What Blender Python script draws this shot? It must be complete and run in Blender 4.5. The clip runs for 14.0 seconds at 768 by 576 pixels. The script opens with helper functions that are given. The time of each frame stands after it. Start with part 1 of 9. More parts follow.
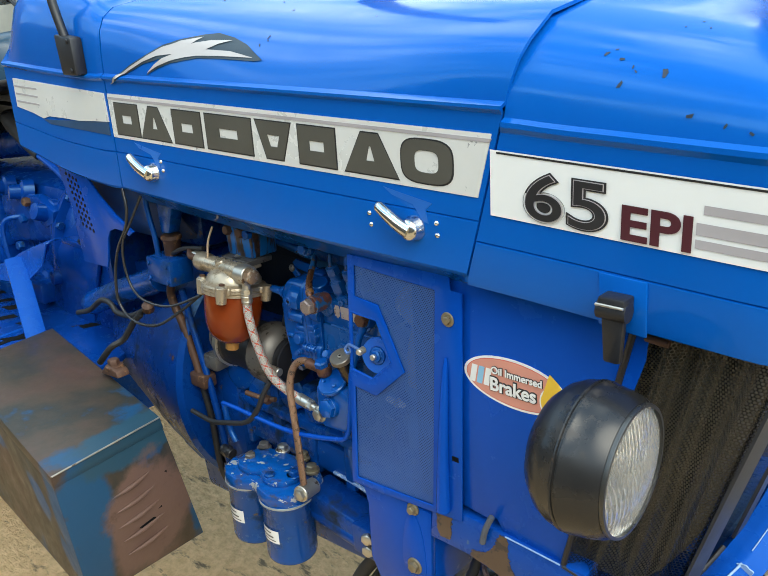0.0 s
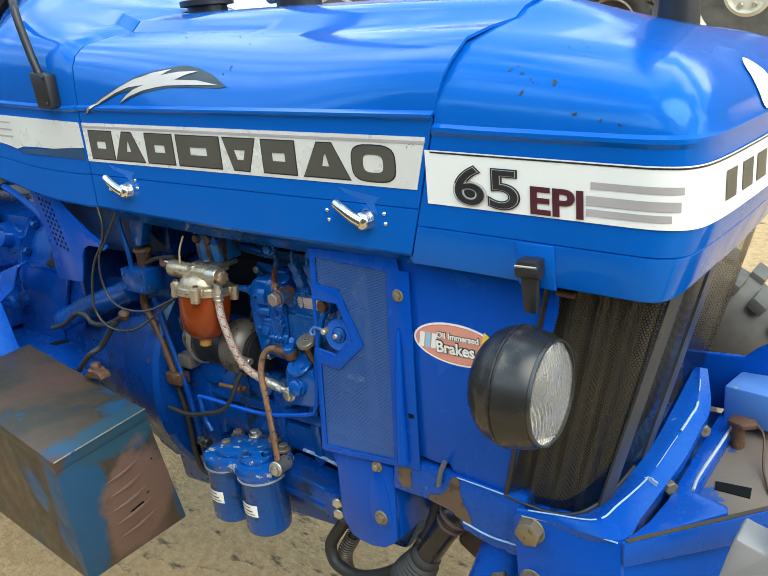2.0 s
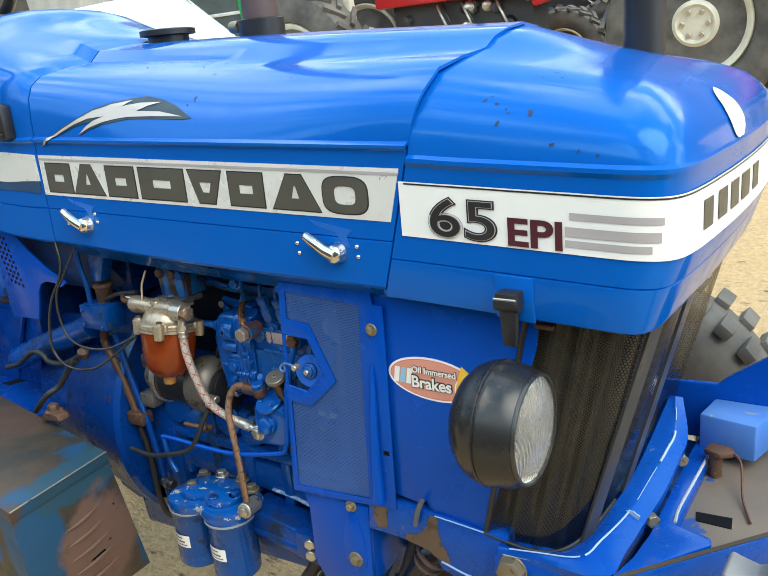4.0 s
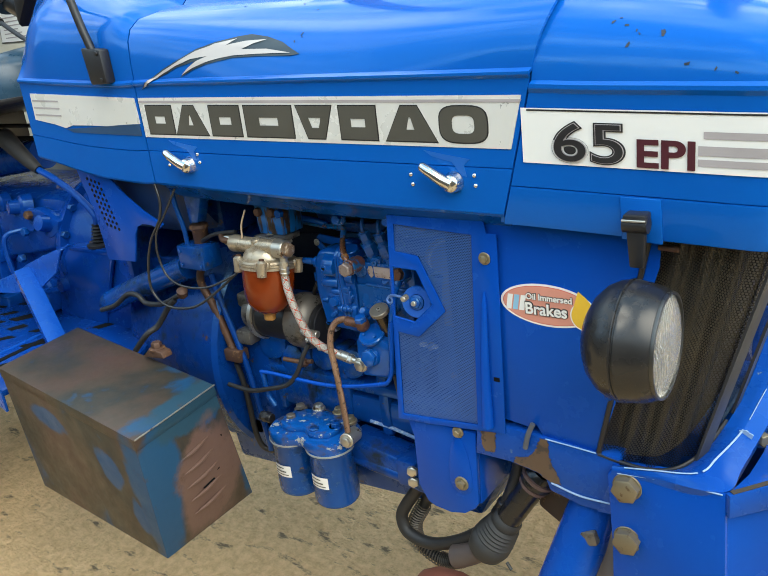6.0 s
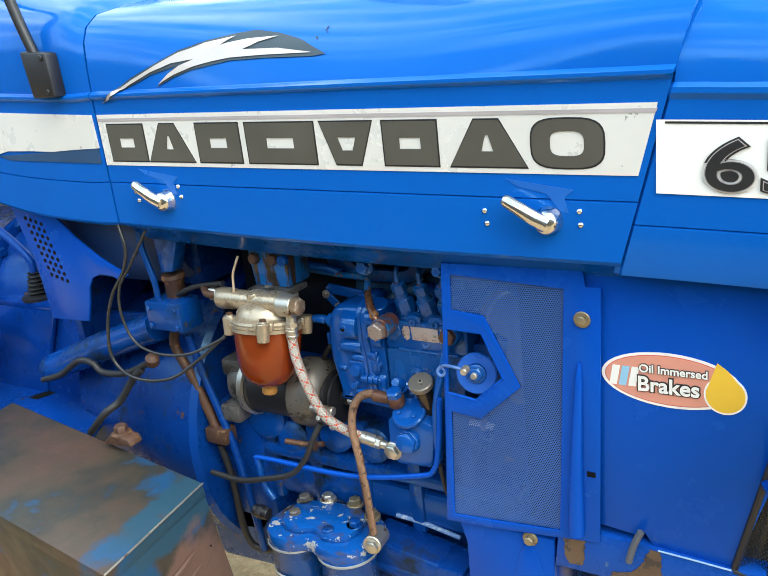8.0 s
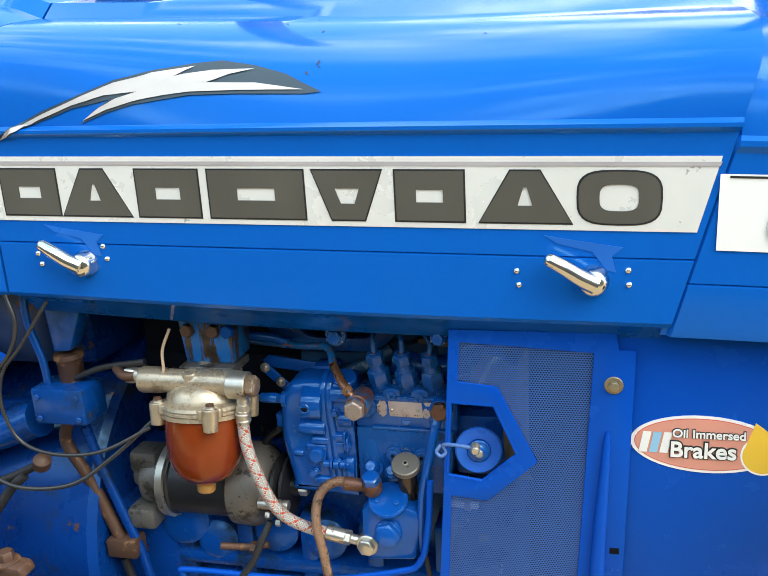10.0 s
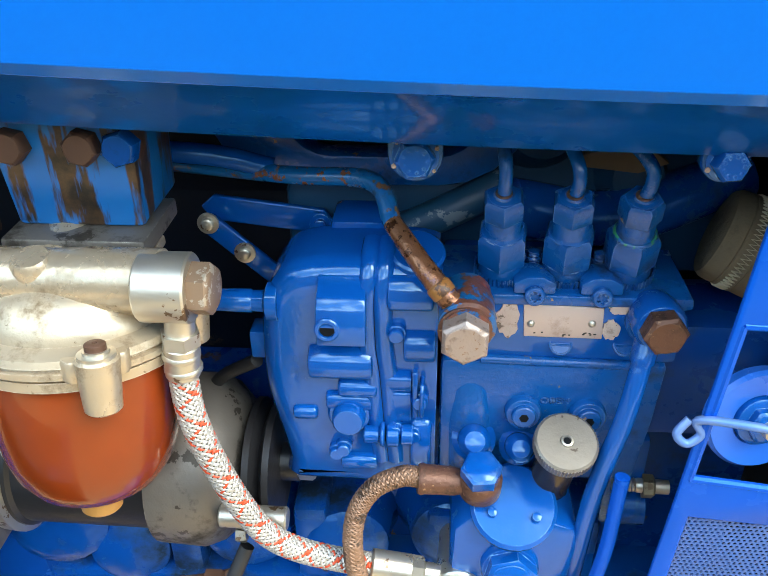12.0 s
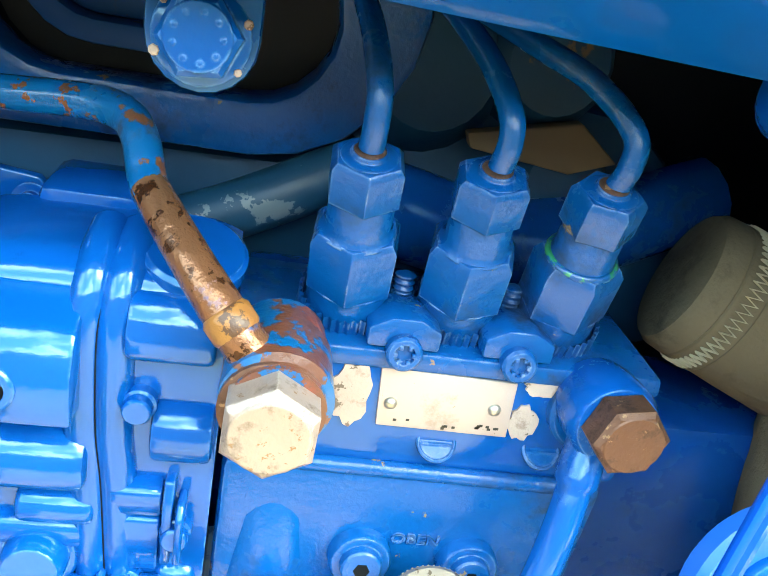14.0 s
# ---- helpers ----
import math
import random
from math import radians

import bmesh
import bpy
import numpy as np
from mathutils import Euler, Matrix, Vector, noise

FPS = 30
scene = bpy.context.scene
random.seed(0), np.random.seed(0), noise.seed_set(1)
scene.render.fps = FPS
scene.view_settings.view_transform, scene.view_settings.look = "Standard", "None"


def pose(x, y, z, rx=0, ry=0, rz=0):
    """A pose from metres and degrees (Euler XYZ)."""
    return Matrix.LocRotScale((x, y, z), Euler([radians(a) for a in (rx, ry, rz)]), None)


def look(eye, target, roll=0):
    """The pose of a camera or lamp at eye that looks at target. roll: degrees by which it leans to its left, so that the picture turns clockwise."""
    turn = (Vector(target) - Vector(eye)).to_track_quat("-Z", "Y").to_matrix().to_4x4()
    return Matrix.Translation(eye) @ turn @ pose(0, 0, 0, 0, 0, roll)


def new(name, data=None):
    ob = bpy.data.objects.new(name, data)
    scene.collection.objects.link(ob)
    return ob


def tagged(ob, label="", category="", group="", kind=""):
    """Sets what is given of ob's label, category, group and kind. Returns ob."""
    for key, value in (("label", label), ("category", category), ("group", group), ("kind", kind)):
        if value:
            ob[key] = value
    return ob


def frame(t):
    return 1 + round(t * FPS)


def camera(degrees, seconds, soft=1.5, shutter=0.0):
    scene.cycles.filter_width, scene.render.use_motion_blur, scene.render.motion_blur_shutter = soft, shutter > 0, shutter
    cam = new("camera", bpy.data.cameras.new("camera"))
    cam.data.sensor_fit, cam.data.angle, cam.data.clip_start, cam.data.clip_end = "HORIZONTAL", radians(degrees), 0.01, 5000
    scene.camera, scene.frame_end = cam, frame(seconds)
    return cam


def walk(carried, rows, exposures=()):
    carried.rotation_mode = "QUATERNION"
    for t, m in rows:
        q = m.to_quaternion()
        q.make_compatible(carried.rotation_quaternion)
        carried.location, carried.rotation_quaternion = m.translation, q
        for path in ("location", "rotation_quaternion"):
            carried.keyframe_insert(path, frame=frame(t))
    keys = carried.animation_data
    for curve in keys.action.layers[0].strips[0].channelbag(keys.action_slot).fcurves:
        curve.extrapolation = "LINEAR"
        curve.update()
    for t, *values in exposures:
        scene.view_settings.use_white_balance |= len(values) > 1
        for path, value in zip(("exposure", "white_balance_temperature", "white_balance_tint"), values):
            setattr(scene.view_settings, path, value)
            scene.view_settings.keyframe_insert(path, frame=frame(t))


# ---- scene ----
cam = camera(52.2, 14.0, soft=0.5)
PATH = [
    (0, (0.473, -0.661, 1.393), (-0.82, 0.71, 0.723), -3.4),
    (0.5, (0.522, -0.785, 1.373), (-0.451, 0.812, 0.663), -5.5),
    (1, (0.534, -0.858, 1.416), (-0.565, 0.667, 0.733), -6.2),
    (1.5, (0.562, -0.849, 1.391), (-0.583, 0.661, 0.752), -4.1),
    (2, (0.578, -0.819, 1.4), (-0.608, 0.666, 0.777), -5.3),
    (2.5, (0.57, -0.814, 1.398), (-0.637, 0.654, 0.775), -5.0),
    (2.7, (0.563, -0.803, 1.397), (-0.601, 0.703, 0.783), -5.2),
    (4.8, (0.525, -0.817, 1.405), (-0.583, 0.753, 0.849), -5.2),
    (5, (0.515, -0.828, 1.402), (-0.624, 0.723, 0.857), -4.7),
    (5.5, (0.489, -0.851, 1.398), (-0.62, 0.729, 0.876), -3.5),
    (6, (0.464, -0.905, 1.388), (-0.693, 0.583, 0.721), -7.0),
    (6.5, (0.441, -0.942, 1.389), (-0.786, 0.511, 0.77), -7.2),
    (7, (0.414, -0.957, 1.381), (-0.813, 0.509, 0.791), -5.8),
    (7.5, (0.298, -0.898, 1.362), (-0.917, 0.562, 0.737), -6.9),
    (8, (0.171, -0.755, 1.356), (-0.842, 0.854, 0.737), -6.5),
    (8.5, (0.103, -0.729, 1.376), (-0.879, 0.907, 0.777), -8.0),
    (9, (0.027, -0.76, 1.368), (-0.657, 1.032, 0.8), -7.4),
    (9.2, (-0.009, -0.784, 1.377), (-0.651, 1.039, 0.863), -5.7),
    (11.3, (-0.272, -0.414, 1.273), (-0.536, 1.417, 0.512), -3.3),
    (11.5, (-0.31, -0.339, 1.254), (-0.599, 1.415, 0.338), -2.7),
    (12, (-0.37, -0.253, 1.195), (-0.501, 1.452, 0.157), -0.8),
    (12.5, (-0.378, -0.156, 1.145), (-0.36, 1.561, 0.118), 1.8),
    (13, (-0.38, -0.11, 1.104), (-0.209, 1.668, 0.205), 7.5),
    (13.5, (-0.378, -0.088, 1.084), (-0.102, 1.727, 0.291), 11.2),
    (14, (-0.364, -0.1, 1.092), (-0.029, 1.687, 0.259), 11.4),
]
EXPOSURES = [(0.0, 1.17, 7050, 3), (0.5, 1.31, 7100, 3), (1.5, 1.24, 7050, 3), (2.5, 1.19, 7050, 3), (5.5, 1.19, 7150, 3), (7.0, 1.24, 7350, 5), (7.5, 1.16, 7300, 5), (8.0, 1.59, 7100, 5), (9.0, 1.61, 7300, 5), (11.5, 1.39, 6900, 5), (12.0, 2.32, 7050, 4), (12.5, 2.48, 7050, 3), (13.0, 3.5, 7500, -6), (13.5, 3.53, 7550, -8), (14.0, 3.58, 7600, -8)]
walk(cam, [(t, look(eye, target, roll)) for t, eye, target, roll in PATH], EXPOSURES)

# ---- daylight: bright hazy sky, sun spread wide by thin cloud ----
SLOPE = 8.0  # degrees by which the yard rises behind the tractor
SUN_AZ, SUN_EL = 114.0, 50.0
world = bpy.data.worlds.new("sky")
scene.world = world
world.use_nodes = True
wn = world.node_tree.nodes
sky = wn.new("ShaderNodeTexSky")
sky.sky_type = "NISHITA"
sky.sun_disc = False
sky.sun_elevation, sky.sun_rotation = radians(SUN_EL), radians(SUN_AZ)
sky.air_density, sky.dust_density, sky.ozone_density = 1.0, 0.6, 1.0
wn["Background"].inputs["Strength"].default_value = 0.15
haze = wn.new("ShaderNodeHueSaturation")
haze.inputs["Saturation"].default_value = 0.85
veil = wn.new("ShaderNodeMix")  # milky haze over the whole sky
veil.data_type = "RGBA"
veil.inputs["Factor"].default_value = 0.6
way = wn.new("ShaderNodeTexCoord")
drift = wn.new("ShaderNodeMapping")
drift.inputs["Scale"].default_value = (1.7, 1.9, 2.6)
drift.inputs["Location"].default_value = (0.7, 0.3, 0.2)
cloud = wn.new("ShaderNodeTexNoise")
cloud.inputs["Scale"].default_value, cloud.inputs["Detail"].default_value = 1.6, 4.0
tone = wn.new("ShaderNodeValToRGB")
tone.color_ramp.elements[0].position, tone.color_ramp.elements[0].color = 0.46, (2.0, 4.0, 6.8, 1)
tone.color_ramp.elements[1].position, tone.color_ramp.elements[1].color = 0.64, (16.0, 17.2, 18.0, 1)
world.node_tree.links.new(way.outputs["Generated"], drift.inputs["Vector"])
world.node_tree.links.new(drift.outputs[0], cloud.inputs["Vector"])
world.node_tree.links.new(cloud.outputs["Fac"], tone.inputs["Fac"])
world.node_tree.links.new(tone.outputs[0], veil.inputs[7])
world.node_tree.links.new(sky.outputs[0], haze.inputs["Color"])
world.node_tree.links.new(haze.outputs[0], veil.inputs[6])
world.node_tree.links.new(veil.outputs[2], wn["Background"].inputs["Color"])
sun = new("sun", bpy.data.lights.new("sun", "SUN"))
sun.data.energy, sun.data.angle, sun.data.color = 1.35, radians(50), (1.0, 0.95, 0.87)
az, el = radians(SUN_AZ), radians(SUN_EL)
sun_from = Vector((math.sin(az) * math.cos(el), math.cos(az) * math.cos(el), math.sin(el)))
sun.matrix_basis = look(sun_from * 20, (0, 0, 0))

# ---- materials ----
def mat(name):
    m = bpy.data.materials.new(name)
    m.use_nodes = True
    nt = m.node_tree
    return m, nt.nodes, nt.links, nt.nodes["Principled BSDF"]


def tex(n, l, kind, scale, detail=4.0, rough=0.6, coord="Object"):
    c = n.new("ShaderNodeTexCoord")
    t = n.new(kind)
    if "Scale" in t.inputs:
        t.inputs["Scale"].default_value = scale
    if "Detail" in t.inputs:
        t.inputs["Detail"].default_value = detail
    if "Roughness" in t.inputs:
        t.inputs["Roughness"].default_value = rough
    l.new(c.outputs[coord], t.inputs["Vector"])
    return t


def ramp(n, l, fac, stops):
    r = n.new("ShaderNodeValToRGB")
    e = r.color_ramp.elements
    while len(e) < len(stops):
        e.new(0.5)
    for el_, (p, c) in zip(e, stops):
        el_.position = p
        el_.color = (*c, 1) if len(c) == 3 else (c[0], c[0], c[0], 1)
    l.new(fac, r.inputs["Fac"])
    return r.outputs["Color"]


def mixc(n, l, fac, a, b):
    m = n.new("ShaderNodeMix")
    m.data_type = "RGBA"
    for sock, v in ((m.inputs[0], fac), (m.inputs[6], a), (m.inputs[7], b)):
        if isinstance(v, (int, float)):
            sock.default_value = v
        elif isinstance(v, tuple):
            sock.default_value = (*v, 1)
        else:
            l.new(v, sock)
    return m.outputs[2]


def bump(n, l, b, height, strength, dist=0.002):
    k = n.new("ShaderNodeBump")
    k.inputs["Strength"].default_value, k.inputs["Distance"].default_value = strength, dist
    l.new(height, k.inputs["Height"])
    l.new(k.outputs[0], b.inputs["Normal"])


def paint(name, col, col2, rough=0.3, chips=None, chip_at=0.70, chip_scale=25, coat=0.0, bumpy=0.15, bscale=60, metallic=0.0, dirt=None, dirt_at=0.62, dirt_scale=7, spec=0.5, ior=1.5, coat_rough=0.06, soft_edge=0.0, tint=None, wear=None):
    """Painted or bare metal: two tones, fine relief, chips and grime."""
    chip_at, dirt_at = chip_at - 0.075, dirt_at - 0.04
    m, n, l, b = mat(name)
    big = tex(n, l, "ShaderNodeTexNoise", 4.0, 5)
    c = ramp(n, l, big.outputs["Fac"], [(0.35, col), (0.68, col2)])
    rgh = None
    if dirt:
        d = tex(n, l, "ShaderNodeTexNoise", dirt_scale, 8, 0.7)
        f = ramp(n, l, d.outputs["Fac"], [(dirt_at, (0,)), (dirt_at + 0.12, (1,))])
        c = mixc(n, l, f, c, dirt)
        rgh = f
    if chips:
        k = tex(n, l, "ShaderNodeTexNoise", chip_scale, 6, 0.65)
        f = ramp(n, l, k.outputs["Fac"], [(chip_at, (0,)), (chip_at + 0.015, (1,))])
        c = mixc(n, l, f, c, chips)
    if wear:  # paint rubbed thin along the edges
        e = n.new("ShaderNodeBevel")
        e.samples = 4
        e.inputs["Radius"].default_value = 0.0012
        geo = n.new("ShaderNodeNewGeometry")
        dot = n.new("ShaderNodeVectorMath")
        dot.operation = "DOT_PRODUCT"
        l.new(e.outputs[0], dot.inputs[0])
        l.new(geo.outputs["Normal"], dot.inputs[1])
        rim_ = ramp(n, l, dot.outputs["Value"], [(0.80, (1,)), (0.97, (0,))])
        k = tex(n, l, "ShaderNodeTexNoise", 130, 5, 0.7)
        rub = ramp(n, l, k.outputs["Fac"], [(0.46, (0,)), (0.60, (1,))])
        c = mixc(n, l, mixc(n, l, rim_, (0.0, 0.0, 0.0), rub), c, wear)
    l.new(c, b.inputs["Base Color"])
    g = tex(n, l, "ShaderNodeTexNoise", 18.0, 6)
    r = ramp(n, l, g.outputs["Fac"], [(0.3, (max(0.03, rough - 0.08),)), (0.75, (rough + 0.12,))])
    if tint:  # reflections coloured by hand, so mirrored sky stays blue, not lavender
        b.inputs["Specular Tint"].default_value = (*tint, 1)
        b.inputs["IOR"].default_value = ior
    if rgh is not None:
        r = mixc(n, l, rgh, r, (0.75, 0.75, 0.75))
    l.new(r, b.inputs["Roughness"])
    b.inputs["Metallic"].default_value = metallic
    b.inputs["Coat Weight"].default_value = coat
    b.inputs["Specular IOR Level"].default_value = spec
    b.inputs["Coat IOR"].default_value = ior
    b.inputs["Coat Roughness"].default_value = coat_rough
    if bumpy:
        h = tex(n, l, "ShaderNodeTexNoise", bscale, 5)
        bump(n, l, b, h.outputs["Fac"], bumpy, 0.001)
    if soft_edge:
        e = n.new("ShaderNodeBevel")  # edges rounded by thick paint
        e.samples = 4
        e.inputs["Radius"].default_value = soft_edge
        if bumpy:
            l.new(e.outputs[0], b.inputs["Normal"].links[0].from_node.inputs["Normal"])
        else:
            l.new(e.outputs[0], b.inputs["Normal"])
        l.new(e.outputs[0], b.inputs["Coat Normal"])
    return m


def plain(name, col, rough=0.5, metallic=0.0, bumpy=0.1, bscale=150, var=0.25):
    return paint(name, col, tuple(c * (1 - var) for c in col), rough, None, metallic=metallic, bumpy=bumpy, bscale=bscale)


HOOD_BLUE = paint("hood_blue", (0.0, 0.092, 0.42), (0.0, 0.100, 0.45), 0.13, None, ior=1.5, bumpy=0.05, bscale=6, spec=0.5, tint=(0.30, 0.72, 1.0))
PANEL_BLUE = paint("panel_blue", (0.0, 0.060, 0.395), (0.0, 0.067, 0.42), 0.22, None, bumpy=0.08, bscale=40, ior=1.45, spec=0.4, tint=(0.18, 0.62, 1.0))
# castings: blue lowered to carry some bay shade; chips and grime are their own
CAST_BLUE = paint("cast_blue", (0.0, 0.062, 0.31), (0.0, 0.038, 0.19), 0.20, (0.09, 0.05, 0.03), 0.745, 30, ior=1.5, spec=0.7, tint=(0.40, 0.78, 1.0), bumpy=0.4, bscale=70, dirt=(0.005, 0.010, 0.024), dirt_at=0.55, dirt_scale=11, wear=(0.03, 0.15, 0.42))
PUMP_BLUE = paint("pump_blue", (0.0, 0.076, 0.35), (0.0, 0.058, 0.28), 0.13, (0.20, 0.13, 0.08), 0.785, 60, spec=0.7, ior=1.55, tint=(0.55, 0.85, 1.0), bumpy=0.25, bscale=70, dirt=(0.005, 0.036, 0.14), dirt_at=0.64, dirt_scale=14, soft_edge=0.0006, wear=(0.10, 0.28, 0.58))
SATIN_BLUE = paint("satin_blue", (0.0, 0.080, 0.30), (0.0, 0.060, 0.235), 0.25, (0.22, 0.15, 0.09), 0.745, 95, spec=0.45, bumpy=0.6, bscale=120, dirt=(0.008, 0.035, 0.10), dirt_at=0.59, dirt_scale=26, soft_edge=0.0006, wear=(0.20, 0.30, 0.46))
GEAR_BLUE = paint("gear_blue", (0.0, 0.052, 0.32), (0.0, 0.032, 0.20), 0.24, (0.04, 0.03, 0.03), 0.75, 14, ior=1.5, spec=0.45, tint=(0.40, 0.78, 1.0), bumpy=0.4, bscale=50, dirt=(0.002, 0.010, 0.05), dirt_at=0.63, dirt_scale=12)
# block: base blue darkened further for the shaded bay, under real grime
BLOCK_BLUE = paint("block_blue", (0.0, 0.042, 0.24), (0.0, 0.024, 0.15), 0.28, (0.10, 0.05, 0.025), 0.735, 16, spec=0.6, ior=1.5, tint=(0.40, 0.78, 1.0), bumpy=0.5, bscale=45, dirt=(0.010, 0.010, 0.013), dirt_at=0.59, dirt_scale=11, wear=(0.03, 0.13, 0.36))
WORN_BLUE = paint("worn_blue", (0.0, 0.055, 0.34), (0.002, 0.07, 0.38), 0.26, (0.10, 0.17, 0.30), 0.755, 30, spec=0.5, ior=1.45, tint=(0.40, 0.78, 1.0), bumpy=0.3, dirt=(0.10, 0.09, 0.08), dirt_at=0.67)
# near black: the shade inside holes, slots and hollows put into the colour
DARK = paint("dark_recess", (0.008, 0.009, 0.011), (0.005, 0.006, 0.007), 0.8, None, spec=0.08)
BLACK = plain("black_plastic", (0.016, 0.016, 0.018), 0.38, bumpy=0.15, bscale=300)
RUBBER = plain("black_rubber", (0.018, 0.018, 0.019), 0.55, bumpy=0.2, bscale=120)
CHROME = plain("chrome", (0.82, 0.82, 0.80), 0.12, 1.0, 0.05)
STEEL = paint("bright_steel", (0.62, 0.58, 0.50), (0.45, 0.41, 0.34), 0.34, (0.20, 0.13, 0.08), 0.68, 60, metallic=0.85, bumpy=0.2)
ALU = paint("cast_aluminium", (0.52, 0.43, 0.31), (0.38, 0.30, 0.205), 0.30, (0.20, 0.145, 0.09), 0.74, 220, metallic=0.6, bumpy=0.3, bscale=160, dirt=(0.20, 0.14, 0.08), dirt_at=0.57, dirt_scale=30, wear=(0.75, 0.67, 0.55))
ALU_DARK = paint("oily_aluminium", (0.20, 0.18, 0.158), (0.105, 0.095, 0.083), 0.42, (0.05, 0.042, 0.033), 0.68, 60, metallic=0.5, bumpy=0.45, bscale=90, dirt=(0.04, 0.032, 0.024), dirt_at=0.55, dirt_scale=22, wear=(0.45, 0.42, 0.38))
RUST = paint("rusty_steel", (0.115, 0.055, 0.032), (0.06, 0.032, 0.022), 0.55, (0.20, 0.10, 0.045), 0.66, 50, metallic=0.3, bumpy=0.5, bscale=120)
BRASS = paint("tarnished_zinc", (0.30, 0.25, 0.16), (0.20, 0.165, 0.11), 0.42, (0.14, 0.10, 0.06), 0.68, 90, metallic=0.6, bumpy=0.3, bscale=120)
LAMP_BLACK = paint("lamp_black", (0.012, 0.012, 0.013), (0.020, 0.019, 0.018), 0.26, (0.10, 0.055, 0.03), 0.765, 55, spec=0.5, bumpy=0.06, bscale=60, dirt=(0.045, 0.036, 0.028), dirt_at=0.63, dirt_scale=14)
BARE_BROWN = paint("bare_brown_metal", (0.15, 0.095, 0.06), (0.10, 0.062, 0.042), 0.5, (0.06, 0.045, 0.04), 0.66, 60, metallic=0.2, bumpy=0.3, dirt=(0.03, 0.06, 0.14), dirt_at=0.62, dirt_scale=30)
WHITE_DECAL = plain("white_decal", (0.80, 0.79, 0.75), 0.35, var=0.06)
SILVER_DECAL = paint("silver_decal", (0.74, 0.73, 0.69), (0.66, 0.65, 0.60), 0.3, (0.35, 0.35, 0.33), 0.74, 40, metallic=0.15, bumpy=0.06)
GREY_INK = plain("grey_ink", (0.085, 0.08, 0.065), 0.4)
BLACK_INK = plain("black_ink", (0.02, 0.02, 0.022), 0.35)
MAROON_INK = plain("maroon_ink", (0.07, 0.012, 0.02), 0.4)
PALE_GREY = plain("pale_grey_ink", (0.42, 0.38, 0.38), 0.35)
RED_INK = plain("red_ink", (0.62, 0.10, 0.07), 0.4)
PINK_INK = plain("salmon_ink", (0.72, 0.30, 0.22), 0.4)
YELLOW_INK = plain("yellow_ink", (0.85, 0.52, 0.05), 0.4)
LIGHT_BLUE_INK = plain("light_blue_ink", (0.28, 0.55, 0.75), 0.4)
CREAM = plain("cream_paint", (0.62, 0.58, 0.46), 0.45)
RED_PAINT = plain("red_paint", (0.55, 0.02, 0.025), 0.35)
GREEN_PAINT = plain("green_paint", (0.01, 0.40, 0.10), 0.4)
BROWN_PIPE = paint("brown_stack", (0.10, 0.06, 0.055), (0.06, 0.04, 0.04), 0.5, None, bumpy=0.2)
WORN_VINYL = paint("seat_vinyl", (0.015, 0.05, 0.09), (0.03, 0.08, 0.13), 0.3, None, bumpy=0.35, bscale=25, dirt=(0.14, 0.15, 0.15), dirt_at=0.6)
# near-black base puts the deep shade under the hood into the colour; chips, grime on top
BAY_SHADE = paint("shaded_grimy_bay", (0.001, 0.005, 0.014), (0.002, 0.004, 0.008), 0.6, (0.05, 0.03, 0.018), 0.74, 16, spec=0.2, bumpy=0.4, bscale=45, dirt=(0.009, 0.009, 0.009), dirt_at=0.55)


# ---- mesh helpers ----
def finish(bm, smooth=40):
    bmesh.ops.recalc_face_normals(bm, faces=bm.faces[:])
    lim = radians(smooth)
    for f_ in bm.faces:
        f_.smooth = True
    for e in bm.edges:
        e.smooth = len(e.link_faces) == 2 and e.calc_face_angle(0) < lim


def part(name, bm, material, parent=None, label="", smooth=40):
    finish(bm, smooth)
    me = bpy.data.meshes.new(name)
    bm.to_mesh(me)
    bm.free()
    me.materials.append(material)
    ob = new(name, me)
    if parent is not None:
        # thing, part, sub-part: no deeper
        ob.parent = parent.parent if parent.parent is not None and parent.parent.parent is not None else parent
    return tagged(ob, label)


def thing(name, label, category, at=(0, 0, 0), group="", kind=""):
    ob = new(name)
    ob.empty_display_size = 0.05
    ob.location = at
    return tagged(ob, label, category, group, kind)


def B():
    return bmesh.new()


def merge(bm, other):
    me = bpy.data.meshes.new("tmp")
    other.to_mesh(me)
    other.free()
    bm.from_mesh(me)
    bpy.data.meshes.remove(me)
    return bm


def box(bm, x0, x1, y0, y1, z0, z1, bev=0.002, m=None):
    t = B()
    bmesh.ops.create_cube(t, size=1)
    for v in t.verts:
        v.co = Vector(((x0 + x1) / 2 + v.co.x * (x1 - x0), (y0 + y1) / 2 + v.co.y * (y1 - y0), (z0 + z1) / 2 + v.co.z * (z1 - z0)))
    if bev:
        bmesh.ops.bevel(t, geom=t.edges[:], offset=bev, segments=2, affect="EDGES", profile=0.5)
    if m is not None:
        t.transform(m)
    return merge(bm, t)


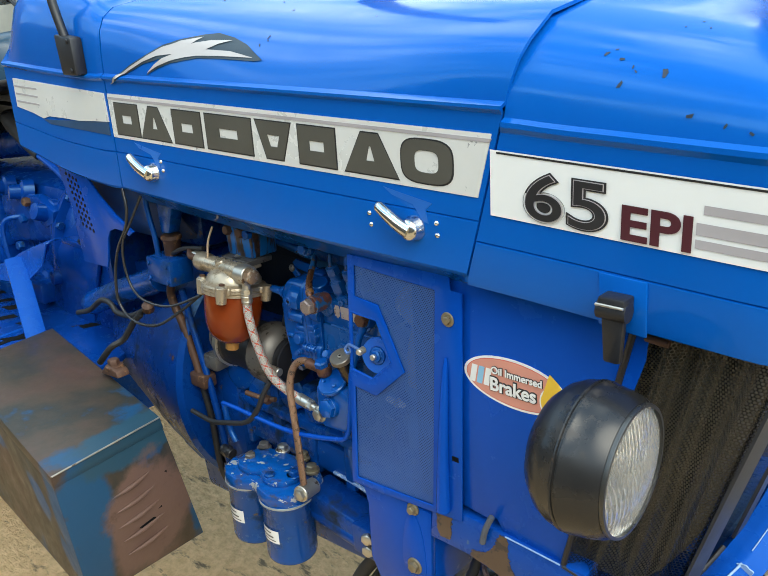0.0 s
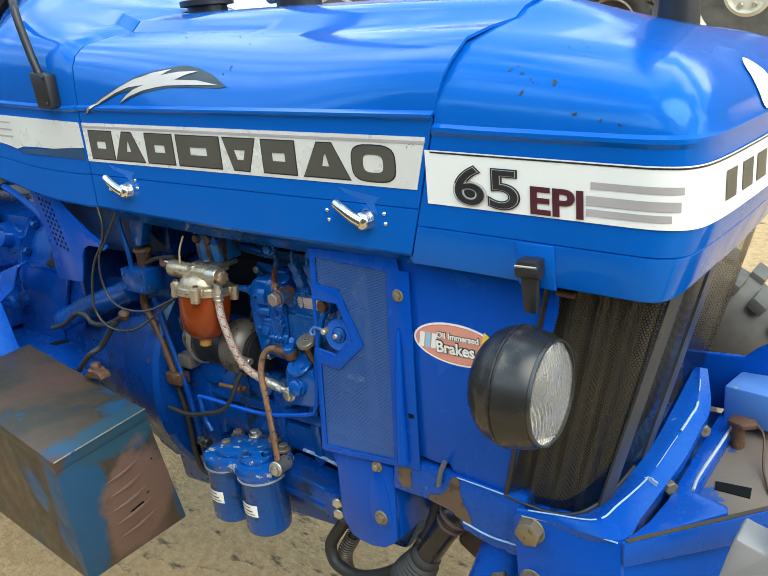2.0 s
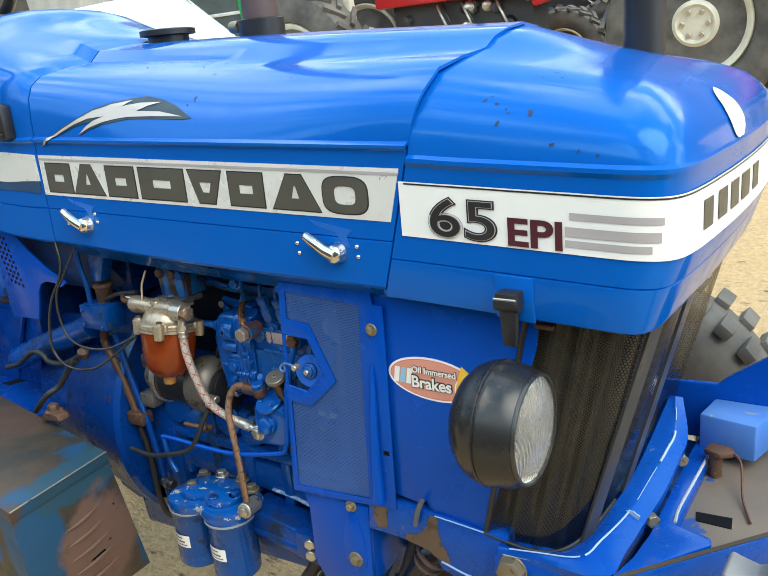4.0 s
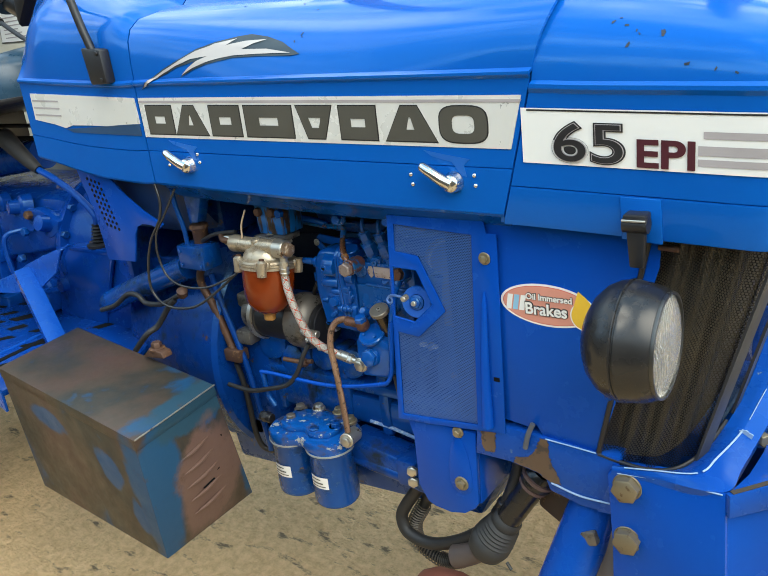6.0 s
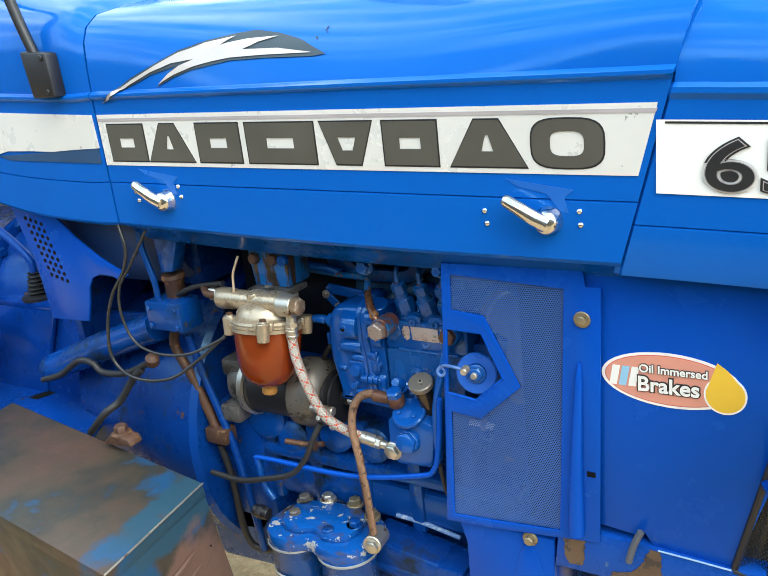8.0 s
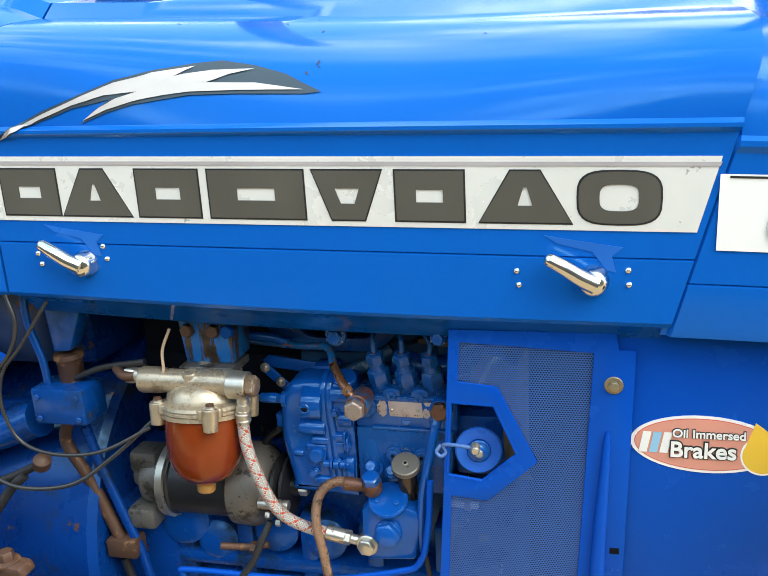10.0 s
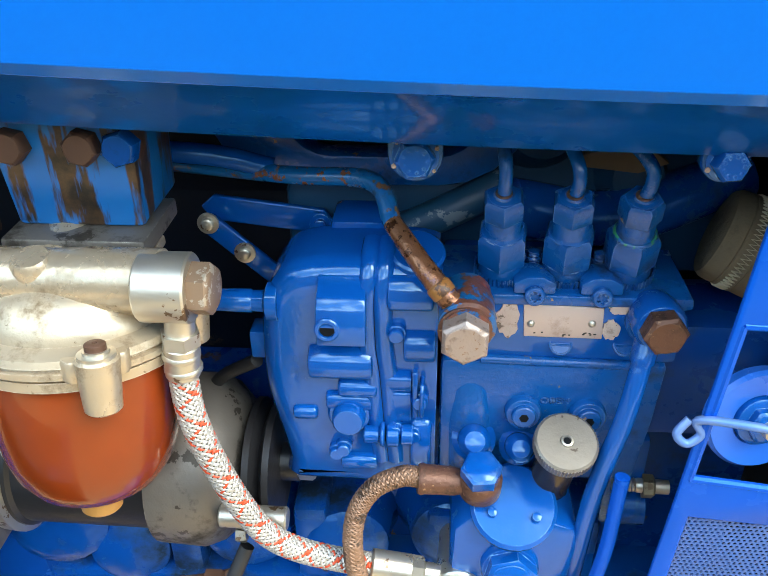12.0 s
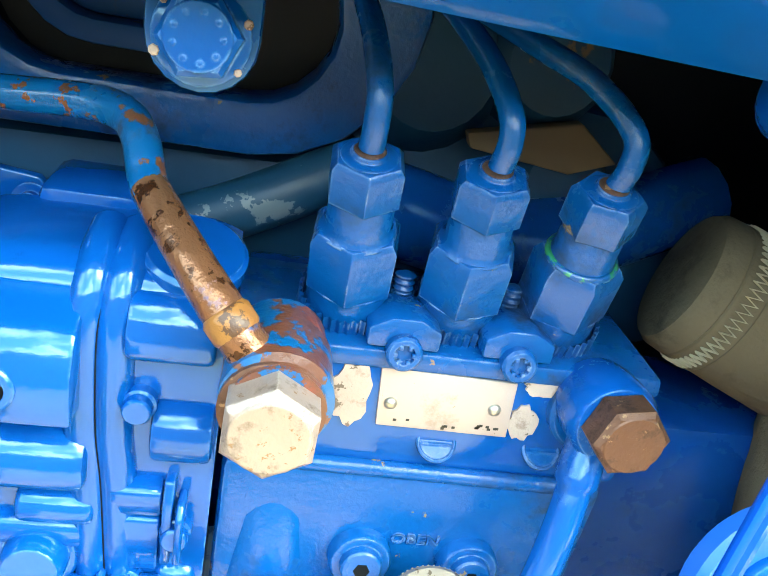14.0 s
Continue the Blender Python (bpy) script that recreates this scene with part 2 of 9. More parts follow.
def prism(bm, pts, y0, y1, bev=0.0, m=None, holes=()):
    """A plate: an outline in x, z, from y0 to y1."""
    t = B()
    loops = [list(pts), *[list(h) for h in holes]]
    edges = []
    for loop in loops:
        vs = [t.verts.new((x, y0, z)) for x, z in loop]
        edges += [t.edges.new((vs[i], vs[(i + 1) % len(vs)])) for i in range(len(vs))]
    bmesh.ops.triangle_fill(t, use_beauty=True, use_dissolve=False, edges=edges)
    if not holes:
        bmesh.ops.dissolve_limit(t, angle_limit=0.01, verts=t.verts[:], edges=t.edges[:])
    r = bmesh.ops.extrude_face_region(t, geom=t.faces[:])
    for v in r["geom"]:
        if isinstance(v, bmesh.types.BMVert):
            v.co.y = y1
    bmesh.ops.recalc_face_normals(t, faces=t.faces[:])
    if bev:
        sharp = [e for e in t.edges if len(e.link_faces) == 2 and e.calc_face_angle(0) > 0.7]
        bmesh.ops.bevel(t, geom=sharp, offset=bev, segments=2, affect="EDGES", profile=0.5)
    if m is not None:
        t.transform(m)
    return merge(bm, t)


def axis_matrix(a, d):
    """z along d at a."""
    return Matrix.Translation(a) @ Vector(d).to_track_quat("Z", "Y").to_matrix().to_4x4()


def lathe(bm, a, d, prof, seg=28, spin=0.0):
    """Turned shape: (distance along d, radius) from a."""
    t = B()
    rings = []
    for h, r in prof:
        if r < 1e-6:
            rings.append([t.verts.new((0, 0, h))])
        else:
            rings.append([t.verts.new((r * math.cos(2 * math.pi * i / seg + spin), r * math.sin(2 * math.pi * i / seg + spin), h)) for i in range(seg)])
    for p, q in zip(rings, rings[1:]):
        for i in range(seg):
            j = (i + 1) % seg
            if len(p) == 1 and len(q) == 1:
                continue
            if len(p) == 1:
                t.faces.new((p[0], q[i], q[j]))
            elif len(q) == 1:
                t.faces.new((p[i], p[j], q[0]))
            else:
                t.faces.new((p[i], p[j], q[j], q[i]))
    for r_ in (rings[0], rings[-1]):
        if len(r_) > 2:
            t.faces.new(r_)
    t.transform(axis_matrix(a, d))
    return merge(bm, t)


def cyl(bm, a, b, r, r2=None, bev=0.001, seg=24):
    a, b = Vector(a), Vector(b)
    h = (b - a).length
    r2 = r if r2 is None else r2
    bev = min(bev, h / 3, r / 3)
    return lathe(bm, a, b - a, [(0, 0), (0, r - bev), (bev, r), (h - bev, r2), (h, r2 - bev), (h, 0)], seg)


def hexa(bm, a, d, af, h, spin=0.0, dome=True):
    """A hexagon head with a chamfered top, from a along d."""
    r = af / math.sqrt(3)
    bm_ = lathe(bm, a, d, [(0, 0), (0, r), (h * 0.86, r), (h, r * 0.86), (h, 0)], 6, spin)
    if dome:
        p = Vector(a) + Vector(d).normalized() * h
        lathe(bm_, p, d, [(0, 0), (0, r * 0.80), (h * 0.04, r * 0.76), (h * 0.04, 0)], 24)
    return bm_


def smooth_line(pts, n=8):
    pts = [Vector(p) for p in pts]
    if len(pts) < 3:
        return pts
    ext = [2 * pts[0] - pts[1], *pts, 2 * pts[-1] - pts[-2]]
    out = []
    for i in range(1, len(ext) - 2):
        p0, p1, p2, p3 = ext[i - 1 : i + 3]
        for k in range(n):
            t = k / n
            out.append(0.5 * ((2 * p1) + (p2 - p0) * t + (2 * p0 - 5 * p1 + 4 * p2 - p3) * t * t + (3 * p1 - p0 - 3 * p2 + p3) * t**3))
    out.append(pts[-1])
    return out


def tube(bm, pts, r, seg=12, n=8, radii=None):
    line = smooth_line(pts, n)
    t = B()
    up = Vector((0.123, 0.456, 0.88)).normalized()
    rings = []
    for i, p in enumerate(line):
        d = (line[min(i + 1, len(line) - 1)] - line[max(i - 1, 0)]).normalized()
        u = (up - d * up.dot(d)).normalized()
        up = u
        w = d.cross(u)
        rr = r if radii is None else radii(i / (len(line) - 1))
        rings.append([t.verts.new(p + rr * (math.cos(2 * math.pi * k / seg) * u + math.sin(2 * math.pi * k / seg) * w)) for k in range(seg)])
    for p, q in zip(rings, rings[1:]):
        for k in range(seg):
            t.faces.new((p[k], p[(k + 1) % seg], q[(k + 1) % seg], q[k]))
    t.faces.new(rings[0])
    t.faces.new(rings[-1])
    return merge(bm, t)


def grid(bm, rows, close=False):
    """Faces between rows of points."""
    vs = [[bm.verts.new(p) for p in row] for row in rows]
    for a, b in zip(vs, vs[1:]):
        for i in range(len(a) - 1):
            bm.faces.new((a[i], a[i + 1], b[i + 1], b[i]))
    return vs


def thicken(bm, d):
    bmesh.ops.recalc_face_normals(bm, faces=bm.faces[:])
    bmesh.ops.solidify(bm, geom=bm.faces[:], thickness=d)
    return bm


def lerp(a, b, t):
    return a + (b - a) * t


def text_mesh(body, size, sx=1.0, shear=0.0, bold=0.02):
    """Built-in lettering as a flat bmesh in x, z with its lower left at 0."""
    cu = bpy.data.curves.new("txt", "FONT")
    cu.body, cu.size, cu.shear, cu.offset, cu.extrude = body, size, shear, size * bold, 0.0004
    ob = bpy.data.objects.new("txt", cu)
    scene.collection.objects.link(ob)
    bpy.context.view_layer.update()
    me = bpy.data.meshes.new_from_object(ob.evaluated_get(bpy.context.evaluated_depsgraph_get()))
    bpy.data.objects.remove(ob)
    bm = B()
    bm.from_mesh(me)
    bpy.data.meshes.remove(me)
    bm.transform(Matrix(((sx, 0, 0, 0), (0, 0, -1, 0), (0, 1, 0, 0), (0, 0, 0, 1))))
    return bm


# ---- the yard: one sandy sheet that rises gently behind the tractor ----
RISE = math.tan(radians(SLOPE))


def ground_z(x, y):
    return 0.02 + RISE * (y - 0.3)


def sand_material():
    m, n, l, b = mat("sand")
    big = tex(n, l, "ShaderNodeTexNoise", 1.3, 6)
    fine = tex(n, l, "ShaderNodeTexNoise", 45, 8, 0.7)
    c1 = ramp(n, l, big.outputs["Fac"], [(0.3, (0.70, 0.455, 0.215)), (0.7, (0.82, 0.56, 0.295))])
    c2 = ramp(n, l, fine.outputs["Fac"], [(0.35, (0.40, 0.25, 0.115)), (0.6, (0.84, 0.585, 0.32))])
    c = mixc(n, l, 0.45, c1, c2)
    # trampled streaks with darker hollows
    s = tex(n, l, "ShaderNodeTexNoise", 1.0, 6, 0.65)
    mp = n.new("ShaderNodeMapping")
    mp.inputs["Scale"].default_value = (9, 26, 9)
    mp.inputs["Rotation"].default_value = (0, 0, 0.5)
    co = n.new("ShaderNodeTexCoord")
    l.new(co.outputs["Object"], mp.inputs["Vector"])
    l.new(mp.outputs[0], s.inputs["Vector"])
    f = ramp(n, l, s.outputs["Fac"], [(0.33, (1,)), (0.41, (0,))])
    c = mixc(n, l, f, c, (0.19, 0.135, 0.08))
    l.new(c, b.inputs["Base Color"])
    b.inputs["Roughness"].default_value = 0.92
    h = n.new("ShaderNodeMath")
    h.operation = "ADD"
    l.new(s.outputs["Fac"], h.inputs[0])
    l.new(fine.outputs["Fac"], h.inputs[1])
    bump(n, l, b, h.outputs[0], 0.9, 0.04)
    return m


def build_ground():
    bm = B()
    near = [-3 + 0.1 * i for i in range(61)]
    xs = [-400, -150, -60, -25, -12, -7, -5, -4, *[x - 0.6 for x in near], 4, 6, 9, 14, 25, 60, 150, 400]
    ys = [-400, -150, -60, -25, -12, -7, -5, -4, *[y + 1.0 for y in near], 5, 6, 8, 12, 20, 40, 90, 200, 400]
    rows = []
    for y in ys:
        row = []
        for x in xs:
            w = noise.noise(Vector((x * 2.1, y * 2.1, 0))) * 0.018 + noise.noise(Vector((x * 7, y * 7, 3))) * 0.008
            row.append((x, y, ground_z(x, y) + (w if abs(x) < 8 and abs(y) < 8 else 0)))
        rows.append(row)
    grid(bm, rows)
    return tagged(part("ground", bm, sand_material(), None, "trampled light brown sandy yard with tyre marks", 180), category="ground", kind="structure")


build_ground()


def build_shade_walls():
    """Plain unseen walls, added to close the yard and block low sky light and reflections."""
    plaster = plain("shade_wall_plaster", (0.13, 0.12, 0.10), 0.85, bscale=12)
    # heights set by how much sky the paint and bay should lose
    for name, x0, x1, y0, y1, top in (("shade_wall_south", -14, 14, -5.3, -5.0, 3.2), ("shade_wall_west", -14.3, -14, -5.0, 18, 7.0), ("shade_wall_north", -14, 18, 18, 18.3, 8.5)):
        bm = box(B(), x0, x1, y0, y1, -1.5, top, 0.02)
        tagged(part(name, bm, plaster, None, "unseen grey-brown wall added to cut low sky light"), category="wall", kind="structure")


build_shade_walls()


# ---- the tractor ----
YC = 0.31  # its middle plane
tractor = thing("tractor", "bright blue farm tractor with open engine bay on sandy yard", "tractor", (0, 0, 0))


def both(pts):
    """A half section from the near side, mirrored about the middle plane."""
    return pts + [(x, 2 * YC - y, z) for x, y, z in pts[-2::-1]]


def section(x, dx, bottom, upper, lip=True):
    """dx: the rake; bottom: heights of skirt, strip bottom, strip top, rib."""
    zb, sb, st, rib = bottom
    pts = [(0.014, zb + 0.010), (0.004, zb + 0.001), (0.0, zb + 0.006), (0, lerp(zb, sb, 0.72) - 0.0012), (0.0024, lerp(zb, sb, 0.72)), (0, lerp(zb, sb, 0.72) + 0.0012), (0, sb), (0, st), (0, rib - 0.006), (-0.0055, rib - 0.001), (-0.0055, rib + 0.0025), (0.001, rib + 0.0065)]
    pts += upper
    return [(x + dx * (z - zb), y, z) for y, z in pts]


def dense(sections, n):
    """More sections between, on a smooth line through each point."""
    cols = [smooth_line([s[i] for s in sections], n) for i in range(len(sections[0]))]
    return [[c[k] for c in cols] for k in range(len(cols[0]))]


REAR = (1.129, 1.219, 1.289, 1.314)
MID = (1.113, 1.210, 1.279, 1.304)
FRONT = (1.106, 1.200, 1.268, 1.294)
UP_R = [(0.002, 1.35), (0.006, 1.385), (0.016, 1.405), (0.037, 1.420), (0.09, 1.431), (0.146, 1.438), (0.168, 1.457), (0.226, 1.465), (0.31, 1.468)]
UP_M = [(0.008, 1.33), (0.020, 1.350), (0.036, 1.367), (0.066, 1.388), (0.12, 1.406), (0.172, 1.416), (0.192, 1.433), (0.235, 1.446), (0.31, 1.452)]
UP_F = [(0.002, 1.32), (0.008, 1.342), (0.020, 1.359), (0.057, 1.383), (0.12, 1.394), (0.187, 1.401), (0.216, 1.415), (0.26, 1.426), (0.31, 1.432)]
UP_C = [(0.0, 1.36), (0.004, 1.40), (0.012, 1.43), (0.03, 1.452), (0.075, 1.478), (0.12, 1.497), (0.17, 1.512), (0.226, 1.522), (0.31, 1.527)]
COWL = (1.140, 1.226, 1.296, 1.322)
COWL_END = (1.175, 1.245, 1.312, 1.335)
UP_D = [(0.0, 1.37), (0.004, 1.405), (0.012, 1.435), (0.03, 1.46), (0.075, 1.495), (0.12, 1.525), (0.17, 1.547), (0.226, 1.558), (0.31, 1.562)]
UP_E = [(0.02, 1.36), (0.033, 1.38), (0.052, 1.405), (0.08, 1.435), (0.11, 1.47), (0.145, 1.505), (0.19, 1.535), (0.24, 1.553), (0.31, 1.56)]


def lerp_all(a, b, t):
    return tuple(lerp(p, q, t) for p, q in zip(a, b))


def build_hood():
    bm = B()
    secs = [section(-0.742, 0.0, REAR, UP_R), section(-0.36, 0.05, MID, UP_M), section(-0.025, 0.27, FRONT, UP_F)]
    for s in secs[2:]:
        for i, (x, y, z) in enumerate(s):
            s[i] = (min(x, 0.045), y, z)
    grid(bm, [both([tuple(p) for p in r]) for r in dense(secs, 10)])
    hood = part("hood", thicken(bm, 0.004), HOOD_BLUE, tractor, "glossy blue hood with stripe and chips", 30)
    bm = B()
    rear = [(x - 0.14 * min(1.0, y / 0.25), y, z) for x, y, z in section(-1.115, 0.0, COWL_END, UP_E)]
    secs = [rear, section(-1.04, 0.0, lerp_all(COWL_END, COWL, 0.4), UP_D), section(-0.93, 0.0, COWL, UP_C), section(-0.80, 0.0, REAR, [(y, z + 0.02) for y, z in UP_R]), section(-0.7455, 0.0, REAR, UP_R)]
    grid(bm, [both([tuple(p) for p in r]) for r in dense(secs, 6)])
    cowl = part("cowl", thicken(bm, 0.004), HOOD_BLUE, tractor, "blue cowl behind the hood", 30)
    return hood, cowl


hood, cowl = build_hood()


# nose: sections stand round the plan outline
def nose_outline(back=0.017):
    side = [(-back, 0.007), (-0.012, 0.006), (-0.008, 0.0)] + [(0.0 + 0.033 * i, 0.0) for i in range(1, 9)]
    turn = [(0.293, 0.001), (0.312, 0.005), (0.328, 0.013), (0.338, 0.026), (0.344, 0.045), (0.348, 0.075), (0.351, 0.115), (0.353, 0.16), (0.355, 0.21), (0.356, 0.26), (0.3565, YC)]
    return side + turn


def build_nose():
    rows = []
    prof = [(0.012, -0.070, 0), (0.002, -0.0855, 0), (0.0, -0.078, 0), (0.0, -0.0342, 0), (0.0024, -0.033, 0), (0.0, -0.0318, 0), (0, 0, 0), (0, 0.069, 0), (0.0, 0.086, 0), (-0.004, 0.092, 0), (-0.004, 0.097, 0), (0.001, 0.101, 0)]
    up = [(0.004, 0.126, 0), (0.012, 0.148, 0), (0.026, 0.167, 0), (0.060, 0.192, 0), (0.12, 0.206, 0), (0.187, 0.212, 0.004), (0.216, 0.2145, 0.0135), (0.26, 0.2165, 0.0215), (0.31, 0.2175, 0.0265)]
    for x, y in nose_outline():
        base = 1.184 - 0.045 * max(0, x)
        k = 1.0 - 0.42 * max(0.0, min(1.0, (x - 0.02) / 0.33)) ** 1.6
        sx = min(x, 0.20)
        row = []
        for d, dz, _ in prof:
            q = d / YC
            rake = 0.27 * (dz + 0.1) * max(0, 1 - max(x, 0) / 0.08) if x < 0.08 else 0.0
            # the front leans back towards the chin
            chin = max(0.0, (x - 0.28) / 0.07) * min(0.0, dz) * 0.35
            row.append((lerp(x, sx, q) + rake - 0.02 * max(0, 1 - max(x, 0) / 0.08) + chin, lerp(y, YC, q), base + dz * (1 if dz < 0.08 else 1)))
        for d, dz, crest in up:
            q = d / YC
            rake = min(0.056, 0.27 * (dz + 0.1)) * max(0, 1 - max(x, 0) / 0.08) if x < 0.08 else 0.0
            px = lerp(x, sx, q ** 0.9)
            ridge = max(0.0, min(1.0, (0.24 - px) / 0.20))
            k = 1.0 - 0.42 * max(0.0, min(1.0, (px - 0.02) / 0.33)) ** 1.6
            top = dz + crest * ridge * ridge * (3 - 2 * ridge)
            row.append((px + rake - 0.02 * max(0, 1 - max(x, 0) / 0.08), lerp(y, YC, q), 1.184 - 0.045 * max(0, px) + 0.101 + (top - 0.101) * k))
        rows.append(row)
    far = [[(px, 2 * YC - py, pz) for px, py, pz in r] for r in rows[-2::-1]]
    bm = B()
    grid(bm, rows + far)
    bmesh.ops.remove_doubles(bm, verts=bm.verts[:], dist=0.0005)
    return part("nose", thicken(bm, 0.004), HOOD_BLUE, tractor, "glossy blue hood nose with paint chips", 30)


nose = build_nose()


# ---- decals: set 1 mm proud of the panels ----
def strip_z(x):
    """Bottom and top of the stripe on the hood."""
    t = (x + 0.745) / 0.745
    return lerp(1.219, 1.200, t), lerp(1.289, 1.268, t)


def decal(pts, material, name, parent, y0=-0.0012, y1=0.0004, label=""):
    return part(name, prism(B(), pts, y0, y1), material, parent, label)


def on_strip(u, v, m=0.0):
    """A place on the stripe: u metres from its rear end, v from 0 to 1 up."""
    x = -0.742 + u
    a, b = strip_z(x)
    return (x, lerp(a, b, v))


def build_decals():
    a, b = strip_z(-0.742)
    c, d = strip_z(0.0)
    decal([(-0.741, a), (-0.006, c), (0.012, d), (-0.741, b)], SILVER_DECAL, "stripe", hood, label="silver-white stripe with dark block marks")
    decal([(-0.741, b - 0.009), (0.010, d - 0.009), (0.012, d - 0.005), (-0.741, b - 0.005)], PALE_GREY, "stripe_line", hood, -0.0018, 0)
    # the maker's mark: a row of plain dark shapes with pale cores and thin black outlines
    def mark(u0, u1, kind, out, cut):
        lo, hi = 0.10 - out / 0.07, 0.80 + out / 0.07
        a_, b_, w = u0 - out, u1 + out, u1 - u0 + 2 * out
        if kind == 1:
            pts = [(a_, lo), (b_, lo), (a_ + 0.66 * w, hi), (a_ + 0.34 * w, hi)]
            hole = [(a_ + 0.42 * w, 0.33), (a_ + 0.58 * w, 0.33), (a_ + 0.52 * w, 0.58), (a_ + 0.48 * w, 0.58)]
        elif kind == 2:
            pts = [(a_ + 0.26 * w, lo), (a_ + 0.74 * w, lo), (b_, hi), (a_, hi)]
            hole = [(a_ + 0.40 * w, 0.33), (a_ + 0.60 * w, 0.33), (a_ + 0.68 * w, 0.55), (a_ + 0.32 * w, 0.55)]
        elif kind == 3:
            ring = [2 * math.pi * i / 28 for i in range(28)]
            sq = lambda v: math.copysign(abs(v) ** 0.6, v)
            pts = [(a_ + w * (0.5 + 0.5 * sq(math.cos(t))), 0.45 + (hi - lo) / 2 * sq(math.sin(t))) for t in ring]
            hole = [(a_ + w * (0.5 + 0.24 * sq(math.cos(t))), 0.45 + 0.18 * sq(math.sin(t))) for t in ring]
        else:
            pts = [(a_, lo), (b_, lo), (b_, hi), (a_, hi)]
            hole = [(a_ + 0.30 * w, 0.36), (a_ + 0.70 * w, 0.36), (a_ + 0.70 * w, 0.54), (a_ + 0.30 * w, 0.54)]
        return [on_strip(*p) for p in pts], ([[on_strip(*p) for p in hole]] if cut else [])
    spans = [(0.018, 0.086, 0), (0.090, 0.172, 1), (0.182, 0.252, 0), (0.264, 0.366, 0), (0.376, 0.446, 2), (0.460, 0.526, 0), (0.541, 0.626, 1), (0.632, 0.704, 3)]
    for u0, u1, kind in spans:
        pts, holes = mark(u0, u1, kind, 0.0, True)
        block_ = part("block_mark", prism(B(), pts, -0.0022, 0.0, holes=holes), GREY_INK, hood)
        pts, _ = mark(u0, u1, kind, 0.0018, False)
        part("outline", prism(B(), pts, -0.0017, 0.0, holes=holes), BLACK_INK, block_)
    # stripe on the cowl, torn along its lower edge
    pts = [(-1.083, 1.309), (-0.752, 1.289)]
    low = [(-0.750, 1.243), (-0.80, 1.242), (-0.85, 1.240), (-0.90, 1.242), (-0.96, 1.243), (-0.985, 1.238), (-1.02, 1.246), (-1.086, 1.256)]
    decal(pts + low, SILVER_DECAL, "cowl_stripe", cowl, -0.002, 0.01, "torn silver stripe")
    for k in range(3):
        z = 1.296 - 0.014 * k
        decal([(-1.08, z + 0.0005), (-0.99, z - 0.004), (-0.99, z - 0.007), (-1.08, z - 0.003)], PALE_GREY, "cowl_stripe_line", cowl, -0.0026, 0)
    decal([(-0.985, 1.236), (-0.752, 1.242), (-0.752, 1.221), (-0.96, 1.229)], plain("faded_blue", (0.02, 0.07, 0.16), 0.4), "torn_patch", cowl, -0.0015, 0.005)


build_decals()


def wrap_decal(stations, z0, z1, material, name, off=0.0012, label=""):
    """A band on the nose outline."""
    bm = B()
    rows = []
    for x, y in stations:
        base = 1.184 - 0.045 * max(0, x)
        rows.append([(x, y, base + z0), (x, y, base + z1)])
    grid(bm, rows)
    bmesh.ops.recalc_face_normals(bm, faces=bm.faces[:])
    ob = part(name, bm, material, nose, label)
    return ob


def outline_between(u0, u1, off):
    """Points along the nose outline, by length from the seam, pushed out by off."""
    line = smooth_line([Vector((x, y, 0)) for x, y in nose_outline(0.045)], 6)
    far = [Vector((p.x, 2 * YC - p.y, 0)) for p in line[-2::-1]]
    line = line + far
    out, s = [], 0.0
    for i in range(1, len(line)):
        s += (line[i] - line[i - 1]).length
        if u0 <= s <= u1:
            d = (line[min(i + 1, len(line) - 1)] - line[i - 1]).normalized()
            p = line[i] + Vector((d.y, -d.x, 0)) * off
            out.append((p.x, p.y))
    return out


def build_nose_decals():
    wrap_decal(outline_between(0.058, 1.026, 0.0015), 0.0, 0.069, WHITE_DECAL, "nose_stripe", label="white stripe round the hood nose")
    wrap_decal(outline_between(0.271, 0.371, 0.0022), 0.008, 0.016, PALE_GREY, "stripe_line")
    wrap_decal(outline_between(0.271, 0.379, 0.0022), 0.020, 0.031, PALE_GREY, "stripe_line")
    wrap_decal(outline_between(0.281, 0.382, 0.0022), 0.039, 0.047, PALE_GREY, "stripe_line")
    wrap_decal(outline_between(0.066, 1.026, 0.0022), 0.0655, 0.0675, BLACK_INK, "stripe_line")
    for body, x, z, size, sx, ink in (("65", 0.050, 0.006, 0.066, 1.46, BLACK_INK), ("EPI", 0.154, 0.004, 0.045, 1.26, MAROON_INK)):
        coats = ((0.034, 0.0026, ink), (0.012, 0.0030, PALE_GREY), (0.002, 0.0034, ink)) if body == "65" else ((0.026, 0.0026, ink),)
        for bold, out, tone_ in coats:
            bm = text_mesh(body, size, sx, 0.0, bold)
            for v in bm.verts:
                v.co.x += x
                v.co.z += 1.184 - 0.045 * v.co.x + z
                v.co.y -= out
            part("model_mark", bm, tone_, nose, "dark printed model number")
    # plain bars for the maker's name on the front
    for u0, u1 in ((0.46, 0.50), (0.51, 0.56), (0.57, 0.62), (0.63, 0.69), (0.70, 0.75)):
        wrap_decal(outline_between(u0, u1, 0.0024), 0.018, 0.052, GREY_INK, "front_mark")


build_nose_decals()


